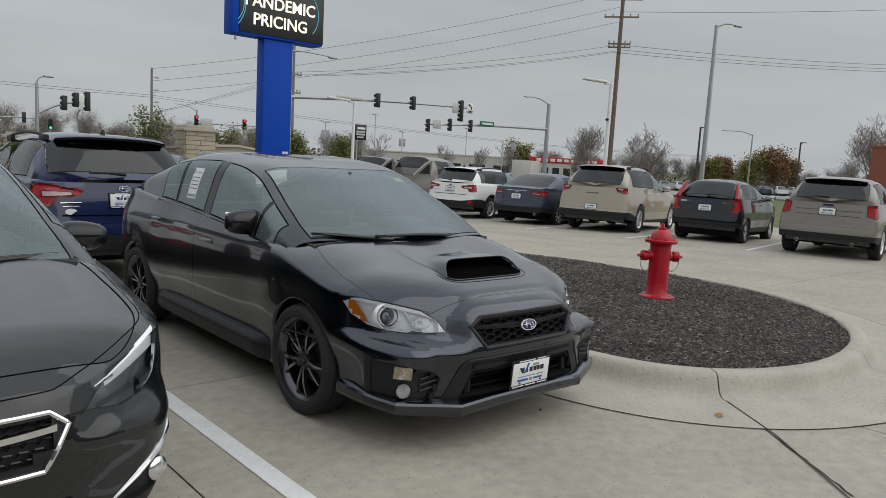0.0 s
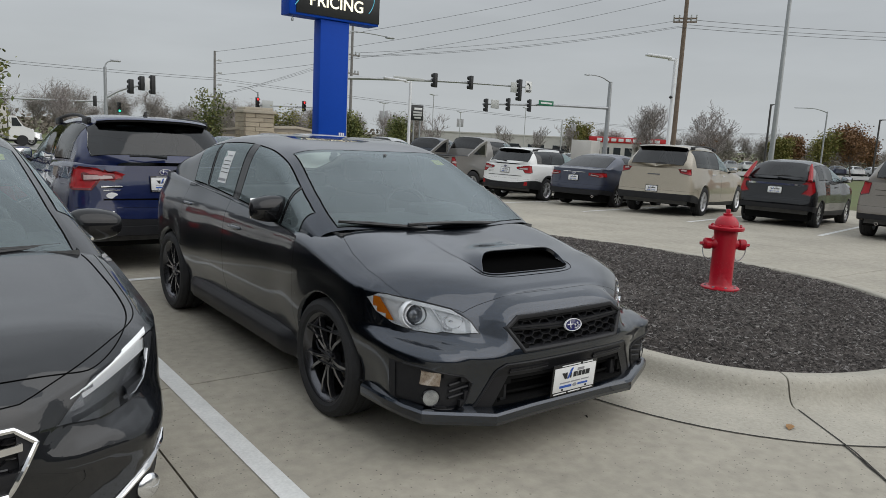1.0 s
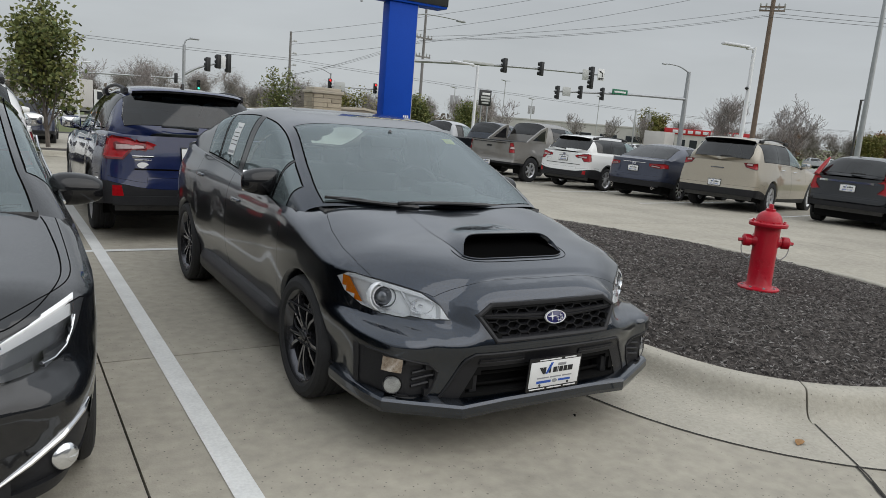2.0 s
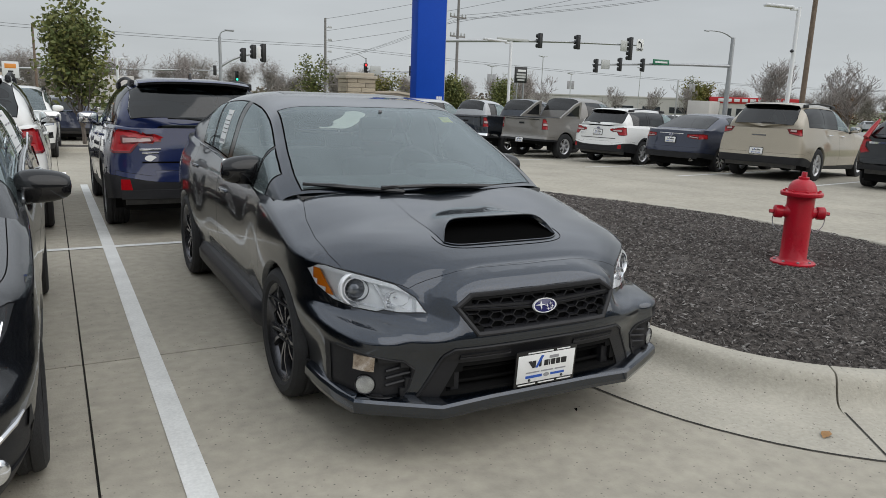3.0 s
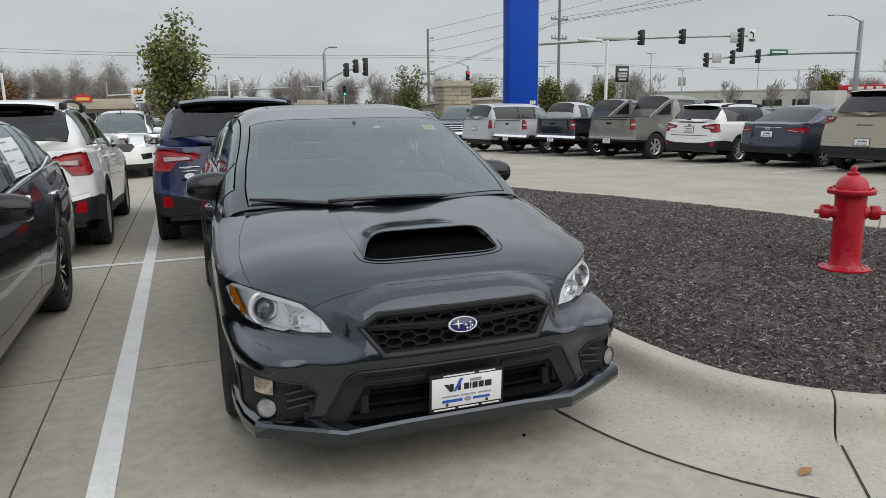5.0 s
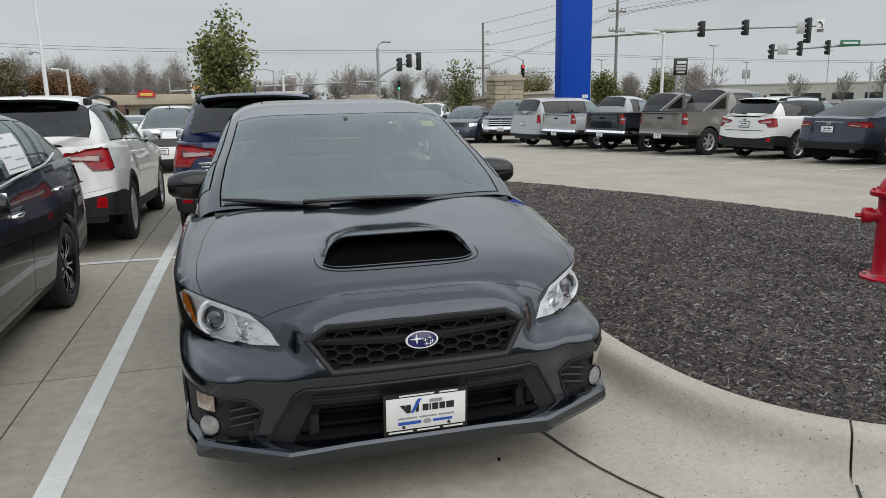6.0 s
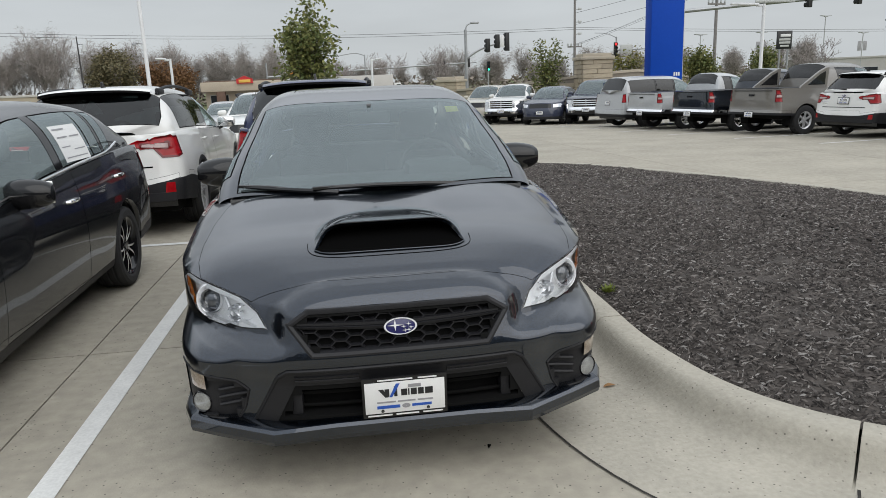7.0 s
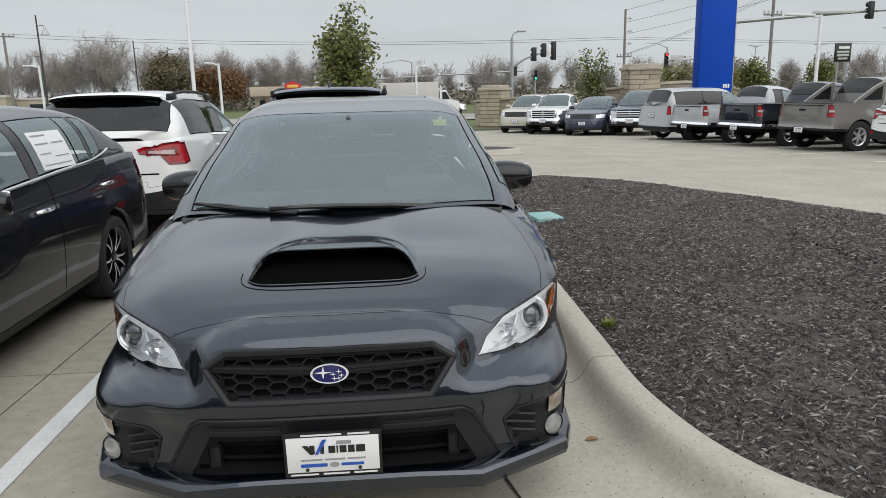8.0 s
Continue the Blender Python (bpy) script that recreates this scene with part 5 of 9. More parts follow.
# grille: satin surround, open hexagon lattice before a dark box, a bar and the badge
part("grille", deepen(hlamps["grille"], 0.045), WELL, hero, "black hexagon-mesh grille")
GP = [(-0.335, 0.690), (-0.408, 0.645), (-0.326, 0.535), (0.326, 0.535), (0.408, 0.645), (0.335, 0.690)]


def along(poly, per):
    """A closed polygon with points strung along its sides."""
    out = []
    for a, b in zip(poly, poly[1:] + poly[:1]):
        out += [(a[0] + (b[0] - a[0]) * k / per, a[1] + (b[1] - a[1]) * k / per) for k in range(per)]
    return out


def swell(poly, d):
    """A convex polygon with its sides moved outwards by d."""
    mid_u, mid_v = sum(p[0] for p in poly) / len(poly), sum(p[1] for p in poly) / len(poly)
    lines_ = []
    for a, b in zip(poly, poly[1:] + poly[:1]):
        n_ = Vector((b[1] - a[1], a[0] - b[0])).normalized()
        if n_.dot(Vector((a[0] - mid_u, a[1] - mid_v))) < 0:
            n_ = -n_
        lines_.append((n_, n_.dot(Vector(a)) + d))
    out = []
    for (n1, c1), (n2, c2) in zip(lines_[-1:] + lines_[:-1], lines_):
        det = n1.x * n2.y - n1.y * n2.x
        out.append(((c1 * n2.y - c2 * n1.y) / det, (n1.x * c2 - n2.x * c1) / det))
    return out


def band(name, poly, steps_, mat, parent, per=10, label=""):
    """A moulded strip round a polygon on the nose; steps_ are (outwards, forwards) pairs of its section."""
    bm = bmesh.new()
    rows_ = []
    for d, out_ in steps_:
        rows_.append([(x, HY(x, z) - out_, z) for x, z in along(swell(poly, d), per)])
    grid(bm, rows_, close=True)
    bmesh.ops.recalc_face_normals(bm, faces=bm.faces[:])
    return part(name, bm, mat, parent, label, sharp=28)


def lattice(poly, w, h, z0, depth, mat, parent):
    """Open hexagons, wider than high, as thin walls inside a polygon."""
    bars = {}
    for c in range(-9, 10):
        for r in range(-6, 8):
            cx0, cz0 = c * 0.75 * w, z0 + (r + (0.5 if c % 2 else 0.0)) * h
            ring_ = [(cx0 + w / 2 * u, cz0 + h / 2 * v) for u, v in ((1, 0), (0.5, 1), (-0.5, 1), (-1, 0), (-0.5, -1), (0.5, -1))]
            for a, b in zip(ring_, ring_[1:] + ring_[:1]):
                m_ = ((a[0] + b[0]) / 2, (a[1] + b[1]) / 2)
                if inside(poly, *m_):
                    bars[(round(m_[0], 4), round(m_[1], 4))] = (a, b)
    bm = bmesh.new()
    for a, b in bars.values():
        n_ = Vector((b[1] - a[1], a[0] - b[0])).normalized() * 0.0026
        va = []
        for q in (a, b):
            y0 = HY(q[0], q[1]) + depth
            va.append([bm.verts.new((q[0] + n_.x * o, y0 + dd, q[1] + n_.y * o)) for o, dd in ((-1.6, 0.022), (-0.7, 0.0), (0.7, 0.0), (1.6, 0.022))])
        for k in range(3):
            bm.faces.new([va[0][k], va[0][k + 1], va[1][k + 1], va[1][k]])
    bmesh.ops.recalc_face_normals(bm, faces=bm.faces[:])
    return part("grille_mesh", bm, mat, parent)


lattice(swell(GP, -0.008), 0.074, 0.034, 0.628, 0.012, DARK_TRIM, hero)
band("grille_surround", GP, [(0.009, 0.001), (0.007, 0.006), (0.0, 0.008), (-0.010, 0.004), (-0.014, -0.004), (-0.015, -0.030)], DARK_TRIM, hero, label="satin black grille surround")
for sgn in (1, -1):
    bm = bmesh.new()
    rows = []
    for k in range(9):
        x = 0.05 + 0.335 * k / 8
        z = 0.625 + 0.014 * k / 8
        y = HY(x, z)
        h = 0.0145 - 0.004 * k / 8
        rows.append([(sgn * x, y + 0.03, z - h), (sgn * x, y + 0.002, z - h * 0.9), (sgn * x, y - 0.002, z - h * 0.1), (sgn * x, y + 0.005, z + h * 0.05), (sgn * x, y + 0.003, z + h * 0.25), (sgn * x, y + 0.004, z + h), (sgn * x, y + 0.03, z + h)])
    grid(bm, rows, flip=sgn > 0)
    part("grille_bar", bm, DARK_TRIM, hero, sharp=25)
badge_part(hero, pose(0, HY(0, 0.622) - 0.012, 0.622, -14))

# lower lip: a straight front edge with swept-back corners
LIP = [(0.0, -2.300), (0.26, -2.300), (0.49, -2.294), (0.60, -2.245), (0.71, -2.196), (0.815, -2.142), (0.852, -2.04), (0.870, -1.88), (0.874, -1.70)]
LIP_LOW = [0.0, 0.0, -0.010, -0.001, 0.008, 0.016, 0.022, 0.022, 0.022]
bm = bmesh.new()
rows = []
plan = [(-x, y, dz) for (x, y), dz in list(zip(LIP, LIP_LOW))[:0:-1]] + [(x, y, dz) for (x, y), dz in zip(LIP, LIP_LOW)]
for k, (x, y, dz) in enumerate(plan):
    a, b = plan[max(k - 1, 0)], plan[min(k + 1, len(plan) - 1)]
    t_ = Vector((b[0] - a[0], b[1] - a[1])).normalized()
    rows.append([(x + t_.y * o, y - t_.x * o, z + dz) for o, z in ((-0.10, 0.288), (-0.034, 0.280), (-0.010, 0.268), (-0.002, 0.256), (0.0, 0.226), (-0.006, 0.208), (-0.03, 0.196), (-0.14, 0.198))])
grid(bm, rows)
bmesh.ops.recalc_face_normals(bm, faces=bm.faces[:])
part("bumper_lip", bm, BLACK_PAINT, hero, "black lower lip with angled corners", sharp=20)

# lower opening in its dark frame
part("bumper_frame", push(hlamps["trim_panel"], 0.004), DARK_TRIM, hero, "dark grey lower bumper frame", sharp=30)
part("lower_intake", deepen(hlamps["lower_intake"], 0.10), WELL, hero)
bm = bmesh.new()
edge = [(-0.568, 0.266), (-0.52, 0.35), (-0.462, 0.453), (-0.425, 0.477), (-0.2, 0.478), (0.0, 0.478), (0.2, 0.478), (0.425, 0.477), (0.462, 0.453), (0.52, 0.35), (0.568, 0.266)]
dense = [(a[0] + (b[0] - a[0]) * k / 4, a[1] + (b[1] - a[1]) * k / 4) for a, b in zip(edge, edge[1:]) for k in range(4)] + edge[-1:]
tube(bm, [(x, HY(x, z) - 0.002, z) for x, z in dense], 0.0075, 8)
part("frame_edge", bm, DARK_TRIM, hero)
for sgn in (1, -1):
    bm = bmesh.new()
    rows = []
    for x in np.linspace(0.165, 0.40, 9):
        rows.append([(sgn * x, HY(x, z) - o, z) for z, o in ((0.428, 0.004), (0.430, 0.012), (0.437, 0.012), (0.441, 0.007), (0.445, 0.012), (0.452, 0.012), (0.454, 0.004))])
    grid(bm, rows, flip=sgn < 0)
    bmesh.ops.recalc_face_normals(bm, faces=bm.faces[:])
    part("frame_rib", bm, DARK_TRIM, hero, sharp=25)
    bm = bmesh.new()
    rows = []
    for k in range(25):
        y = -0.965 + 1.95 * k / 24
        e_ = min(1.0, k / 2, (24 - k) / 2)
        rows.append([(sgn * (0.80 + (x - 0.80) * (0.35 + 0.65 * e_)), y, z + 0.012 * k / 24) for x, z in ((0.810, 0.352), (0.852, 0.338), (0.880, 0.305), (0.886, 0.292), (0.884, 0.235), (0.866, 0.200), (0.80, 0.190))])
    vs = grid(bm, rows)
    bm.faces.new(vs[0])
    bm.faces.new(vs[-1])
    bmesh.ops.recalc_face_normals(bm, faces=bm.faces[:])
    part("side_skirt", bm, DARK_TRIM, hero, "satin black side skirt", sharp=28)
for z in (0.315, 0.365):
    bm = bmesh.new()
    tube(bm, [(x, HY(x, z) + 0.05, z) for x in np.linspace(-0.44, 0.44, 11)], 0.008, 6)
    part("intake_slat", bm, WELL, hero)
for sgn in (1, -1):
    bm = bmesh.new()
    box(bm, (sgn * 0.40 - 0.02, HY(0.4, 0.3) + 0.02, 0.25), (sgn * 0.40 + 0.02, HY(0.4, 0.3) + 0.09, 0.40), 0.006)
    part("intake_post", bm, CLADDING, hero)
plate_part("number_plate", hero, pose(0, -2.305, 0.362, 4))

# fog lamp corners
p = hlamps["fog_bezel"]
for sgn, d in ((-1, p), (1, side_of(p, 1))):
    bez = part("fog_bezel", deepen(d, 0.022), CLADDING, hero, "black fog lamp surround")
    for z, x1 in ((0.395, 0.69), (0.365, 0.69), (0.335, 0.69)):
        bm = bmesh.new()
        tube(bm, [(sgn * x, HY(x, z) + 0.014, z + (0.69 - x) * 0.12) for x in np.linspace(0.585, x1, 5)], 0.007, 6)
        part("bezel_slat", bm, DARK_TRIM, bez)
    fx, fz = sgn * 0.757, 0.338
    turn = pose(fx, HY(fx, fz) + 0.030, fz, 90, 0, 26 * sgn)
    bm = bmesh.new()
    lathe(bm, [(0.043, 0.0), (0.043, 0.014), (0.040, 0.018), (0.037, 0.014)], turn, 24, slot=1, caps=False)
    lathe(bm, [(0.037, 0.014), (0.030, 0.016), (0.018, 0.017), (0.001, 0.0175)], turn, 24, caps=False)
    part("fog_lamp", bm, [FOG_LENS, GLOSS_BLACK], bez, "round clear fog lamp")
    bm = bmesh.new()
    rows = [[(sgn * x, HY(x, z) + d, z) for x in np.linspace(0.738, 0.800, 9)] for z, d in ((0.395, 0.02), (0.397, 0.006), (0.413, 0.004), (0.43, 0.003), (0.447, 0.004), (0.462, 0.006), (0.466, 0.02))]
    grid(bm, rows, flip=sgn < 0)
    bmesh.ops.recalc_face_normals(bm, faces=bm.faces[:])
    part("turn_signal", bm, SIGNAL_LENS, bez, "clear turn signal over an amber bulb", sharp=20)
    bm = bmesh.new()
    rim_f = along([(0.575, 0.395), (0.62, 0.432), (0.80, 0.482), (0.872, 0.482), (0.885, 0.36), (0.880, 0.292), (0.72, 0.286), (0.625, 0.276), (0.597, 0.32)], 4)
    tube(bm, [(sgn * x, HY(x, z) - 0.0005, z) for x, z in rim_f + rim_f[:1]], 0.0048, 6, caps=False)
    part("bezel_edge", bm, DARK_TRIM, bez)

# bonnet scoop: raised shell over a dark mouth
HOOD_LINE = sorted((c[-1][1], c[-1][0], c[-1][2]) for c in hcols)
HOOD_Y, HOOD_X, HOOD_Z = ([p[k] for p in HOOD_LINE] for k in range(3))


def bonnet_z(x, y):
    xs, zs = float(np.interp(y, HOOD_Y, HOOD_X)), float(np.interp(y, HOOD_Y, HOOD_Z))
    return zs + smooth_curve(HERO["crown"])(y) * (1 - min(1, abs(x) / max(xs, 0.05)) ** 5.0)


def scoop_edge(u):
    """The lip of the mouth: its x, y and height over the bonnet, for u from -1 to 1."""
    return u * (0.288 + 0.018 * abs(u) ** 6), -1.832 - 0.085 * abs(u) ** 11, 0.066 * (1 - abs(u) ** 11) + 0.002


us = np.linspace(-1, 1, 33)
rows = []
for k in range(14):
    t = k / 13
    row = []
    for u in us:
        x, y, h = scoop_edge(u)
        yy = y + (-1.36 - y) * t
        h = 0.066 * (1 - abs(u) ** (11 - 8.0 * min(1.0, 2 * t))) ** (1 + 1.6 * min(1.0, 3 * t)) + 0.002 * (1 - t)
        row.append((x * (1 + 0.02 * t), yy, bonnet_z(x, yy) + h * (1 - t) ** 1.3 + 0.0006))
    rows.append(row)
bm = bmesh.new()
under = [(p[0] * 0.975, p[1] + 0.006, max(p[2] - 0.014, bonnet_z(p[0], p[1]) + 0.002)) for p in rows[0]]
grid(bm, [under] + rows)
bmesh.ops.recalc_face_normals(bm, faces=bm.faces[:])
scoop = part("bonnet_scoop", bm, BLACK_PAINT, hero, "raised hood scoop with dark mouth", sharp=60)
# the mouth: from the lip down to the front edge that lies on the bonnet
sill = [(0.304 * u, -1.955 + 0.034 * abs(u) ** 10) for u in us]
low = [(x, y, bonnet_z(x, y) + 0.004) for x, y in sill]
# a near-black sheet stands in for the shade inside the scoop
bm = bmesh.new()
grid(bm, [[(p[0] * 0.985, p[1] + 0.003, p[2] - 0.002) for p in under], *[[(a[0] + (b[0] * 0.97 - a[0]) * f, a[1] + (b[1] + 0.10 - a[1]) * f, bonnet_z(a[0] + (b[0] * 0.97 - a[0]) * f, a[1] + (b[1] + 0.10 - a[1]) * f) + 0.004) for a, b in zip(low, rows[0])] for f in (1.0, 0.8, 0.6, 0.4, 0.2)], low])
part("scoop_mouth_shade", bm, SEAM, scoop)
bm = bmesh.new()
lip = low + [tuple(p) for p in reversed(rows[0])]
tube(bm, lip + lip[:1], 0.0028, 6, caps=False)
part("mouth_lip", bm, BLACK_PAINT, scoop)
bm = bmesh.new()
ring = [(x, y, bonnet_z(x, y) + 0.001) for x, y in ((0.335 * math.copysign(abs(math.cos(q)) ** 0.45, math.cos(q)), -1.855 - 0.128 * math.sin(q) ** 0.5) for q in np.linspace(math.pi, 0, 41))]
tube(bm, ring, 0.0014, 5)
part("scoop_seam", bm, SEAM, scoop)

# wipers, stickers, side window notice
wiper(hero, [(-0.20, -1.275, 0.985), (-0.38, -1.245, 1.000), (-0.52, -1.195, 1.008), (-0.655, -1.125, 1.015)])
wiper(hero, [(0.42, -1.215, 0.985), (0.22, -1.265, 1.004), (0.0, -1.285, 1.012), (-0.26, -1.268, 1.008)])

LINES = [(0.12, 0.6, 0.84, 0.88, GREY_INK)] + [(0.10, 0.85, z, z + 0.022, INK) for z in (0.68, 0.56, 0.44, 0.32)] + [(0.06, 0.94, 0.06, 0.14, GREY_INK)]
notice(hero, HERO, hcols, -1, 0.44, 0.60, 1.105, 1.335, LINES)
for sgn in (1, -1):
    bm = bmesh.new()
    tube(bm, [(sgn * 0.868, -1.02, 0.635), (sgn * 0.878, -0.985, 0.605), (sgn * 0.868, -0.965, 0.575)], [0.006, 0.016, 0.006], 6)
    part("fender_badge", bm, ALLOY, hero)


def sticker(car, P, s, y, dx, w, h, mat, label):
    """A small square sticker just inside the top edge of the windscreen."""
    top = smooth_curve(P["top"])
    bm = bmesh.new()
    f = (dx / 0.6) ** 2
    ys = [y - h / 2, y + h / 2]
    grid(bm, [[(s * (dx + o), yy + P["kf"] * 0.45 * f, top(yy) + 0.004 - 0.055 * f) for o in (-w / 2, w / 2)] for yy in ys])
    bmesh.ops.recalc_face_normals(bm, faces=bm.faces[:])
    part("sticker", bm, mat, car, label)


sticker(hero, HERO, 1, -0.50, 0.50, 0.075, 0.075, YELLOW_TAG, "yellow square sticker")

# ---- the other vehicles ----
def facing(px, py, heading, y_local):
    """A pose for a vehicle whose nose points along heading (degrees from +x) and whose local point (0, y_local) stands at px, py."""
    h = radians(heading)
    hx, hy = math.cos(h), math.sin(h)
    cx, cy = px + hx * y_local, py + hy * y_local
    slope = math.degrees(math.atan2(ground_z(cx + hx, cy + hy) - ground_z(cx - hx, cy - hy), 2))
    return Matrix.Translation((cx, cy, ground_z(cx, cy))) @ pose(0, 0, 0, 0, 0, math.degrees(math.atan2(hx, -hy))) @ pose(0, 0, 0, -slope)


def spec(L, W, H, wb, fo, hf, hc, hb, rake, tail, kind, **kw):
    """Numbers of a vehicle from its main sizes: hf, hc, hb are the heights of bonnet edge, cowl and rear belt; tail is the slope of the back."""
    yf = -wb / 2 - fo
    yr = yf + L
    a0, a1 = -wb / 2, wb / 2
    yw = kw.pop("yw", a0 + 0.42)
    rf = yw + rake
    gate = kind in ("suv", "hatch")
    if kind == "pickup":
        yb = kw.pop("yb", 0.55)
        rr = yb - tail
        top = [(yw, hc + 0.02), (yw + rake * 0.5, hc + (H - hc) * 0.56), (rf, H - 0.07), (rf + 0.4, H - 0.01), ((rf + rr) / 2 + 0.25, H), (rr, H - 0.03), (yb - 0.02, hb + 0.10), (yb, hb)]
    else:
        yb = yr - (0.08 if gate else 0.42)
        rr = yb - tail
        top = [(yw, hc + 0.02), (yw + rake * 0.5, hc + (H - hc) * 0.56), (rf, H - 0.075), (rf + 0.35, H - 0.015), ((rf + rr) / 2 + 0.1, H), (rr - 0.2, H - 0.03), (rr, H - 0.06), (rr + tail * 0.55, hb + (H - hb) * 0.45), (yb, hb + 0.015)]
    P = base_params(
        W=W / 2, yf=yf, yr=yr, ycf=a0 - 0.05, ycr=yr - (0.5 if kind == "sedan" else 0.36), nf=kw.pop("nf", 2.9), nr=3.2 if kind == "sedan" else 4.2, axles=(a0, a1), arch=kw["wheel_r"] + 0.045, track=W - 0.26,
        shoulder=[(yf, hf), (yf + 0.3, hf + 0.03), (a0, (hf + hc) / 2 + 0.04), (yw + 0.1, hc), (0, (hc + hb) / 2), (yr - 0.3, hb), (yr, hb - 0.02)],
        bottom=[(yf, 0.24), (a0, 0.22), (0, 0.25), (a1, 0.30), (yr, 0.40)], clad=[(yf, 0.36), (a0, 0.36), (0, 0.36), (a1, 0.40), (yr - 0.2, 0.50), (yr, 0.50)],
        crown=[(yf, 0.0), (yf + 0.15, 0.02), (a0, 0.05), (yw, 0.04), (0.6, 0.03), (yr - 0.3, 0.03 if kind == "sedan" else 0.0), (yr, 0.0)],
        rear=[(0.2, 0.08), (0.36, 0.01), (0.55, 0.0), (0.68, 0.026), (0.85, 0.044), (1.05, 0.072), (1.3, 0.10)] if kind != "pickup" else [(0.2, 0.10), (0.45, 0.0), (0.62, 0.0), (0.64, 0.06), (0.9, 0.06), (1.2, 0.07)],
        doors=[yw + 0.12, yw + 1.20, yw + 2.05], bump_f=a0 - 0.42, bump_r=a1 + 0.42, gate_z=0.62, yw=yw, yb=yb, wind_lo=yw + 0.03, back_lo=yb - 0.06, yroof_f=rf, yroof_r=rr, top=top, cab_in=0.02,
        mirror=(yw + 0.45, hc + 0.10, W / 2 - 0.08), handles=(yw + 1.02, yw + 1.88), bed=kind == "pickup", wheel_w=0.23, rim_r=0.225)
    w1 = yw + 1.16
    end = rr + (0.02 if kind != "pickup" else -0.12)
    if kind == "suv" or kind == "hatch":
        P["windows"] = [(yw + 0.36, w1), (w1 + 0.07, w1 + 0.88), (w1 + 0.93, max(end, w1 + 1.2))]
    else:
        P["windows"] = [(yw + 0.36, w1), (w1 + 0.07, min(w1 + 0.82, end))]
    dark = [SIDE_GLASS] + [PRIVACY] * (len(P["windows"]) - 1)
    P["glass_kinds"] = dark
    P.update(kw)
    return P


def rear_set(car, cols, P, z_plate, z_badge=None, wiper_z=None, plate_d=0.012):
    y = surface_y(cols, 0, z_plate, False)
    plate_part("number_plate", car, pose(0, y + plate_d, z_plate, -4, 0, 180))
    if z_badge:
        badge_part(car, pose(0, surface_y(cols, 0, z_badge, False) + 0.012, z_badge, -4, 0, 180), 0.06, 0.031)


def garnish(car, cols, z, w, h, mat, d=0.012, name="tailgate_trim"):
    """A strip across the tail."""
    bm = bmesh.new()
    rows = []
    for x in np.linspace(-w, w, 15):
        y = surface_y(cols, x, z, False)
        rows.append([(x, y - 0.01, z - h), (x, y + d, z - h * 0.8), (x, y + d, z + h * 0.8), (x, y - 0.01, z + h)])
    grid(bm, rows)
    bmesh.ops.recalc_face_normals(bm, faces=bm.faces[:])
    return part(name, bm, mat, car)


def rear_wiper(car, P, z, x0=0.0, x1=0.36):
    top = smooth_curve(P["top"])
    ys = np.linspace(P["yroof_r"], P["yb"], 40)
    y = max(ys, key=lambda q: -abs(top(q) - z)) + 0.03
    bm = bmesh.new()
    tube(bm, [(x0, y + 0.02, z), (0.5 * (x0 + x1), y + 0.025, z + 0.012), (x1, y + 0.01, z + 0.01)], [0.022, 0.014, 0.010], 7)
    part("rear_wiper", bm, GLOSS_BLACK, car)


def spoiler(car, P, paint):
    """A roof spoiler over the rear window, dark below."""
    top = smooth_curve(P["top"])
    y0 = P["yroof_r"] - 0.10
    w = P["W"] * (1 - P["tumble"]) - 0.20
    bm = bmesh.new()
    rows = []
    for s in np.linspace(-1, 1, 13):
        x = w * s
        back = y0 + 0.26 - 0.10 * abs(s) ** 3
        zt = top(y0) - 0.004 - 0.03 * abs(s) ** 3
        rows.append([(x, y0, zt + 0.012), (x, back - 0.03, zt - 0.006), (x, back, zt - 0.022), (x, back - 0.02, zt - 0.04), (x, y0 + 0.05, zt - 0.07)])
    grid(bm, rows, lambda i, j: 1 if j > 1 else 0)
    bmesh.ops.recalc_face_normals(bm, faces=bm.faces[:])
    part("roof_spoiler", bm, [paint, GLOSS_BLACK], car)


def shark_fin(car, P):
    top = smooth_curve(P["top"])
    y = P["yroof_r"] - 0.28
    bm = bmesh.new()
    prism(bm, [(y - 0.07, top(y) - 0.01), (y + 0.06, top(y) - 0.015), (y + 0.05, top(y) + 0.055), (y + 0.035, top(y) + 0.06)], -0.014, 0.014, (1, 2), bevel=0.006)
    part("roof_antenna", bm, GLOSS_BLACK, car)


def exhausts(car, P, xs):
    for x in xs:
        bm = bmesh.new()
        lathe(bm, [(0.034, -0.09), (0.034, 0.0), (0.028, 0.0), (0.028, -0.06)], pose(x, P["yr"] - 0.04, 0.32, -90), 14, caps=False)
        part("exhaust_tip", bm, CHROME, car)


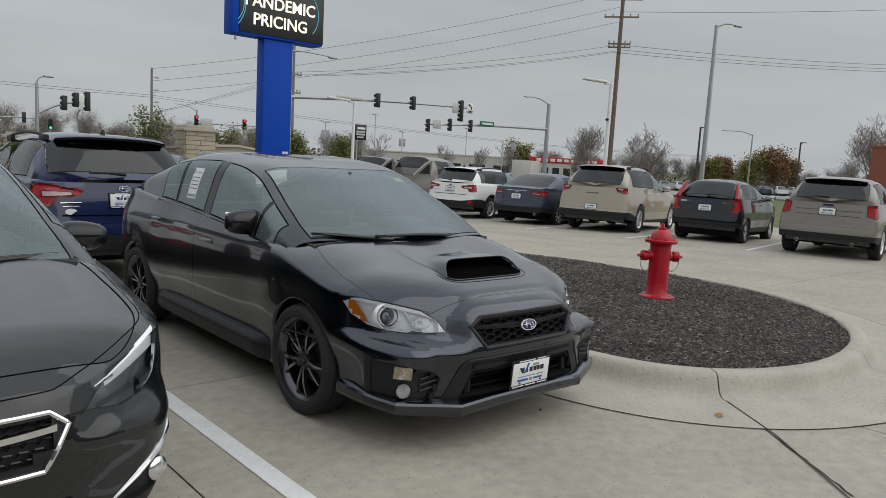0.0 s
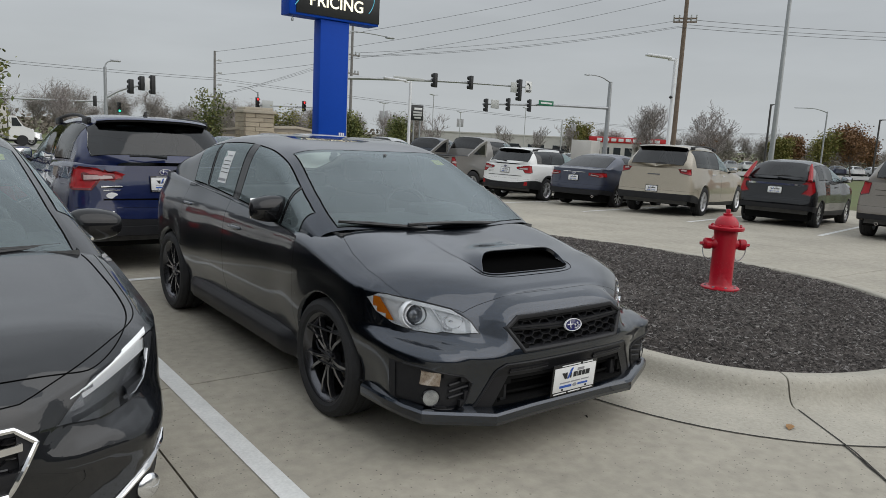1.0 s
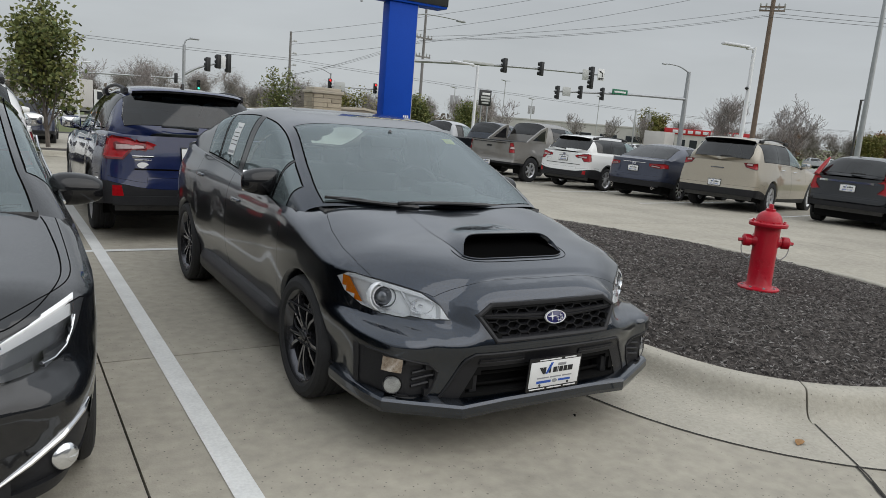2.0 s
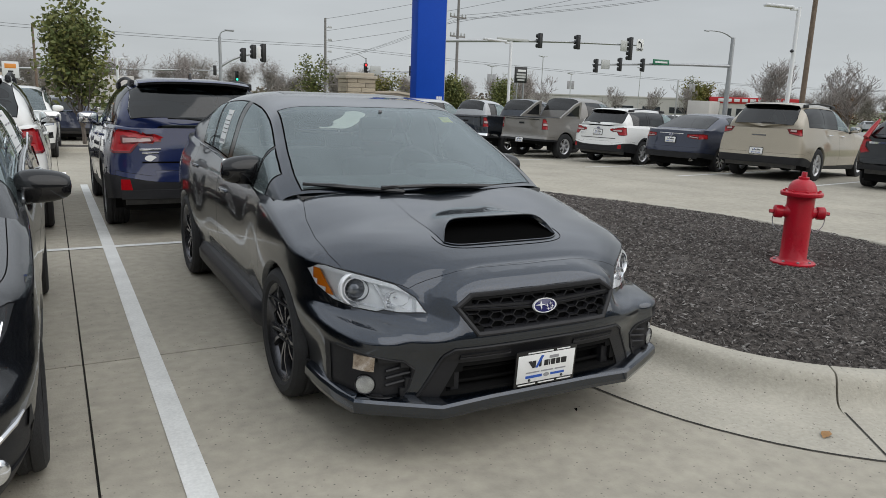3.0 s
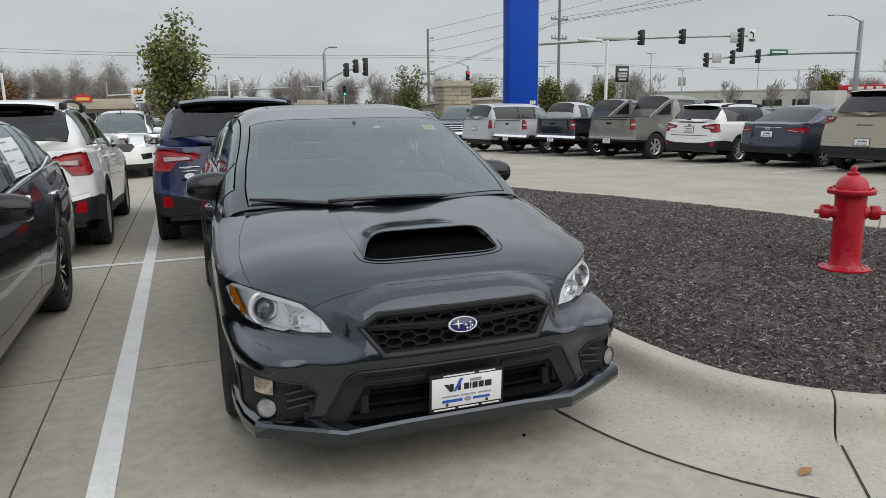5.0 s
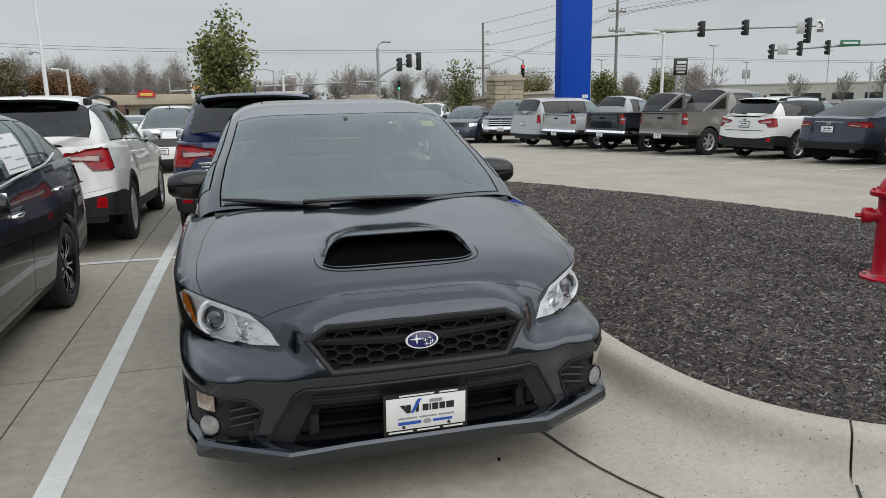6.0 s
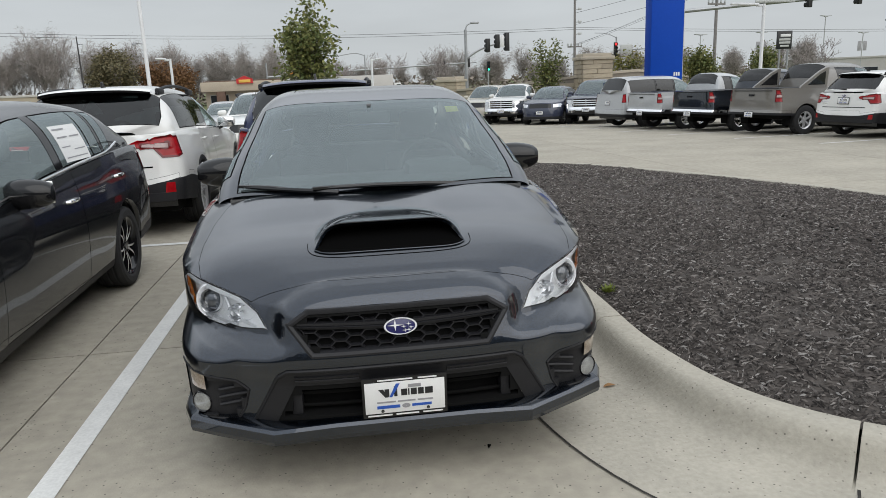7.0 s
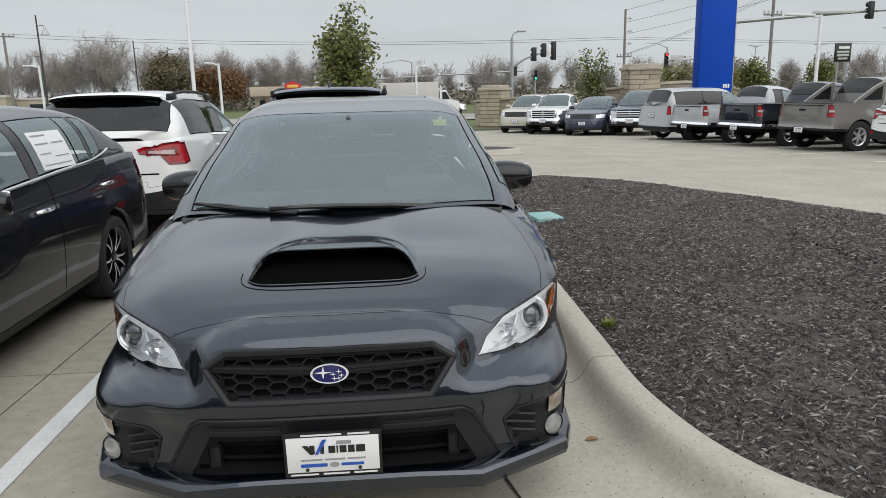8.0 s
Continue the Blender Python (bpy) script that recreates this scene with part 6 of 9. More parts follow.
WAGON = dict(L=4.82, W=1.84, H=1.615, wb=2.745, fo=1.0, hf=0.80, hc=1.02, hb=1.10, rake=0.86, tail=0.42, kind="suv", glass_ws=0.90, wheel_r=0.345, rim_r=0.232, rim="silver", arch_clad=0.055, clad_z=0.36, clad=[(-2.38, 0.36), (-1.37, 0.36), (0.0, 0.38), (1.37, 0.44), (1.85, 0.60), (2.15, 0.625), (2.34, 0.620), (2.42, 0.585), (2.45, 0.54)],
             front=[(0.2, 0.05), (0.35, 0.0), (0.6, 0.0), (0.75, 0.03), (0.9, 0.09), (1.1, 0.18)],
             stamps=[([(0.40, 0.995), (0.62, 1.03), (0.78, 1.06), (0.915, 1.05), (0.915, 0.90), (0.85, 0.835), (0.70, 0.835), (0.62, 0.93), (0.42, 0.945)], "rear", TAIL), ([(0.50, 0.950), (0.62, 0.938), (0.76, 0.932), (0.765, 0.99), (0.62, 0.99), (0.51, 0.982)], "rear", TAIL2),
                     ([(0.70, 0.475), (0.80, 0.475), (0.80, 0.58), (0.72, 0.58)], "rear", LAMP2),
                     ([(0.50, 0.70), (0.78, 0.74), (0.86, 0.86), (0.80, 0.87), (0.52, 0.79)], "front", HEAD), ([(-0.36, 0.74), (-0.42, 0.66), (-0.32, 0.56), (0.32, 0.56), (0.42, 0.66), (0.36, 0.74)], "front", GRILLE)])


def wagon(name, m, paint, label, group=""):
    P = spec(**WAGON)
    car, cols, lamps = assemble(name, P, m, paint, label, "car", group, rear_glass=PRIVACY, rails=CLADDING, seats=True)
    simple_lamps(car, lamps)
    rear_set(car, cols, P, 0.90, 1.02)
    garnish(car, cols, 0.745, 0.60, 0.010, SEAM, 0.002, "tailgate_gap")
    garnish(car, cols, 0.43, 0.80, 0.055, CLADDING, 0.01, "bumper_guard")
    rear_wiper(car, P, 1.17, -0.02, 0.34)
    spoiler(car, P, paint)
    shark_fin(car, P)
    # small name bars on the gate
    for x0, x1, z, h in ((0.42, 0.62, 0.87, 0.010), (0.44, 0.60, 0.835, 0.006)):
        bm = bmesh.new()
        y = surface_y(cols, 0.52, z, False)
        box(bm, (x0, y - 0.002, z - h), (x1, y + 0.006, z + h), 0.002)
        part("lettering_bar", bm, CHROME, car)
    bm = bmesh.new()
    lathe(bm, [(0.055, 0.0), (0.055, 0.003), (0.001, 0.003)], pose(0.52, surface_y(cols, 0.52, 0.785, False), 0.785, -90) @ Matrix.Diagonal((1, 0.55, 1, 1)), 20, caps=False)
    part("oval_sticker", bm, PAPER, car)
    return car


G_NEAR = "cars parked nose to nose"
wagon("wagon", facing(-0.43, 4.27, 90, 2.44), BLUE_PAINT, "deep blue estate car with black roof rails and privacy glass", G_NEAR)
wagon("wagon", facing(-2.74, 4.27, 90, 2.44), WHITE_PAINT, "white estate car with black roof rails and grey cladding", G_NEAR)
wagon("wagon", facing(-5.55, 4.35, 90, 2.44), SILVER_PAINT, "pale silver estate car with roof rails", G_NEAR)

# black hatchback beside the sedan
HATCH = spec(L=4.46, W=1.775, H=1.48, wb=2.67, fo=0.855, hf=0.695, hc=0.925, hb=1.062, rake=1.0, tail=0.55, kind="hatch", wheel_r=0.318, rim_r=0.224, rim="machined", clad_z=0.26, nf=2.9,
             front=[(0.17, 0.02), (0.24, 0.0), (0.42, 0.015), (0.52, 0.0), (0.62, 0.02), (0.70, 0.05), (0.80, 0.11), (1.0, 0.2)], yw=-1.17, crown_n=4.0, lamp_back=lambda x, y, z: (1 - ease(y, -2.0, -1.45)) * ((0.04 * ease(x, 0.40, 0.50) + 0.03 * ease(x, 0.50, 0.76)) * ease(z, 0.50, 0.60) - 0.06 * ease(x, 0.58, 0.85) * (1 - ease(z, 0.50, 0.60))),
             windows=[(-0.84, 0.32), (0.44, 1.02), (1.045, 1.27), (1.33, 1.53)], glass_kinds=[SIDE_GLASS] * 4, doors=[-0.80, 0.46, 1.40], handles=(0.30, 1.30), door_in=0.009, mirror=(-0.40, 0.985, 0.812), gap=0.0045, handle_dz=0.17,
             stamps=[([(0.446, 0.618), (0.58, 0.595), (0.696, 0.598), (0.76, 0.63), (0.80, 0.70), (0.825, 0.775), (0.79, 0.79), (0.70, 0.757), (0.569, 0.722)], "front", HEAD),
                     ([(-0.34, 0.650), (-0.395, 0.605), (-0.32, 0.47), (0.32, 0.47), (0.395, 0.605), (0.34, 0.650)], "front", GRILLE),
                     ([(-0.40, 0.36), (-0.46, 0.25), (0.46, 0.25), (0.40, 0.36)], "front", INTAKE),
                     ([(0.52, 0.285), (0.80, 0.43), (0.845, 0.43), (0.85, 0.25), (0.60, 0.235)], "front", FOG),
                     ([(0.50, 0.96), (0.82, 0.99), (0.89, 0.97), (0.88, 0.84), (0.74, 0.82), (0.70, 0.90), (0.50, 0.90)], "rear", TAIL)])
HATCH["clad"] = [(p[0], p[1] - 0.09) for p in HATCH["clad"]]
HATCH["crown_n"] = 5.0
HATCH["shoulder"] = [(-2.2, 0.70), (-2.16, 0.70), (-2.105, 0.725), (-2.018, 0.752), (-1.908, 0.775), (-1.6, 0.80), (-1.335, 0.845), (-1.05, 0.905), (0.0, 0.993), (1.94, 1.062), (2.27, 1.042)]
HATCH["crown"] = [(-2.2, 0.0), (-2.15, 0.01), (-2.05, 0.050), (-1.9, 0.075), (-1.335, 0.09), (-1.17, 0.085), (-0.6, 0.04), (0.6, 0.03), (1.9, 0.0), (2.3, 0.0)]
HATCH["bottom"] = [(p[0], p[1] - 0.04) for p in HATCH["bottom"]]
hatch, kcols, klamps = assemble("hatchback", HATCH, pose(-2.765, 1.06, 0), HATCH_PAINT, "black hatchback, wet with small drops, parked beside the sedan", "car", G_NEAR, fine=1.5,
                                handle_mat=CHROME, mirror_mat=GLOSS_BLACK)
KY = lambda x, z, d=0.0: surface_y(kcols, x, z) + d  # noqa: E731
p = klamps.pop("headlamp")
for sgn, d in ((-1, p), (1, side_of(p, 1))):
    lamp = part("headlamp", gap_ring(push(d.copy(), 0.001), 0.005), [LENS, GLOSS_BLACK], hatch, "clear swept headlamp with silver strip")
    part("lamp_bowl", deepen(d, 0.05), LAMP_DARK, lamp)
    bm = bmesh.new()
    rows = []
    for q in np.linspace(0, 1, 10):
        x = 0.50 + 0.285 * q
        z = 0.672 + 0.095 * q
        y = KY(x, z) + 0.006
        h = 0.016 + 0.020 * q
        rows.append([(sgn * x, y, z - h), (sgn * x, y - 0.004, z + h * 0.6), (sgn * x, y + 0.012, z + h)])
    grid(bm, rows, flip=sgn > 0)
    part("silver_strip", bm, LAMP_GREY, lamp)
    bm = bmesh.new()
    tube(bm, [(sgn * x, KY(x, z) + 0.008, z) for x, z in ((0.68, 0.615), (0.72, 0.620), (0.755, 0.645), (0.775, 0.69), (0.785, 0.73))], 0.007, 6)
    part("running_light", bm, REFLECTOR, lamp)
part("grille", deepen(klamps.pop("grille"), 0.03), CLADDING, hatch, "black mesh grille in chrome frame")
KG = [(-0.34, 0.650), (-0.395, 0.605), (-0.32, 0.47), (0.32, 0.47), (0.395, 0.605), (0.34, 0.650)]
bm = bmesh.new()
dense = []
for a, b in zip(KG, KG[1:] + KG[:1]):
    dense += [(a[0] + (b[0] - a[0]) * k / 8, a[1] + (b[1] - a[1]) * k / 8) for k in range(8)]
tube(bm, [(x, KY(x, z) - 0.002, z) for x, z in dense + dense[:1]], 0.010, 8, caps=False)
part("grille_frame", bm, CHROME, hatch)
for sgn in (1, -1):
    bm = bmesh.new()
    rows = []
    for q in np.linspace(0, 1, 9):
        x, z = 0.06 + 0.30 * q, 0.585 + 0.015 * q
        y = KY(x, z)
        rows.append([(sgn * x, y + 0.01, z - 0.016), (sgn * x, y - 0.006, z - 0.010), (sgn * x, y - 0.006, z + 0.010), (sgn * x, y + 0.01, z + 0.016)])
    grid(bm, rows, flip=sgn > 0)
    part("grille_wing", bm, CHROME, hatch)
bm = bmesh.new()
for r in range(7):
    for c in range(-9, 10):
        x0, z0 = c * 0.044 + (0.022 if r % 2 else 0), 0.485 + r * 0.027
        if not inside(KG, x0 * 1.06, z0):
            continue
        y0 = KY(x0, z0) + 0.014
        tube(bm, [(x0 - 0.022, y0, z0 - 0.006), (x0 - 0.012, y0 - 0.004, z0 + 0.006), (x0 + 0.012, y0 - 0.004, z0 + 0.006), (x0 + 0.022, y0, z0 - 0.006)], 0.004, 4)
part("grille_mesh", bm, GLOSS_BLACK, hatch)
badge_part(hatch, pose(0, KY(0, 0.585) - 0.012, 0.585, -10))
p = klamps.pop("fog_bezel")
for sgn, d in ((-1, p), (1, side_of(p, 1))):
    bez = part("fog_bezel", deepen(d, 0.03), CLADDING, hatch, "black fog lamp surround with chrome strip")
    bm = bmesh.new()
    tube(bm, [(sgn * x, KY(x, z) - 0.002, z) for x, z in ((0.54, 0.288), (0.64, 0.335), (0.73, 0.385), (0.80, 0.425), (0.825, 0.44))], [0.005, 0.011, 0.014, 0.012, 0.005], 8)
    part("chrome_strip", bm, CHROME, bez)
    turn = pose(sgn * 0.735, KY(0.735, 0.30) + 0.025, 0.300, 90, 0, 25 * sgn)
    bm = bmesh.new()
    lathe(bm, [(0.045, 0.0), (0.045, 0.018), (0.040, 0.024), (0.028, 0.030), (0.001, 0.034)], turn, 22, caps=False)
    part("fog_lamp", bm, REFLECTOR, bez, "round clear fog lamp")
part("lower_intake", deepen(klamps.pop("lower_intake"), 0.08), WELL, hatch)
simple_lamps(hatch, klamps)
bm = bmesh.new()
K_LINE = sorted((c[-1][1], c[-1][0], c[-1][2]) for c in kcols)
K_Y, K_X, K_Z = ([p[k] for p in K_LINE] for k in range(3))
K_CROWN = smooth_curve(HATCH["crown"])
K_TOP = lambda x, y: float(np.interp(y, K_Y, K_Z)) + K_CROWN(y) * (1 - min(1, abs(x) / max(float(np.interp(y, K_Y, K_X)), 0.05)) ** 5.0)  # noqa: E731
K_EDGE = [(0.0, -2.06), (0.30, -2.045), (0.50, -2.01), (0.60, -1.96), (0.70, -1.83), (0.755, -1.66), (0.765, -1.45), (0.745, -1.2), (0.725, -1.06)]
tube(bm, [(x, y, K_TOP(x, y) + 0.0008) for x, y in spline([(-x, y) for x, y in K_EDGE[:0:-1]] + K_EDGE, 5)], 0.0021, 5)
part("bonnet_seam", bm, SEAM, hatch)
wiper(hatch, [(-0.58, -1.02, 0.975), (-0.42, -1.10, 0.975), (-0.20, -1.145, 0.98), (0.0, -1.15, 0.98)])
wiper(hatch, [(0.02, -1.16, 0.965), (0.18, -1.15, 0.98), (0.38, -1.11, 0.98), (0.60, -1.01, 0.98)])
shoulder_k = smooth_curve(HATCH["shoulder"])
for sgn in (1, -1):
    bm = bmesh.new()
    ys = np.linspace(-0.72, 1.5, 16)
    pts = []
    for y in ys:
        c = min(kcols, key=lambda q: abs(q[-1][1] - y))
        pts.append((sgn * (c[-1][0] - 0.004), y, shoulder_k(y) + 0.018 + (0.05 * ((y - 1.1) / 0.4) ** 2 if y > 1.1 else 0)))
    tube(bm, pts, 0.008, 6)
    part("chrome_window_line", bm, CHROME, hatch)

FORM = [(0.08, 0.5, 0.88, 0.92, GREY_INK), (0.08, 0.45, 0.66, 0.70, GREY_INK), (0.55, 0.92, 0.66, 0.70, GREY_INK), (0.08, 0.40, 0.40, 0.43, GREY_INK), (0.5, 0.92, 0.30, 0.33, GREY_INK), (0.08, 0.92, 0.10, 0.13, GREY_INK)]
notice(hatch, HATCH, kcols, 1, 0.54, 0.98, 1.06, 1.30, FORM, "white window price sheet in the rear door")
sticker(hatch, HATCH, 1, -0.37, 0.50, 0.075, 0.075, YELLOW_TAG, "yellow square sticker")

# ---- vehicles across the lane ----
G_FAR = "vehicles parked across the lane"


def far_vehicle(name, P, m, paint, label, category, plate=0.9, badge=None, trims=(), tail=None, rails=None, bumper=None, clad=None, front_plate=None, seats=False, handle=None, tips=(), group=G_FAR):
    car, cols, lamps = assemble(name, P, m, paint, label, category, group, rails=rails, bumper_mat=bumper, clad_mat=clad, seats=seats, fine=0.9, handle_mat=handle)
    simple_lamps(car, lamps)
    if plate:
        rear_set(car, cols, P, plate, badge)
    for z, w, h, mat, d in trims:
        garnish(car, cols, z, w, h, mat, d)
    if tips:
        exhausts(car, P, tips)
    if front_plate:
        plate_part("number_plate", car, pose(0, surface_y(cols, 0, front_plate) - 0.012, front_plate))
    return car, cols, P


wagon("wagon", facing(11.95, 12.8, 13, 2.44), WHITE_PAINT, "white estate car with black cladding and roof rails", G_FAR)

S = spec(L=4.8, W=1.84, H=1.50, wb=2.75, fo=0.98, hf=0.74, hc=0.98, hb=1.06, rake=0.92, tail=0.80, kind="sedan", wheel_r=0.33, rim_r=0.235, rim="ten", clad_z=0.28, yw=-1.05,
         stamps=[([(0.44, 0.96), (0.80, 0.98), (0.91, 0.94), (0.90, 0.86), (0.74, 0.84), (0.44, 0.88)], "rear", TAIL), ([(0.50, 0.885), (0.72, 0.865), (0.72, 0.895), (0.52, 0.915)], "rear", TAIL2)])
far_vehicle("saloon", S, facing(12.3, 10.35, 12, S["yr"]), NAVY_PAINT, "dark blue-grey saloon with red tail lamps", "car", 0.80, 0.93, trims=((0.40, 0.75, 0.05, CLADDING, 0.006), (0.965, 0.35, 0.008, CHROME, 0.006)), tips=(-0.62, 0.62))

S = spec(L=5.2, W=1.99, H=1.80, wb=3.02, fo=1.03, hf=0.92, hc=1.12, hb=1.20, rake=0.95, tail=0.52, kind="suv", wheel_r=0.38, rim_r=0.245, rim="plain", clad_z=0.40,
         stamps=[([(0.58, 1.21), (0.80, 1.24), (0.99, 1.20), (0.98, 1.07), (0.88, 1.03), (0.66, 1.08)], "rear", TAIL), ([(0.66, 1.13), (0.80, 1.12), (0.80, 1.17), (0.68, 1.18)], "rear", TAIL2)])
S["clad"] = [(p[0], p[1] + 0.06 if p[0] > 1.7 else p[1] - 0.02) for p in S["clad"]]
car, cols, P = far_vehicle("crossover", S, facing(12.44, 7.82, 15.0, S["yr"]), GOLD_PAINT, "champagne seven-seat crossover with dark lower bumper", "car", 0.66, None, trims=((1.02, 0.16, 0.018, CHROME, 0.008),), rails=CLADDING, handle=CHROME)
rear_wiper(car, P, 1.30, 0.0, -0.3)
spoiler(car, P, GOLD_PAINT)

S = spec(L=4.06, W=1.70, H=1.52, wb=2.53, fo=0.80, hf=0.80, hc=1.02, hb=1.06, rake=0.98, tail=0.48, kind="hatch", wheel_r=0.302, rim_r=0.212, rim="ten", clad_z=0.26, yw=-1.10,
         stamps=[([(0.54, 0.98), (0.64, 1.05), (0.70, 1.14), (0.845, 1.14), (0.85, 0.86), (0.74, 0.72), (0.56, 0.76), (0.66, 0.88), (0.66, 0.96)], "rear", TAIL)])
car, cols, P = far_vehicle("hatchback", S, facing(13.18, 5.04, 11.0, S["yr"]), HATCH_PAINT, "black compact hatchback with tall red tail lamps", "car", 0.82, None, trims=((0.955, 0.60, 0.026, CHROME, 0.012), (0.52, 0.7, 0.006, SEAM, 0.004)))
rear_wiper(car, P, 1.14, 0.0, -0.28)
for sgn in (1, -1):
    bm = bmesh.new()
    tube(bm, [(sgn * 0.70, P["yb"] - 0.03, 1.05), (sgn * 0.665, P["yb"] - 0.16, 1.20), (sgn * 0.62, P["yb"] - 0.30, 1.36), (sgn * 0.60, P["yb"] - 0.36, 1.43)], [0.055, 0.05, 0.04, 0.02], 8)
    part("pillar_lamp", bm, RED_LENS, car)

S = spec(L=4.68, W=1.93, H=1.70, wb=2.82, fo=0.95, hf=0.90, hc=1.08, hb=1.15, rake=0.92, tail=0.46, kind="suv", wheel_r=0.365, rim_r=0.24, rim="plain", clad_z=0.38,
         stamps=[([(0.70, 1.12), (0.85, 1.14), (0.965, 1.10), (0.96, 0.92), (0.88, 0.86), (0.72, 0.90)], "rear", TAIL)])
car, cols, P = far_vehicle("crossover", S, facing(12.77, 2.14, 8.5, S["yr"]), TAUPE_PAINT, "taupe five-door crossover with twin exhausts", "car", 0.96, None, trims=((0.985, 0.62, 0.004, SEAM, 0.004), (1.09, 0.10, 0.022, BADGE_BLUE, 0.012), (0.88, 0.60, 0.004, SEAM, 0.003)), tips=(-0.52, 0.52), clad=CLADDING)
rear_wiper(car, P, 1.25, 0.0, 0.30)
spoiler(car, P, TAUPE_PAINT)

PICK = dict(W=2.02, wb=3.6, fo=0.98, hf=1.08, hc=1.22, hb=1.26, rake=0.78, tail=0.22, kind="pickup", wheel_r=0.40, rim_r=0.235, clad_z=0.56, bottom=[(-2.8, 0.42), (-1.8, 0.46), (0.0, 0.48), (1.8, 0.52), (3.0, 0.56)], clad=[(-2.8, 0.50), (-1.8, 0.52), (0.0, 0.54), (1.8, 0.58), (3.0, 0.62)],
            front=[(0.2, 0.08), (0.45, 0.0), (0.65, 0.0), (0.68, 0.05), (1.0, 0.07), (1.2, 0.12)], nf=3.6,
            stamps=[([(0.80, 1.22), (0.975, 1.22), (0.975, 0.90), (0.80, 0.90)], "rear", TAIL), ([(0.83, 1.02), (0.95, 1.02), (0.95, 1.09), (0.83, 1.09)], "rear", TAIL2),
                    ([(0.62, 1.05), (0.90, 1.05), (0.96, 0.98), (0.93, 0.88), (0.64, 0.86)], "front", HEAD), ([(-0.56, 1.08), (-0.60, 0.80), (-0.50, 0.74), (0.50, 0.74), (0.60, 0.80), (0.56, 1.08)], "front", GRILLE),
                    ([(-0.45, 0.58), (-0.5, 0.46), (0.5, 0.46), (0.45, 0.58)], "front", INTAKE)])


def pickup(m_of, paint, label, L=5.8, H=1.90, rim="silver", grille=CHROME, bumper=CHROME, **kw):
    P = spec(L=L, H=H, rim=rim, **{**PICK, **kw})
    P["gate_z"] = 0.63
    car, cols, P = far_vehicle("pickup_truck", P, m_of(P), paint, label, "pickup truck", 0.56, None, bumper=bumper, front_plate=0.60)
    garnish(car, cols, 1.20, 0.70, 0.012, GLOSS_BLACK, 0.02, "gate_top")
    garnish(car, cols, 1.08, 0.10, 0.03, GLOSS_BLACK, 0.02, "gate_handle")
    for z in (0.82, 0.91, 1.0):
        bm = bmesh.new()
        tube(bm, [(x, surface_y(cols, x, z) - 0.006, z) for x in np.linspace(-0.54, 0.54, 9)], 0.020, 6)
        part("grille_bar", bm, grille, car)
    for x in (-0.56, 0.0, 0.56):
        bm = bmesh.new()
        tube(bm, [(x, surface_y(cols, x, 0.78) - 0.004, 0.76), (x, surface_y(cols, x, 1.0) - 0.004, 1.06)], 0.022, 6)
        part("grille_post", bm, grille, car)
    return car, cols, P


car, cols, P = pickup(lambda P: facing(11.1, 15.45, 13, P["yr"]), PEWTER_PAINT, "pewter sport-utility pickup with sail panels behind the cab", L=5.62, H=1.93, yb=1.10, rim="plain", bumper=PEWTER_PAINT)
for sgn in (1, -1):
    bm = bmesh.new()
    prism(bm, [(1.00, 1.24), (2.00, 1.24), (1.92, 1.30), (1.30, 1.70), (1.06, 1.80), (0.95, 1.80)], sgn * 0.84 - 0.035, sgn * 0.84 + 0.035, (1, 2), bevel=0.02)
    sail = part("sail_panel", bm, PEWTER_PAINT, car)
    bm = bmesh.new()
    prism(bm, [(1.08, 1.33), (1.72, 1.33), (1.28, 1.62), (1.08, 1.70)], sgn * 0.84 - 0.042, sgn * 0.84 + 0.042, (1, 2), bevel=0.01)
    part("sail_inset", bm, GLOSS_BLACK, sail)
bm = bmesh.new()
box(bm, (-0.86, 1.15, 1.235), (0.86, P["yr"] - 0.14, 1.27), 0.015)
part("bed_cover", bm, CLADDING, car)
pickup(lambda P: facing(10.55, 18.0, 13, P["yr"]), BLACK_PAINT, "black pickup with chrome bumper and white plate", H=1.90, rim="chrome")
pickup(lambda P: facing(10.05, 20.5, 13, P["yr"]), SILVER_PAINT, "silver pickup with open bed and chrome bumper", H=1.87)
S = spec(L=5.1, W=2.0, H=1.88, wb=2.95, fo=1.0, hf=1.0, hc=1.18, hb=1.24, rake=0.8, tail=0.3, kind="suv", wheel_r=0.39, rim_r=0.235, rim="silver", clad_z=0.45,
         stamps=[([(0.82, 1.25), (0.985, 1.25), (0.985, 0.92), (0.82, 0.92)], "rear", TAIL)])
far_vehicle("sport_utility", S, facing(9.75, 22.9, 14, S["yr"]), SILVER_PAINT, "large silver sport-utility wagon", "car", 0.9, None)
pickup(lambda P: facing(10.15, 26.4, 240, P["yf"]), NAVY_PAINT, "dark blue crew-cab pickup with chrome grille facing the lane", H=1.92, rim="chrome")
S = spec(L=4.9, W=1.88, H=1.70, wb=2.89, fo=0.95, hf=0.92, hc=1.10, hb=1.15, rake=0.9, tail=0.45, kind="suv", wheel_r=0.36, rim_r=0.235, rim="silver", clad_z=0.36,
         stamps=[([(0.56, 0.88), (0.84, 0.92), (0.92, 0.86), (0.86, 0.76), (0.58, 0.74)], "front", HEAD), ([(-0.48, 0.90), (-0.50, 0.72), (0.50, 0.72), (0.48, 0.90)], "front", GRILLE)])
far_vehicle("crossover", S, facing(8.39, 27.35, 240, S["yf"]), NAVY_PAINT, "dark navy crossover with chrome grille facing the lane", "car", None, front_plate=0.52)
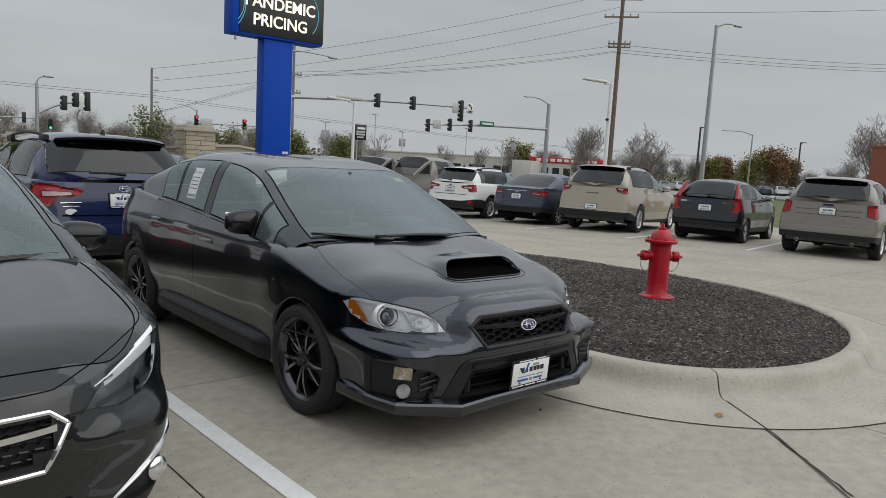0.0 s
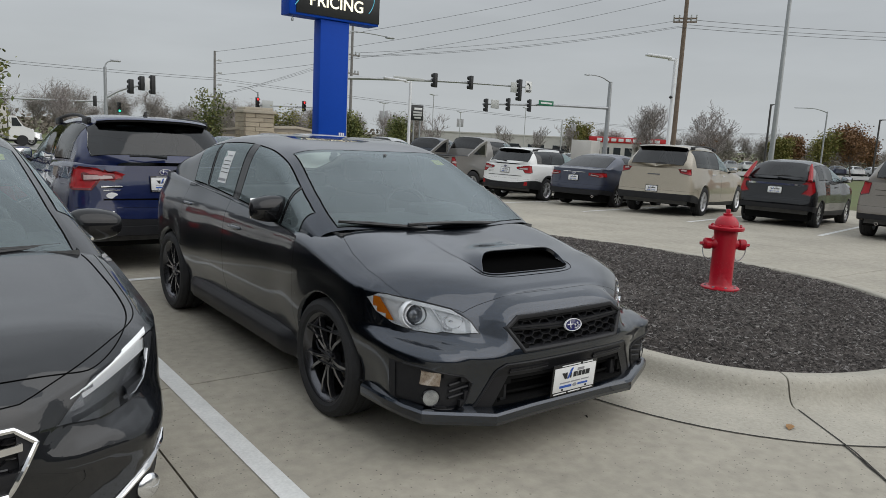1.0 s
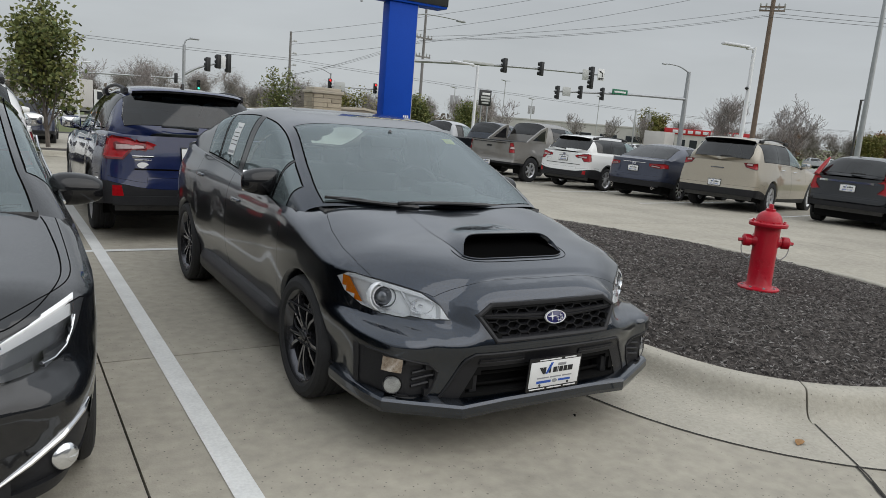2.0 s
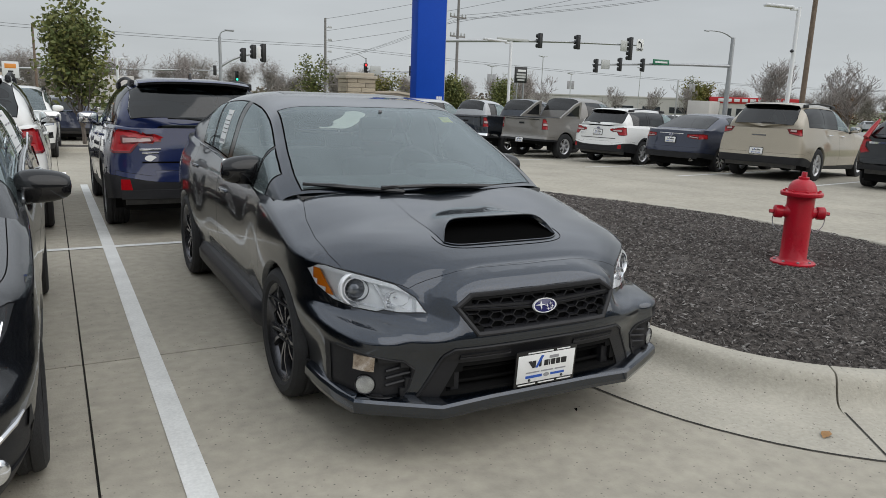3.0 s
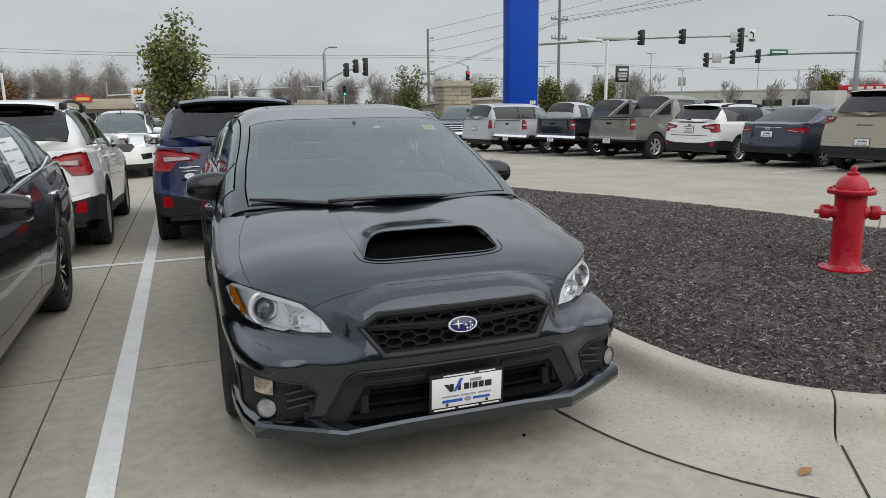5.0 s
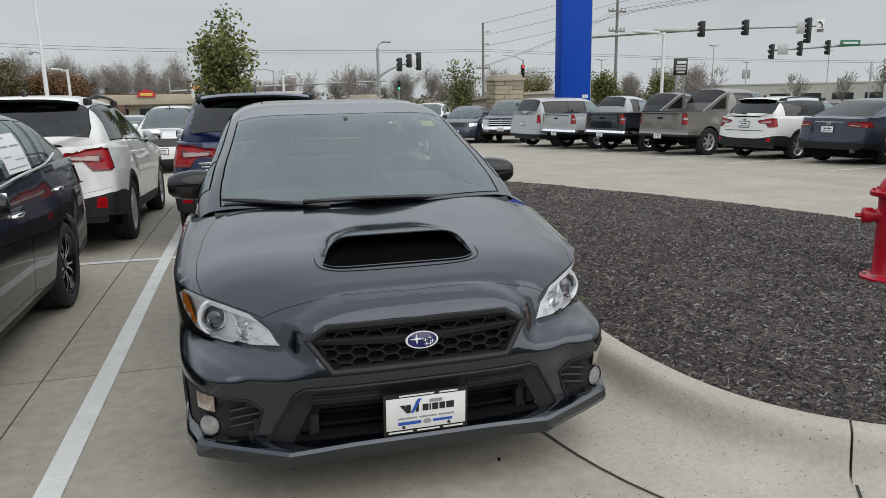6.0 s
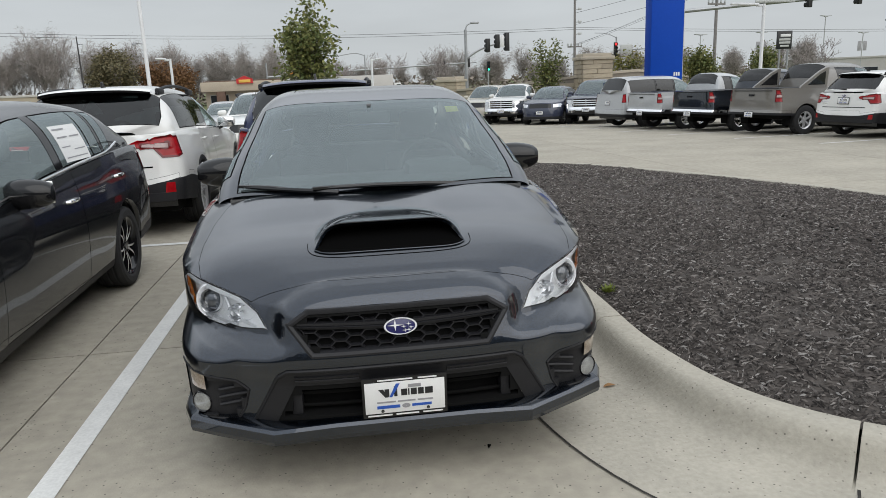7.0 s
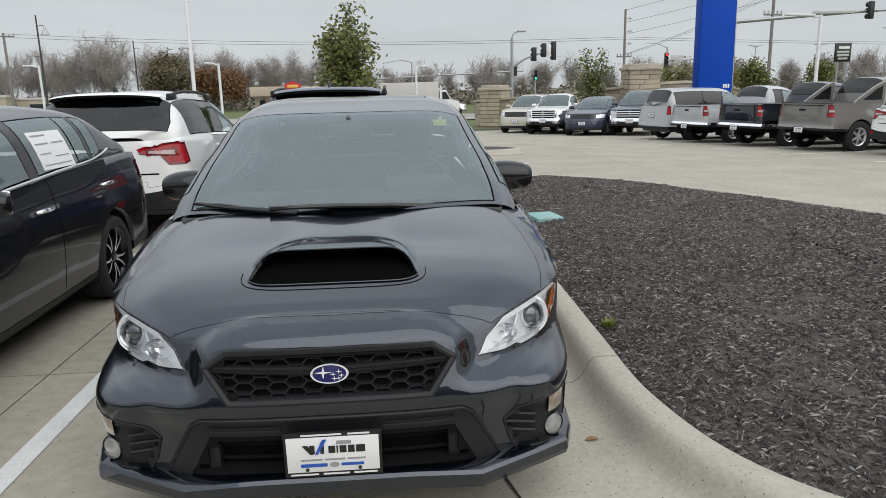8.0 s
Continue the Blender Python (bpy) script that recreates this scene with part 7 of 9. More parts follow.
pickup(lambda P: facing(7.15, 29.55, 240, P["yf"]), WHITE_PAINT, "white pickup with chrome grille facing the lane", H=1.88, rim="silver")
S = spec(L=5.2, W=2.0, H=1.90, wb=2.95, fo=1.0, hf=1.02, hc=1.20, hb=1.25, rake=0.8, tail=0.3, kind="suv", wheel_r=0.39, rim_r=0.235, rim="silver", clad_z=0.45,
         stamps=[([(0.62, 1.02), (0.92, 1.02), (0.95, 0.88), (0.64, 0.86)], "front", HEAD), ([(-0.58, 1.02), (-0.58, 0.78), (0.58, 0.78), (0.58, 1.02)], "front", GRILLE)])
far_vehicle("sport_utility", S, facing(6.3, 32.1, 240, S["yf"]), TAN_PAINT, "pale gold sport-utility wagon facing the lane", "car", None, front_plate=0.56)
pickup(lambda P: facing(7.9, 69.7, 0, P["yf"]), WHITE_PAINT, "white crew-cab pickup out on the street", H=1.95)
S = spec(L=4.6, W=1.80, H=1.72, wb=2.64, fo=0.95, hf=0.86, hc=1.06, hb=1.12, rake=0.84, tail=0.35, kind="suv", wheel_r=0.35, rim_r=0.225, rim="silver", clad_z=0.36, arch_clad=0.05,
         stamps=[([(0.50, 0.83), (0.78, 0.90), (0.87, 0.90), (0.84, 0.78), (0.54, 0.75)], "front", HEAD), ([(-0.40, 0.86), (-0.46, 0.78), (-0.36, 0.66), (0.36, 0.66), (0.46, 0.78), (0.40, 0.86)], "front", GRILLE), ([(0.58, 0.60), (0.82, 0.62), (0.82, 0.48), (0.62, 0.46)], "front", FOG)])
far_vehicle("sport_utility", S, facing(-2.6, 15.6, 268, S["yf"]), WHITE_PAINT, "white sport-utility car facing the near stalls", "car", None, front_plate=0.55, rails=CLADDING, seats=True, group=G_NEAR)

# ---- things on the island ----
HYD_RED = make_mat("hydrant_red_paint", (0.43, 0.006, 0.020), 0.34, vary=0.14, scale=9, bump=0.25, bump_scale=40, coat=0.25, spec=0.3)
STEEL = make_mat("galvanised_steel", (0.36, 0.37, 0.38), 0.45, 0.6, vary=0.12, scale=3)
WHITE_POLE = make_mat("white_painted_pole", (0.72, 0.73, 0.74), 0.45, vary=0.05, scale=2)
DARK_POLE = make_mat("dark_bronze_pole", (0.045, 0.042, 0.042), 0.5, vary=0.15, scale=2)
WOOD_POLE = make_mat("weathered_pole_wood", (0.17, 0.125, 0.095), 0.9, vary=0.3, scale=3, bump=0.4, bump_scale=30)
GREY_WOOD = make_mat("grey_pole_wood", (0.20, 0.19, 0.18), 0.9, vary=0.25, scale=3)
SIGNAL_BLACK = make_mat("signal_black", (0.015, 0.015, 0.016), 0.5, vary=0.1, scale=5)
SIGN_BLUE = make_mat("sign_blue_panel", (0.002, 0.052, 0.37), 0.5, vary=0.06, scale=0.8, spec=0.15)
SIGN_GREY = make_mat("sign_back_aluminium", (0.42, 0.43, 0.42), 0.5, 0.3)
SIGN_WHITE = make_mat("sign_white", (0.72, 0.72, 0.72), 0.5)
SIGN_GREEN = make_mat("street_sign_green", (0.01, 0.14, 0.07), 0.5)
SCREEN = make_mat("led_screen_black", (0.012, 0.013, 0.015), 0.35, vary=0.2, scale=3)
LED_TEXT = glow_mat("led_letters", (1.0, 0.93, 0.70), 0.8)
LED_BLUE = glow_mat("led_blue_lines", (0.10, 0.42, 0.55), 0.45)
RED_LIGHT = glow_mat("red_signal_light", (1.0, 0.03, 0.03), 2.0)
GREEN_LIGHT = glow_mat("green_signal_light", (0.05, 0.9, 0.55), 1.6)
ORANGE_LIGHT = glow_mat("orange_hand_light", (1.0, 0.25, 0.05), 1.5)
WIRE = make_mat("overhead_wire", (0.06, 0.06, 0.06), 0.6)


def hydrant(x, y):
    z = mulch_z(x, y, edge_depth(x, y)) - 0.02
    h = thing("fire_hydrant", pose(x, y, z, 0, 0, -38), "bright red cast-iron fire hydrant standing in the mulch", "fire hydrant")
    bm = bmesh.new()
    lathe(bm, [(0.17, 0.02), (0.175, 0.035), (0.175, 0.055), (0.165, 0.062), (0.115, 0.068), (0.105, 0.085), (0.104, 0.30), (0.106, 0.55), (0.108, 0.595), (0.115, 0.61)], None, 36)
    part("barrel", bm, HYD_RED, h)
    bm = bmesh.new()
    lathe(bm, [(0.158, -0.06), (0.160, 0.012), (0.150, 0.022), (0.10, 0.024)], None, 30)
    part("ground_flange", bm, WELL, h, "black iron ground flange")
    bm = bmesh.new()
    lathe(bm, [(r_, z_ + 0.05) for r_, z_ in ((0.10, 0.555), (0.158, 0.558), (0.163, 0.566), (0.163, 0.586), (0.156, 0.594), (0.112, 0.596), (0.110, 0.612), (0.100, 0.645), (0.082, 0.672), (0.055, 0.690), (0.042, 0.694), (0.042, 0.712), (0.030, 0.716))], None, 36)
    part("bonnet", bm, HYD_RED, h)
    bm = bmesh.new()
    lathe(bm, [(0.024, 0.76), (0.022, 0.800), (0.019, 0.805)], None, 5)
    part("operating_nut", bm, HYD_RED, h)
    for a, r, ln in ((0, 0.042, 0.055), (180, 0.042, 0.055), (90, 0.055, 0.05)):
        m = pose(0, 0, 0.47, 0, 0, a) @ pose(0.085, 0, 0, 0, 90)
        bm = bmesh.new()
        lathe(bm, [(r * 1.5, 0.0), (r * 1.2, 0.022), (r, 0.035), (r, 0.05)], m, 20)
        noz = part("nozzle", bm, HYD_RED, h)
        bm = bmesh.new()
        lathe(bm, [(r * 1.22, 0.048), (r * 1.28, 0.055), (r * 1.28, 0.048 + ln), (r * 1.1, 0.056 + ln), (r * 0.5, 0.06 + ln)], m, 20)
        lathe(bm, [(0.019, 0.055 + ln), (0.016, 0.095 + ln)], m, 5)
        part("cap", bm, HYD_RED, noz)
    for a in (0, 180):
        m = pose(0, 0, 0.04, 0, 0, a)
        bm = bmesh.new()
        pts = spline([(0.205, 0, 0.39), (0.20, 0.01, 0.33), (0.17, 0.015, 0.285), (0.135, 0.01, 0.27), (0.11, 0, 0.30)], 5)
        for k, (p, q) in enumerate(zip(pts, pts[1:])):
            p, q = m @ Vector(tuple(p)), m @ Vector(tuple(q))
            tube(bm, [p, (p + q) / 2, q], [0.003, 0.006, 0.003], 5)
        part("chain", bm, STEEL, h)
    for k in range(8):
        a = 2 * math.pi * k / 8
        for rr, zz in ((0.145, 0.062), (0.138, 0.644)):
            bm = bmesh.new()
            lathe(bm, [(0.012, 0), (0.012, 0.012), (0.005, 0.014)], pose(rr * math.cos(a), rr * math.sin(a), zz), 6)
            part("bolt", bm, HYD_RED if zz > 0.3 else STEEL, h)
    bm = bmesh.new()
    for zz, w in ((0.30, 0.06), (0.255, 0.09), (0.21, 0.05), (0.165, 0.08)):
        for s in np.linspace(-w, w, 5):
            a = s / 0.105 - radians(15)
            box(bm, (-0.004, -0.0008, -0.009), (0.004, 0.003, 0.009), 0, pose(0.106 * math.sin(a), -0.106 * math.cos(a), zz, 0, 0, math.degrees(a)))
    tagged(part("cast_relief", bm, HYD_RED, h), kind="stuff")
    return h


hydrant(3.60, 0.42)
bm = bmesh.new()
COVER_AT = (1.81, 4.20)
cz = mulch_z(*COVER_AT, edge_depth(*COVER_AT))
box(bm, (-0.145, -0.205, -0.06), (0.145, 0.205, 0.03), 0.015)
cov = thing("valve_box", pose(*COVER_AT, cz, 0, 0, 8), "pale teal plastic utility box lid set in mulch", "utility box")
part("lid", bm, make_mat("teal_plastic", (0.22, 0.39, 0.37), 0.6, vary=0.2, scale=12), cov)
bm = bmesh.new()
tube(bm, [(-0.05, -0.15, 0.031), (0.0, -0.15, 0.036), (0.05, -0.15, 0.031)], 0.005, 5)
part("lid_handle", bm, STEEL, cov)
bm = bmesh.new()
rngw = random.Random(3)
for k in range(140):
    a, r = rngw.uniform(0, 6.28), rngw.uniform(0, 0.07) ** 1
    b = Vector((r * math.cos(a), r * math.sin(a), 0))
    d = Vector((math.cos(a) * rngw.uniform(0.01, 0.06), math.sin(a) * rngw.uniform(0.01, 0.06), rngw.uniform(0.02, 0.07)))
    s = Vector((-d.y, d.x, 0)).normalized() * rngw.uniform(0.004, 0.010)
    bm.faces.new([bm.verts.new(q) for q in (b, b + d * 0.6 + s, b + d, b + d * 0.6 - s)])
weed = thing("weed", pose(1.44, 0.73, mulch_z(1.44, 0.73, 0.08)) @ Matrix.Scale(0.6, 4), "small yellow-green weed growing at the kerb", "plant")
part("leaves", bm, make_mat("weed_green", (0.16, 0.20, 0.03), 0.7, vary=0.3, scale=30), weed)
LEAF_BROWN = make_mat("dry_leaf", (0.30, 0.16, 0.06), 0.8, vary=0.3, scale=30)


def fallen_leaf(x, y, a, s=0.05, mat=None):
    bm = bmesh.new()
    pts = [(-1, 0), (-0.5, 0.35), (0.1, 0.45), (0.6, 0.25), (1, 0), (0.6, -0.25), (0.1, -0.45), (-0.5, -0.35)]
    mid = bm.verts.new((0, 0, 0.012))
    vs = [bm.verts.new((u * s, v * s, 0.004 + 0.02 * abs(v))) for u, v in pts]
    for k in range(8):
        bm.faces.new([mid, vs[k], vs[(k + 1) % 8]])
    leaf = thing("fallen_leaf", pose(x, y, ground_z(x, y) + 0.004, 0, 0, a), "small leaf-shaped scrap lying on the concrete", "leaf")
    part("blade", bm, mat or LEAF_BROWN, leaf)


fallen_leaf(1.259, -1.486, 20)
# a small black spot on the concrete, drawn with the leaf shape
fallen_leaf(0.351, -0.788, 70, 0.018, SEAM)
# a curled twig, drawn with the same leaf shape
fallen_leaf(1.045, -0.331, 10, 0.035)

# ---- signs ----
def text_mesh(words, size, mat):
    cu = bpy.data.curves.new("text", "FONT")
    cu.body, cu.size, cu.align_x, cu.extrude = words, size, "CENTER", 0.01
    cu.offset = 0.012
    ob = bpy.data.objects.new("text", cu)
    scene.collection.objects.link(ob)
    bpy.context.view_layer.update()
    me = bpy.data.meshes.new_from_object(ob.evaluated_get(bpy.context.evaluated_depsgraph_get()))
    bpy.data.objects.remove(ob)
    me.materials.clear()
    me.materials.append(mat)
    return me


PX, PY = 15.2, 29.9
pz = ground_z(PX, PY)
pyl = thing("pylon_sign", pose(PX, PY, pz) @ Matrix.Diagonal((0.86, 0.86, 0.86, 1)), "tall blue pylon sign with a lit message board", "sign")
bm = bmesh.new()
box(bm, (-0.93, -0.42, 0.0), (0.93, 0.42, 8.9), 0.03)
part("column", bm, SIGN_BLUE, pyl, "blue sheet-metal column")
bm = bmesh.new()
box(bm, (0.94, -0.36, 0.0), (0.985, 0.36, 8.9), 0.01)
part("edge_cover", bm, SIGN_GREY, pyl)
bm = bmesh.new()
box(bm, (-2.95, -0.55, 8.92), (2.85, 0.55, 12.4), 0.04)
part("cabinet", bm, SIGN_BLUE, pyl)
bm = bmesh.new()
box(bm, (-2.55, -0.60, 9.05), (2.87, -0.552, 12.2), 0.02)
led = part("screen", bm, SCREEN, pyl, "black message screen")
for words, z, size in (("PANDEMIC", 10.55, 0.92), ("PRICING", 9.55, 0.92)):
    part("message", text_mesh(words, size, LED_TEXT), None, led, at=pose(0.0, -0.612, z, 90))
for k, (x0, r) in enumerate(((-2.3, 0.9), (-2.2, 1.15), (2.5, 1.0))):
    bm = bmesh.new()
    tube(bm, [(x0 + r * math.cos(a) - r, -0.606, 10.6 + r * 1.3 * math.sin(a)) for a in np.linspace(-0.9, 0.9, 10)], 0.022, 4)
    part("screen_line", bm, LED_BLUE, led)
for k in range(3):
    bm = bmesh.new()
    box(bm, (0.42 + 0.13 * k, -0.428, 2.32), (0.51 + 0.13 * k, -0.421, 2.52), 0)
    part("number_bar", bm, SIGN_WHITE, pyl)
bm = bmesh.new()
tube(bm, [(-2.6, -0.2, 8.92), (-2.6, -0.2, 8.75)], 0.02, 6)
box(bm, (-2.66, -0.26, 8.60), (-2.54, -0.14, 8.76), 0.02)
part("camera_pod", bm, STEEL, pyl)


def post_sign(x, y, w, h, z, mat, bars, label, legs=2, ang=0):
    s = thing("post_sign", pose(x, y, ground_z(x, y), 0, 0, ang), label, "sign")
    zb = z - ground_z(x, y)
    bm = bmesh.new()
    box(bm, (-w / 2, -0.06, zb - h / 2), (w / 2, 0.06, zb + h / 2), 0.02)
    face = part("panel", bm, mat, s)
    for k in range(legs):
        xx = (k - (legs - 1) / 2) * w * 0.55
        bm = bmesh.new()
        tube(bm, [(xx, 0, -0.1), (xx, 0, zb - h / 2)], 0.06, 8)
        part("post", bm, STEEL, s)
    for x0, x1, zz, hh, mt in bars:
        bm = bmesh.new()
        box(bm, (x0 * w, -0.07, zb + zz * h - hh * h), (x1 * w, -0.055, zb + zz * h + hh * h), 0.004)
        part("lettering_bar", bm, mt, face)


post_sign(28.9, 41.6, 1.05, 1.15, 3.2, SCREEN, [(-0.3, 0.38, 0.25, 0.07, SIGN_WHITE), (-0.38, 0.38, 0.02, 0.06, SIGN_GREY), (-0.38, 0.38, -0.15, 0.06, SIGN_GREY), (-0.3, 0.3, -0.33, 0.05, SIGN_GREY)], "black double-post dealer sign with pale lettering bars")
post_sign(-4.3, 63.6, 1.15, 1.25, 2.35, SIGN_WHITE, [(-0.34, 0.34, 0.22, 0.14, make_mat("orange_panel", (0.75, 0.28, 0.05), 0.5)), (-0.16, 0.16, -0.12, 0.06, INK), (-0.25, 0.25, -0.32, 0.05, INK)], "white street sign with an orange panel", 1)
post_sign(62.0, 58.0, 1.4, 3.2, 2.6, SIGN_GREY, [], "plain grey sign back on posts", 2, 40)

# ---- traffic signals and lamps ----
def signal_head(parent, x, y, z, n=3, facing_deg=0.0, lit=None, s=1.0):
    """A black signal head with visors; lit is a slot number and a material."""
    m = pose(x, y, z, 0, 0, facing_deg)
    bm = bmesh.new()
    hh = 0.18 * n * s
    box(bm, (-0.17 * s, -0.10, -hh), (0.17 * s, 0.12, hh), 0.03, m)
    head = part("signal_head", bm, SIGNAL_BLACK, parent)
    for k in range(n):
        zz = (k - (n - 1) / 2) * 0.36 * s
        bm = bmesh.new()
        lathe(bm, [(0.15 * s, 0.0), (0.155 * s, 0.22), (0.14 * s, 0.22), (0.135 * s, 0.02)], m @ pose(0, -0.09, zz, 90), 14, caps=False)
        v = part("visor", bm, SIGNAL_BLACK, head)
        if lit and lit[0] == k:
            bm = bmesh.new()
            lathe(bm, [(0.13 * s, 0.0), (0.10 * s, 0.03), (0.01, 0.045)], m @ pose(0, -0.09, zz, 90), 14, caps=False)
            part("lamp_disc", bm, lit[1], v)
    return head


def street_arm(pole, pts, radii):
    bm = bmesh.new()
    tube(bm, spline(pts, 6), list(np.interp(np.linspace(0, 1, 6 * (len(pts) - 1) + 1), np.linspace(0, 1, len(radii)), radii)), 8)
    return part("mast_arm", bm, STEEL, pole)


def cobra(parent, x, y, z, dx, dy):
    bm = bmesh.new()
    a = math.degrees(math.atan2(dy, dx))
    box(bm, (-0.1, -0.14, -0.09), (0.62, 0.14, 0.07), 0.06, pose(x, y, z, 0, 0, a))
    part("luminaire", bm, STEEL, parent)


def pole_thing(name, x, y, top, r0, r1, mat, label, category):
    g = ground_z(x, y)
    t = thing(name, pose(0, 0, 0), label, category)
    bm = bmesh.new()
    tube(bm, [(x, y, g - 0.2), (x, y, g + (top - g) * 0.5), (x, y, top)], [r0, (r0 + r1) / 2, r1], 12)
    part("pole", bm, mat, t)
    return t


# mast whose arm reaches over the near approach
t = pole_thing("traffic_mast", 22.2, 42.6, 8.3, 0.17, 0.11, STEEL, "grey steel signal mast with a long arm over the street", "traffic signal")
street_arm(t, [(22.2, 42.6, 5.25), (27, 42.6, 5.55), (33, 42.6, 5.86), (41.0, 42.6, 6.08)], [0.13, 0.11, 0.09, 0.06])
street_arm(t, [(22.2, 42.6, 8.2), (24, 42.6, 8.6), (26.8, 42.6, 8.55)], [0.06, 0.05, 0.04])
cobra(t, 26.6, 42.6, 8.52, 1, 0)
bm = bmesh.new()
box(bm, (27.2, 42.4, 5.62), (30.0, 42.46, 5.82), 0.02)
part("sign_blade", bm, SIGN_GREY, t)
for x, n, z in ((31.0, 3, 5.8), (34.6, 3, 5.92)):
    signal_head(t, x, 42.35, z, n, 196)
signal_head(t, 40.0, 42.35, 5.75, 5, 196)
bm = bmesh.new()
box(bm, (38.9, 42.3, 5.5), (39.6, 42.34, 6.35), 0.02)
part("sign_plate", bm, SIGN_GREY, t)
bm = bmesh.new()
box(bm, (40.5, 42.2, 5.6), (41.25, 42.24, 6.55), 0.03)
only = part("turn_sign", bm, SIGN_WHITE, t, "white left-turn sign")
bm = bmesh.new()
tube(bm, [(41.0, 42.18, 5.90), (41.0, 42.18, 6.15), (40.9, 42.18, 6.28), (40.75, 42.18, 6.32)], 0.035, 6)
prism(bm, [(40.80, 6.42), (40.80, 6.22), (40.62, 6.32)], 42.16, 42.195, (0, 2))
part("arrow", bm, INK, only)
part("word", text_mesh("ONLY", 0.22, INK), None, only, at=pose(40.875, 42.19, 5.66, 90))

t = pole_thing("traffic_mast", 72.6, 60, 9.7, 0.34, 0.24, STEEL, "tall grey signal mast with a street lamp arm", "traffic signal")
street_arm(t, [(72.6, 60, 6.3), (62, 60, 6.0), (50.9, 60, 5.4)], [0.20, 0.15, 0.09])
street_arm(t, [(72.6, 60, 9.6), (70.5, 60, 10.2), (67.8, 60, 10.25)], [0.09, 0.08, 0.07])
cobra(t, 68.2, 60, 10.2, -1, 0)
for x, z, n in ((51.2, 5.3, 3), (54.6, 5.6, 3), (58.0, 5.7, 3)):
    signal_head(t, x, 59.7, z, n, 205, s=1.35)
bm = bmesh.new()
box(bm, (51.8, 59.6, 5.0), (53.0, 59.66, 6.0), 0.02)
part("sign_plate", bm, SIGN_GREY, t)
bm = bmesh.new()
box(bm, (59.4, 59.6, 5.85), (61.9, 59.68, 6.45), 0.03)
g = part("street_name_sign", bm, SIGN_GREEN, t, "green street name sign")
bm = bmesh.new()
box(bm, (59.7, 59.58, 6.05), (61.6, 59.6, 6.25))
part("lettering_bar", bm, SIGN_WHITE, g)
signal_head(t, 70.9, 59.7, 1.3, 2, 205, s=1.2)

t = pole_thing("traffic_mast", 10.2, 55.8, 5.4, 0.15, 0.11, STEEL, "grey signal mast with a curved street lamp arm", "traffic signal")
street_arm(t, [(10.2, 55.8, 5.3), (10.35, 55.8, 5.75), (10.9, 55.8, 5.95)], [0.06, 0.05, 0.045])
cobra(t, 10.7, 55.8, 5.93, 1, 0)
street_arm(t, [(10.2, 55.8, 3.15), (11.2, 55.8, 3.75), (12.4, 55.8, 4.15), (13.6, 55.8, 4.35)], [0.11, 0.09, 0.07, 0.06])
signal_head(t, 11.95, 55.5, 4.1, 3, 200)
signal_head(t, 12.75, 55.5, 4.4, 3, 200)
signal_head(t, 13.55, 55.5, 4.35, 4, 200)
bm = bmesh.new()
box(bm, (12.95, 55.4, 3.95), (13.3, 55.44, 4.85), 0.02)
part("sign_plate", bm, SIGN_WHITE, t)
signal_head(t, 10.55, 55.5, 0.55, 1, 340, (0, ORANGE_LIGHT), 1.1)

t = pole_thing("traffic_mast", 31.8, 78.5, 5.6, 0.12, 0.09, STEEL, "far signal mast with a red light", "traffic signal")
street_arm(t, [(31.8, 78.5, 5.5), (30.6, 78.5, 6.0), (29.2, 78.5, 6.1)], [0.05, 0.05, 0.04])
street_arm(t, [(31.8, 78.5, 4.1), (40, 78.5, 4.3)], [0.10, 0.07])
signal_head(t, 31.6, 78.2, 4.15, 4, 0, (3, RED_LIGHT), 1.15)
signal_head(t, 37.6, 78.2, 4.35, 3, 0, (2, RED_LIGHT), 1.15)
bm = bmesh.new()
box(bm, (32.2, 78.2, 3.7), (33.6, 78.26, 4.7), 0.02)
part("sign_plate", bm, SIGN_GREY, t)
t = pole_thing("traffic_mast", -9.0, 90, 4.4, 0.14, 0.10, STEEL, "far signal mast with a level arm", "traffic signal")
street_arm(t, [(-9, 90, 2.7), (4, 90, 3.2), (17.5, 90, 3.6)], [0.14, 0.11, 0.08])
signal_head(t, 13.2, 89.7, 3.5, 3, 180, None, 1.1)
signal_head(t, 16.4, 89.7, 3.6, 3, 180, None, 1.1)
t = pole_thing("signal_post", 18.6, 88, 3.4, 0.10, 0.10, STEEL, "short signal post with a green light", "traffic signal")
signal_head(t, 18.6, 87.7, 3.0, 3, 0, (0, GREEN_LIGHT), 1.1)


def lot_lamp(x, y, top, label, ang, mat=None, heads=1, r=0.09, ln=1.1):
    """A square-headed lot lamp on a pole."""
    mat = mat or WHITE_POLE
    t = pole_thing("lot_lamp", x, y, top, r, r * 0.85, mat, label, "street lamp")
    for k in range(heads):
        a = ang + 180 * k
        bm = bmesh.new()
        m = pose(x, y, top, 0, 0, a)
        box(bm, (0.0, -0.05, -0.12), (0.35, 0.05, -0.02), 0.02, m)
        box(bm, (0.25, -0.19, -0.08), (0.25 + ln, 0.19, 0.02), 0.04, m @ pose(0, 0, 0, 0, -4))
        part("lamp_head", bm, mat, t)
    return t


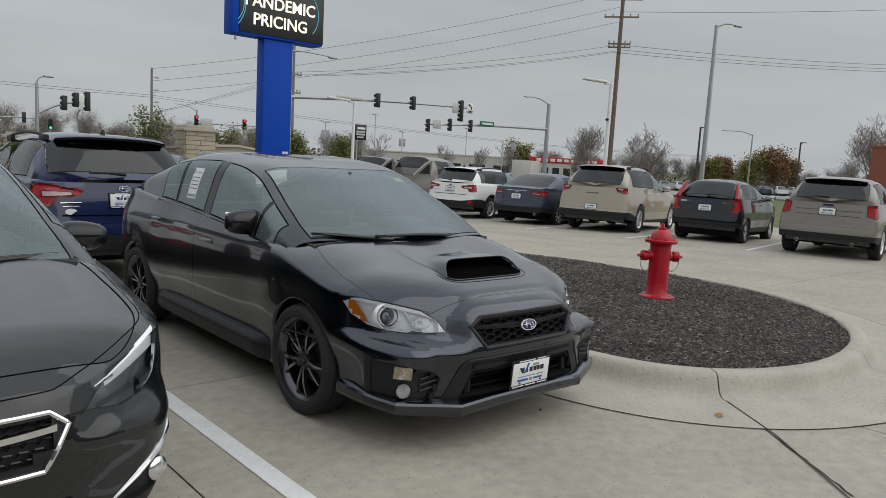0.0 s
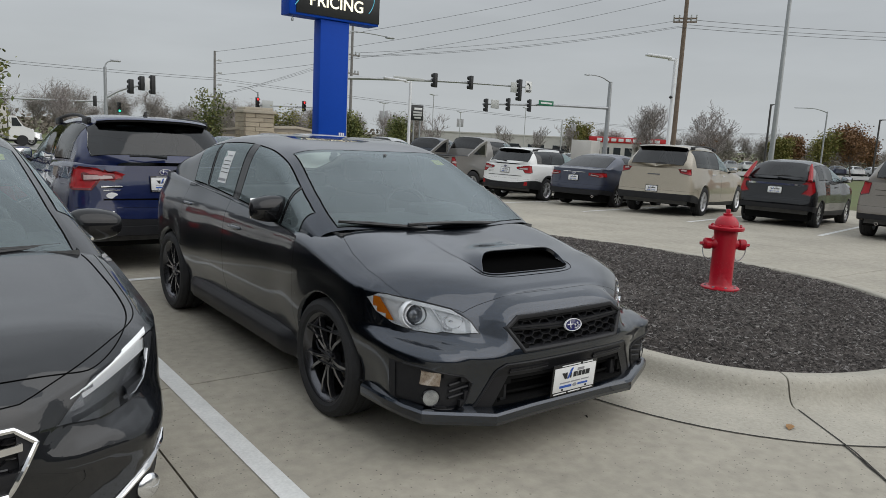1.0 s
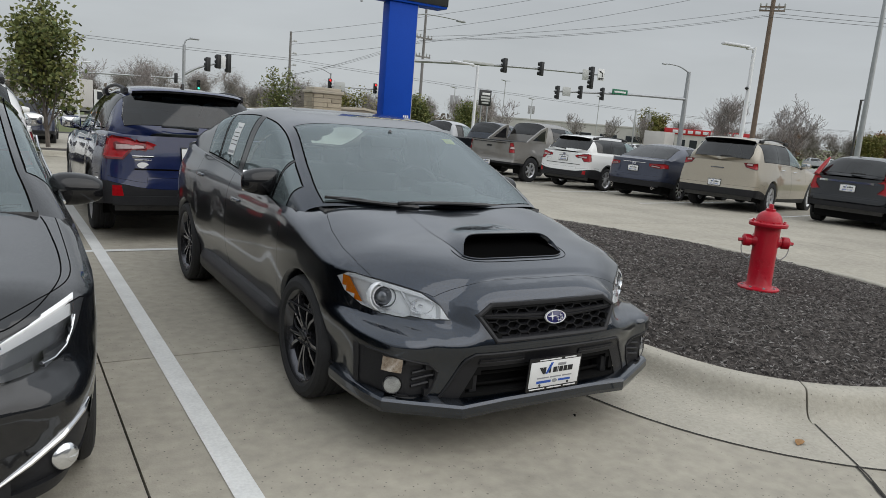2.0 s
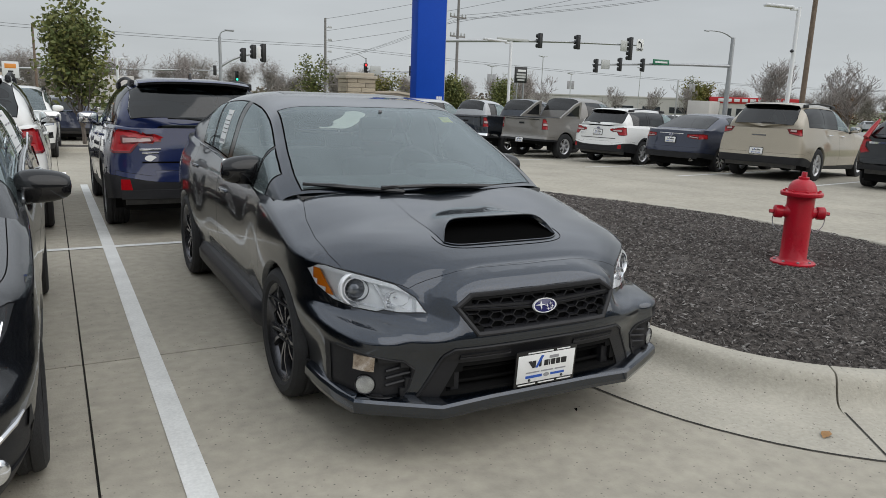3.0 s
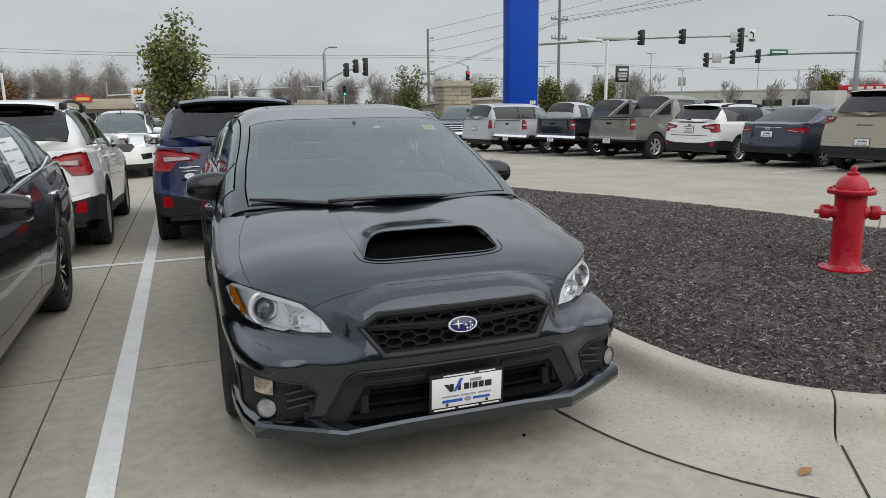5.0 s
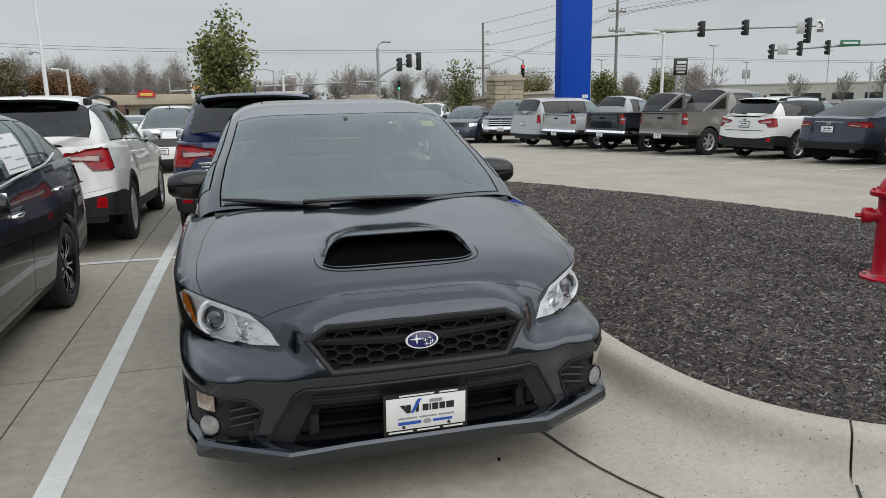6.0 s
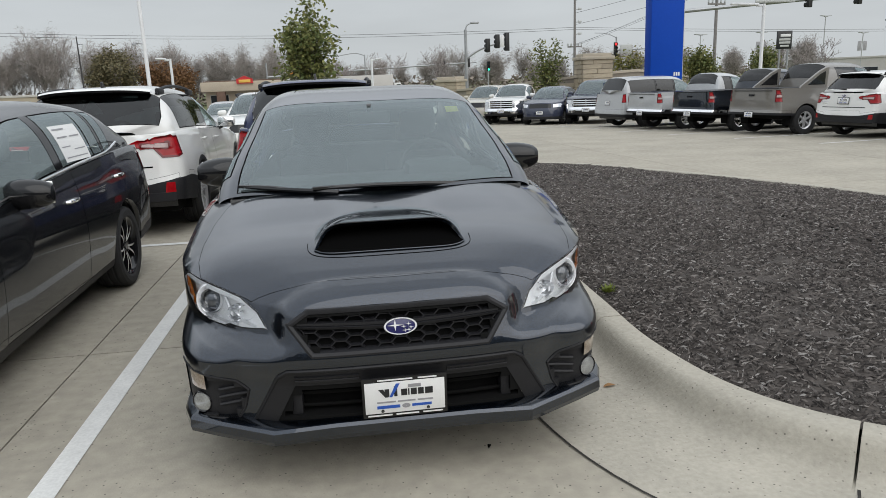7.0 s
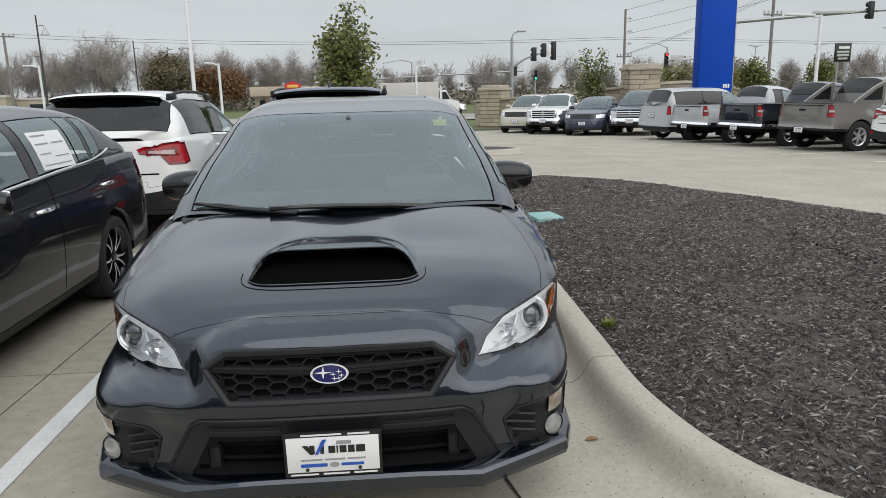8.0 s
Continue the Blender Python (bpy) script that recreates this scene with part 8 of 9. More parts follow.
t = lot_lamp(24.3, 15.9, 5.35, "white lot lamp with one flat head", 150)
bm = bmesh.new()
lathe(bm, [(0.01, -0.08), (0.07, -0.05), (0.08, 0.0), (0.01, 0.06)], pose(24.12, 15.85, 3.7), 12)
part("camera_dome", bm, SIGNAL_BLACK, t)
lot_lamp(20.5, 30.4, 4.5, "white lot lamp with one flat head", 160, ln=1.3)
t = lot_lamp(-8.1, 28.9, 9.6, "tall white lot pole with a camera", 200, r=0.085)
bm = bmesh.new()
tube(bm, [(-8.1, 28.9, 3.45), (-8.4, 28.7, 3.5)], 0.03, 6)
lathe(bm, [(0.01, -0.09), (0.09, -0.05), (0.09, 0.02), (0.01, 0.07)], pose(-8.45, 28.7, 3.45), 12)
part("camera_dome", bm, STEEL, t)
lot_lamp(-10.4, 44.0, 3.45, "white lot lamp with one flat head", 180, ln=0.6)
lot_lamp(2.1, 47, 3.1, "small pale lot lamp", 20, ln=0.5)
lot_lamp(-24.2, 50.4, 3.8, "white lot lamp with stacked heads", 170, ln=0.9)
lot_lamp(72.5, 37.7, 6.7, "dark bronze lot lamp", 0, DARK_POLE, r=0.12, ln=0.9)
lot_lamp(80.8, 30.0, 5.6, "dark bronze lot lamp", 0, DARK_POLE, r=0.10, ln=0.9)
t = pole_thing("street_lamp", 54.2, 27.2, 13.8, 0.22, 0.14, STEEL, "tall grey street lamp with a short arm", "street lamp")
street_arm(t, [(54.2, 27.2, 13.6), (55.0, 26.8, 14.0), (56.2, 26.3, 13.95)], [0.08, 0.07, 0.06])
cobra(t, 55.9, 26.4, 13.93, 1, -0.45)
t = pole_thing("street_lamp", 76.8, 33.7, 6.2, 0.09, 0.07, STEEL, "distant street lamp with a curved arm", "street lamp")
street_arm(t, [(76.8, 33.7, 6.1), (75.8, 34.6, 6.45), (74.2, 36.0, 6.45)], [0.06, 0.05, 0.05])
t = pole_thing("street_lamp", 3.0, 84, 4.8, 0.09, 0.07, STEEL, "distant street lamp with a curved arm", "street lamp")
street_arm(t, [(3.0, 84, 4.7), (1.8, 84, 5.0), (-0.4, 84, 4.7)], [0.06, 0.05, 0.05])


def bell_lamp(x, y, top):
    t = pole_thing("park_lamp", x, y, top, 0.10, 0.06, DARK_POLE, "black ornamental lamp post with bell shades", "street lamp")
    for s, z in ((1, top - 1.1), (-1, top - 3.6)):
        bm = bmesh.new()
        tube(bm, [(x, y, z + 0.2), (x + s * 0.35, y, z + 0.3), (x + s * 0.6, y, z + 0.2)], 0.03, 6)
        arm_ob = part("bracket", bm, DARK_POLE, t)
        bm = bmesh.new()
        lathe(bm, [(0.36, -0.5), (0.30, -0.36), (0.14, -0.1), (0.10, 0.1), (0.05, 0.2)], pose(x + s * 0.6, y, z), 14, caps=False)
        part("bell_shade", bm, SIGN_GREY, arm_ob)


bell_lamp(-29.1, 61.8, 8.4)
bell_lamp(-28.2, 82.3, 7.7)
for k, (x, y, z) in enumerate(((58, 92, 6.2), (66, 90, 8.0), (78, 98, 6.0), (92, 96, 7.6), (101, 92, 6.4), (47, 88, 6.0))):
    t = lot_lamp(x, y, z, "distant pale lot lamp", 20, SIGN_GREY, 2, 0.07, 0.8)
    if k % 2 == 0:
        for s in (-1, 1):
            bm = bmesh.new()
            box(bm, (x + s * 0.45 - 0.3, y - 0.02, z - 2.6), (x + s * 0.45 + 0.3, y + 0.02, z - 1.2), 0.01)
            part("banner", bm, GREY_INK, t)


# ---- utility poles and wires ----
def utility_pole(x, y, top, arms, mat, label, r=0.17, ang=0.0, brackets=()):
    t = pole_thing("utility_pole", x, y, top, r, r * 0.7, mat, label, "utility pole")
    c, s = math.cos(radians(ang)), math.sin(radians(ang))
    for z, half in arms:
        bm = bmesh.new()
        box(bm, (-half, -0.07, -0.08), (half, 0.07, 0.08), 0.01, pose(x, y, z, 0, 0, ang))
        a = part("crossarm", bm, mat, t)
        for q in (-0.95, -0.5, 0.5, 0.95):
            bm = bmesh.new()
            lathe(bm, [(0.06, 0.06), (0.10, 0.18), (0.07, 0.24), (0.10, 0.32), (0.04, 0.42)], pose(x + c * q * half, y + s * q * half, z), 8)
            part("insulator", bm, SIGN_GREY, a)
    for z in brackets:
        bm = bmesh.new()
        tube(bm, [(x, y, z), (x + 0.35, y, z + 0.12), (x + 0.7, y, z + 0.1)], 0.06, 6)
        box(bm, (x + 0.4, y - 0.08, z + 0.02), (x + 0.85, y + 0.08, z + 0.28), 0.05)
        part("bracket", bm, SIGN_GREY, t)
    return t


utility_pole(70.4, 48.0, 22.5, ((15.9, 1.3), (16.3, 1.3), (19.4, 2.0), (21.4, 2.3)), WOOD_POLE, "tall brown wooden utility pole with crossarms", 0.30, 125)
utility_pole(28.9, 84.8, 10.4, ((4.9, 0.9),), GREY_WOOD, "grey utility pole with side brackets", 0.19, 0, (6.3, 7.7, 9.2))
utility_pole(38.0, 67.5, 13.5, ((7.9, 1.1), (9.9, 1.2)), GREY_WOOD, "grey utility pole with double crossarms", 0.18, 15)
utility_pole(-48.1, 94.5, 9.8, ((9.4, 1.2),), GREY_WOOD, "distant grey utility pole", 0.2, 30)
utility_pole(-2.6, 66.0, 6.0, (), WOOD_POLE, "slim dark wooden pole behind the tree", 0.12)


def wire(points, sag, r=0.022):
    r = r * 0.6
    a, b = Vector(points[0]), Vector(points[1])
    bm = bmesh.new()
    tube(bm, [a.lerp(b, k / 16) - Vector((0, 0, sag * 4 * (k / 16) * (1 - k / 16))) for k in range(17)], r, 4)
    w = thing("overhead_wire", pose(0, 0, 0), "thin dark overhead wire between poles", "wire", "overhead wires")
    part("strand", bm, WIRE, w)


for dz in (22.4, 20.6, 18.9):
    wire([(70.4, 48.0, dz), (28.9, 84.8, 10.3 - (22.4 - dz) * 0.8)], 1.0, 0.030)
for dz, dx in ((16.2, 0), (15.7, 0.8), (15.2, -0.8)):
    wire([(70.4 + dx, 48.0, dz), (38.0 + dx * 0.6, 67.5, 10.1 - (16.2 - dz) * 0.5)], 0.6, 0.028)
    wire([(70.4 + dx, 48.0, dz), (150.0, 20.0, 22.0 + dz - 16)], 1.0, 0.04)
    wire([(38.0 + dx * 0.6, 67.5, 10.1 - (16.2 - dz) * 0.5), (28.9 + dx * 0.4, 84.8, 5.1)], 0.3, 0.022)
for dz in (22.6, 20.0):
    wire([(70.4, 48.0, dz), (150.0, 5.0, dz + 12)], 1.0, 0.04)
for k, z in enumerate((9.0, 8.6)):
    wire([(-48.1, 94.5, 9.7 - k * 0.4), (28.9, 84.8, 7.2 - k * 0.25)], 0.8, 0.032)
    wire([(28.9, 84.8, 7.2 - k * 0.25), (150, 76, 5.6 - k * 0.2)], 1.2, 0.030)

# ---- stone entrance wall ----
STONE = make_mat("buff_limestone", (0.42, 0.36, 0.27), 0.9, vary=0.2, scale=2, bump=0.5, bump_scale=14, per_object=0.14)
CAPSTONE = make_mat("limestone_cap", (0.45, 0.40, 0.32), 0.85, vary=0.12, scale=2, bump=0.2, bump_scale=20)
MORTAR = make_mat("wall_mortar", (0.28, 0.25, 0.21), 0.95, vary=0.15, scale=5)
WALL = [(6.6, 50.0), (8.6, 45.5), (11.0, 41.8), (13.6, 39.6), (16.2, 39.0), (19.5, 40.2), (23.0, 43.4)]
wall = tagged(new("stone_wall"), "curved buff stone entrance wall with piers", "wall", kind="structure")
line = spline(WALL, 10)
tops = np.interp(np.linspace(0, 1, len(line)), [0, 0.35, 0.6, 0.75, 1.0], [0.55, 1.0, 1.45, 1.55, 1.0])
bm = bmesh.new()
rows = []
for k, p in enumerate(line):
    d = np.array(line[min(k + 1, len(line) - 1)]) - np.array(line[max(k - 1, 0)])
    nrm = np.array([d[1], -d[0]]) / np.linalg.norm(d)
    g = ground_z(*p) - 0.3
    rows.append([(p[0] + nrm[0] * o, p[1] + nrm[1] * o, z) for o, z in ((0.18, g), (0.18, tops[k]), (-0.18, tops[k]), (-0.18, g))])
grid(bm, rows)
bmesh.ops.recalc_face_normals(bm, faces=bm.faces[:])
part("wall_core", bm, MORTAR, wall)
bm = bmesh.new()
grid(bm, [[(a[0] + (b[0] - a[0]) * f, a[1] + (b[1] - a[1]) * f, z) for (a, b, f, z) in ((r[1], r[2], -0.25, r[1][2]), (r[1], r[2], -0.25, r[1][2] + 0.14), (r[1], r[2], 1.25, r[1][2] + 0.14), (r[1], r[2], 1.25, r[1][2]))] for r in rows])
bmesh.ops.recalc_face_normals(bm, faces=bm.faces[:])
part("wall_cap", bm, CAPSTONE, wall)
brick_mesh = {}


def stone_block(m, w, h, parent):
    key = (round(w, 2), round(h, 2))
    if key not in brick_mesh:
        bm = bmesh.new()
        box(bm, (-w / 2 + 0.01, -0.05, -h / 2 + 0.01), (w / 2 - 0.01, 0.05, h / 2 - 0.01), 0.015, segments=1)
        brick_mesh[key] = mesh_of(bm, STONE)
    part("stone_block", brick_mesh[key], None, parent, at=m)


rs = random.Random(8)
lengths = np.cumsum([0] + [float(np.linalg.norm(np.array(b) - np.array(a))) for a, b in zip(line, line[1:])])
for course in range(10):
    z = -1.0 + 0.27 * course
    s = rs.uniform(0, 0.3)
    while s < lengths[-1] - 0.6:
        w = rs.choice((0.45, 0.6, 0.75, 0.9))
        u = s + w / 2
        p = np.array([np.interp(u, lengths, [q[k] for q in line]) for k in (0, 1)])
        q = np.array([np.interp(u + 0.05, lengths, [v[k] for v in line]) for k in (0, 1)])
        tz = float(np.interp(u, lengths, tops))
        if z + 0.13 < tz:
            d = q - p
            a = math.degrees(math.atan2(d[1], d[0]))
            nrm = np.array([d[1], -d[0]]) / np.linalg.norm(d)
            stone_block(pose(p[0] + nrm[0] * 0.16, p[1] + nrm[1] * 0.16, z, 0, 0, a), w, 0.27, wall)
        s += w


def pier(x, y, w, top, ang):
    t = tagged(new("stone_pier"), "buff stone pier with a stepped cap", "pier", kind="structure")
    t.matrix_basis = pose(x, y, 0, 0, 0, ang)
    bm = bmesh.new()
    box(bm, (-w / 2, -w / 2, -1.4), (w / 2, w / 2, top - 0.35))
    part("pier_core", bm, MORTAR, t)
    bm = bmesh.new()
    box(bm, (-w / 2 - 0.14, -w / 2 - 0.14, top - 0.36), (w / 2 + 0.14, w / 2 + 0.14, top - 0.18), 0.02)
    box(bm, (-w / 2 + 0.02, -w / 2 + 0.02, top - 0.19), (w / 2 - 0.02, w / 2 - 0.02, top), 0.03)
    part("pier_cap", bm, CAPSTONE, t)
    n_c = int((top - 0.36 + 1.2) / 0.27)
    for side in range(4):
        for c in range(n_c):
            z = top - 0.36 - 0.135 - 0.27 * c
            cut = rs.choice((0.35, 0.5, 0.65)) * w
            for a0, a1 in ((-w / 2, -w / 2 + cut), (-w / 2 + cut, w / 2)):
                stone_block(pose(0, 0, z, 0, 0, 90 * side) @ pose((a0 + a1) / 2, -w / 2 - 0.01, 0), a1 - a0, 0.27, t)


pier(15.0, 39.1, 1.75, 2.70, -4)
pier(7.6, 47.6, 1.5, 1.72, -35)

# ---- trees ----
BARK = make_mat("grey_bark", (0.13, 0.11, 0.095), 0.95, vary=0.3, scale=6, bump=0.5, bump_scale=30)
TWIG = make_mat("bare_twigs", (0.27, 0.24, 0.225), 0.95, vary=0.2, scale=3)


def leaf_mat(name, a, b):
    m = make_mat(name, a, 0.6, spec=0.3)
    n, l = m.node_tree.nodes, m.node_tree.links
    geo, ramp = n.new("ShaderNodeNewGeometry"), n.new("ShaderNodeValToRGB")
    ramp.color_ramp.elements[0].color, ramp.color_ramp.elements[1].color = (*a, 1), (*b, 1)
    l.new(geo.outputs["Random Per Island"], ramp.inputs[0])
    l.new(ramp.outputs[0], n["Principled BSDF"].inputs["Base Color"])
    return m


LEAF_OAK = leaf_mat("dark_green_leaves", (0.075, 0.105, 0.032), (0.20, 0.20, 0.065))
LEAF_YELLOW = leaf_mat("yellow_green_leaves", (0.11, 0.13, 0.03), (0.24, 0.20, 0.06))
LEAF_RUST = leaf_mat("rust_leaves", (0.14, 0.075, 0.035), (0.24, 0.13, 0.06))
LEAF_DULL = leaf_mat("dull_olive_leaves", (0.10, 0.095, 0.05), (0.18, 0.15, 0.08))


def limb_tree(rng, base, height, spread, levels=4, kids=4, trunk_r=None, lean=0.15, first=0.3):
    """Segments (from, to, radius, radius) of a branching tree and the tips of its twigs."""
    segs, tips = [], []
    trunk_r = trunk_r or height * 0.016

    def grow(p, d, ln, r, lv):
        n_seg = 3 if lv < 2 else 2
        for k in range(n_seg):
            bend = Vector((rng.gauss(0, 1), rng.gauss(0, 1), rng.gauss(0, 0.6))) * (0.10 + 0.05 * lv)
            d = (d + bend + Vector((0, 0, 0.06))).normalized()
            q = p + d * ln / n_seg
            r2 = r * (0.82 if n_seg == 3 else 0.72)
            segs.append((p, q, r, r2))
            p, r = q, r2
            if lv < levels and (lv > 0 or (k + 1) / n_seg > first):
                for _ in range(kids if lv else kids + 1):
                    a = rng.uniform(0, 2 * math.pi)
                    side = Vector((math.cos(a), math.sin(a), rng.uniform(0.1, 0.7))).normalized()
                    nd = (d * 0.7 + side * spread * 0.8 + Vector((0, 0, 0.22))).normalized()
                    if rng.random() < 0.85:
                        grow(p, nd, ln * rng.uniform(0.5, 0.72), r * 0.55, lv + 1)
        tips.append(p)
    grow(Vector(base), Vector((rng.gauss(0, lean * 0.3), rng.gauss(0, lean * 0.3), 1)).normalized(), height * 0.52, trunk_r, 0)
    return segs, tips


def seg_mesh(segs, mat, sides=4, least=0.0):
    verts, faces = [], []
    for p, q, r0, r1 in segs:
        r0, r1 = max(r0, least), max(r1, least)
        d = (q - p).normalized()
        a = d.cross(Vector((0.3, 0.5, 0.8))).normalized()
        b = d.cross(a)
        k0 = len(verts)
        for c, r in ((p, r0), (q, r1)):
            for k in range(sides):
                t = 2 * math.pi * k / sides
                verts.append(tuple(c + r * (math.cos(t) * a + math.sin(t) * b)))
        for k in range(sides):
            faces.append((k0 + k, k0 + (k + 1) % sides, k0 + sides + (k + 1) % sides, k0 + sides + k))
    me = bpy.data.meshes.new("mesh")
    me.from_pydata(verts, [], faces)
    me.materials.append(mat)
    return me


def leaf_cloud(rng, tips, per, size, spread, mat, thin=0.55):
    verts, faces = [], []
    for p in tips:
        for _ in range(per):
            c = p + Vector((rng.gauss(0, spread), rng.gauss(0, spread), rng.gauss(0, spread * 0.8)))
            u = Vector((rng.gauss(0, 1), rng.gauss(0, 1), rng.gauss(0, 0.7))).normalized()
            v = u.cross(Vector((rng.gauss(0, 1), rng.gauss(0, 1), rng.gauss(0, 1)))).normalized()
            s = size * rng.uniform(0.6, 1.3)
            k = len(verts)
            verts += [tuple(c - u * s), tuple(c + v * s * thin), tuple(c + u * s), tuple(c - v * s * thin)]
            faces.append((k, k + 1, k + 2, k + 3))
    me = bpy.data.meshes.new("mesh")
    me.from_pydata(verts, [], faces)
    me.materials.append(mat)
    return me


def leafy_tree(x, y, height, label, mat, seed, per=9, size=0.085, spread=0.22, wide=0.75, levels=3, kids=3, sparse=1.0):
    rng = random.Random(seed)
    z = ground_z(x, y) - 0.1
    t = thing("tree", pose(x, y, z), label, "tree")
    segs, tips = limb_tree(rng, (0, 0, 0), height, wide, levels, kids)
    top = max(p.z for p in tips)
    f = height / top
    segs = [(p * f, q * f, a, b) for p, q, a, b in segs]
    tips = [p * f for p in tips if rng.random() < sparse]
    part("trunk", seg_mesh(segs, BARK, 5), None, t)
    part("crown", leaf_cloud(rng, tips, per, size, spread, mat), None, t)
    return t


def bare_tree(x, y, height, label, seed, wide=0.8, levels=4, kids=2, least=0.012):
    rng = random.Random(seed)
    t = thing("bare_tree", pose(x, y, ground_z(x, y) - 0.1), label, "tree")
    segs, tips = limb_tree(rng, (0, 0, 0), height, wide, levels, kids)
    f = height / max(p.z for p in tips)
    segs = [(p * f, q * f, a, b) for p, q, a, b in segs]
    part("trunk", seg_mesh([s for s in segs if s[2] > height * 0.004], BARK, 5), None, t)
    part("crown", seg_mesh([s for s in segs if s[2] <= height * 0.004], TWIG, 3, least), None, t)
    return t


leafy_tree(-0.95, 20.4, 4.6, "young oak with dark green leaves turning at the edges", LEAF_OAK, 4, 13, 0.080, 0.17, 0.62, 3, 3, 0.85)
leafy_tree(11.8, 37.8, 4.4, "slim young tree with thin green leaves", LEAF_OAK, 12, 8, 0.09, 0.22, 0.45, 3, 3, 0.7)
leafy_tree(21.3, 42.0, 4.0, "slim young tree with yellow-green leaves", LEAF_YELLOW, 14, 7, 0.09, 0.25, 0.5, 3, 3, 0.6)
leafy_tree(24.4, 43.0, 4.2, "round young tree with green leaves", LEAF_OAK, 16, 10, 0.10, 0.26, 0.55, 3, 3)
leafy_tree(31.0, 47.0, 4.4, "round young tree with green leaves", LEAF_OAK, 18, 10, 0.10, 0.28, 0.55, 3, 3)
leafy_tree(18.9, 43.8, 4.0, "sparse young tree behind the pylon", LEAF_YELLOW, 20, 7, 0.09, 0.24, 0.5, 3, 3, 0.7)
leafy_tree(91.7, 40.4, 5.9, "green street tree with some gold leaves", LEAF_YELLOW, 22, 10, 0.16, 0.45, 0.7, 3, 3)
leafy_tree(94.4, 38.0, 6.6, "street tree with rust-brown leaves", LEAF_RUST, 24, 10, 0.16, 0.45, 0.75, 3, 3)
for k, (x, y, h) in enumerate(((71.7, 52.2, 8.6), (78.0, 47.0, 9.2), (120.5, 34.3, 14.0), (47.2, 74.0, 6.0), (51.4, 70.2, 6.0), (71.6, 79.0, 5.2), (82.6, 82.7, 5.6), (86.5, 79.2, 5.9), (5.5, 79.4, 6.0), (10.8, 79.1, 6.4), (1.0, 74.0, 5.6), (60.3, 86.0, 6.2), (94.0, 71.0, 6.0))):
    bare_tree(x, y, h, "bare deciduous tree with fine upright twigs", 40 + k, 1.7 if k < 3 else 1.1, 4, 3 if k < 3 else 2, 0.006 + 0.00012 * math.hypot(x, y))

# far woods: many leafless crowns in one mass, with some russet and olive trees among them
rng_w = random.Random(77)
haze, twigs, crowns = [], [], {LEAF_RUST: [], LEAF_DULL: [], LEAF_YELLOW: []}
for k in range(64):
    x = -110 + 100 * k / 64 + rng_w.uniform(-1.5, 1.5)
    y = rng_w.uniform(128, 150)
    h = rng_w.uniform(7.0, 9.0) + 3.0 * math.exp(-((x + 52) / 14) ** 2)
    segs, tips = limb_tree(rng_w, (x, y, -1.3), h, 0.75, 4, 2)
    twigs += segs
    haze += tips
for k in range(46):
    x = -14 + 110 * k / 46 + rng_w.uniform(-2, 2)
    y = rng_w.uniform(120, 150)
    segs, tips = limb_tree(rng_w, (x, y, -1.3), rng_w.uniform(4.5, 7.0), 0.7, 4, 2)
    twigs += segs
    haze += tips
for k in range(44):
    a = radians(6 + 38 * k / 44 + rng_w.uniform(-0.4, 0.4))
    far = rng_w.uniform(150, 185)
    segs, tips = limb_tree(rng_w, (far * math.cos(a), far * math.sin(a), -1.5), rng_w.uniform(3.6, 6.6), 1.0, 3, 3)
    twigs += segs
    (crowns[rng_w.choice((LEAF_RUST, LEAF_DULL, LEAF_YELLOW))] if k % 6 == 0 else haze).extend(tips)
for x, y, h, mt in ((-36, 126, 8.5, LEAF_DULL), (-39, 127, 8.0, LEAF_DULL), (-29, 127, 6.6, LEAF_RUST), (-26, 126, 6.2, LEAF_RUST), (-31.5, 128, 6.5, LEAF_RUST), (150, 74, 6, LEAF_RUST), (156, 66, 6, LEAF_DULL)):
    segs, tips = limb_tree(rng_w, (x, y, -1.3), h, 0.8, 3, 3)
    twigs += segs
    crowns[mt] += tips
woods = tagged(part("far_woods", seg_mesh(twigs, TWIG, 3, 0.022), None), "distant leafless brown woods", "trees", kind="stuff")
for mt, tips in crowns.items():
    if tips:
        tagged(part("far_crowns", leaf_cloud(rng_w, tips, 14, 0.22, 0.5, mt), None, woods), kind="stuff")
rng_g = random.Random(9)
tagged(part("far_twigs", leaf_cloud(rng_g, haze, 5, 0.36, 0.55, leaf_mat("brown_grey_twigs", (0.22, 0.195, 0.175), (0.36, 0.33, 0.30)), 0.05), None, woods), kind="stuff")
under = [Vector((rng_g.uniform(-110, 140), rng_g.uniform(130, 152), rng_g.uniform(-1.3, 0.8 + 1.2 * rng_g.random()))) for _ in range(3200)]
for k in range(1300):
    a, far = radians(rng_g.uniform(5, 46)), rng_g.uniform(165, 190)
    under.append(Vector((far * math.cos(a), far * math.sin(a), rng_g.uniform(-1.5, 0.2 + 0.9 * rng_g.random()))))
tagged(part("far_undergrowth", leaf_cloud(rng_g, under, 5, 0.45, 0.7, leaf_mat("brown_brush", (0.19, 0.16, 0.13), (0.29, 0.25, 0.21))), None, woods), kind="stuff")

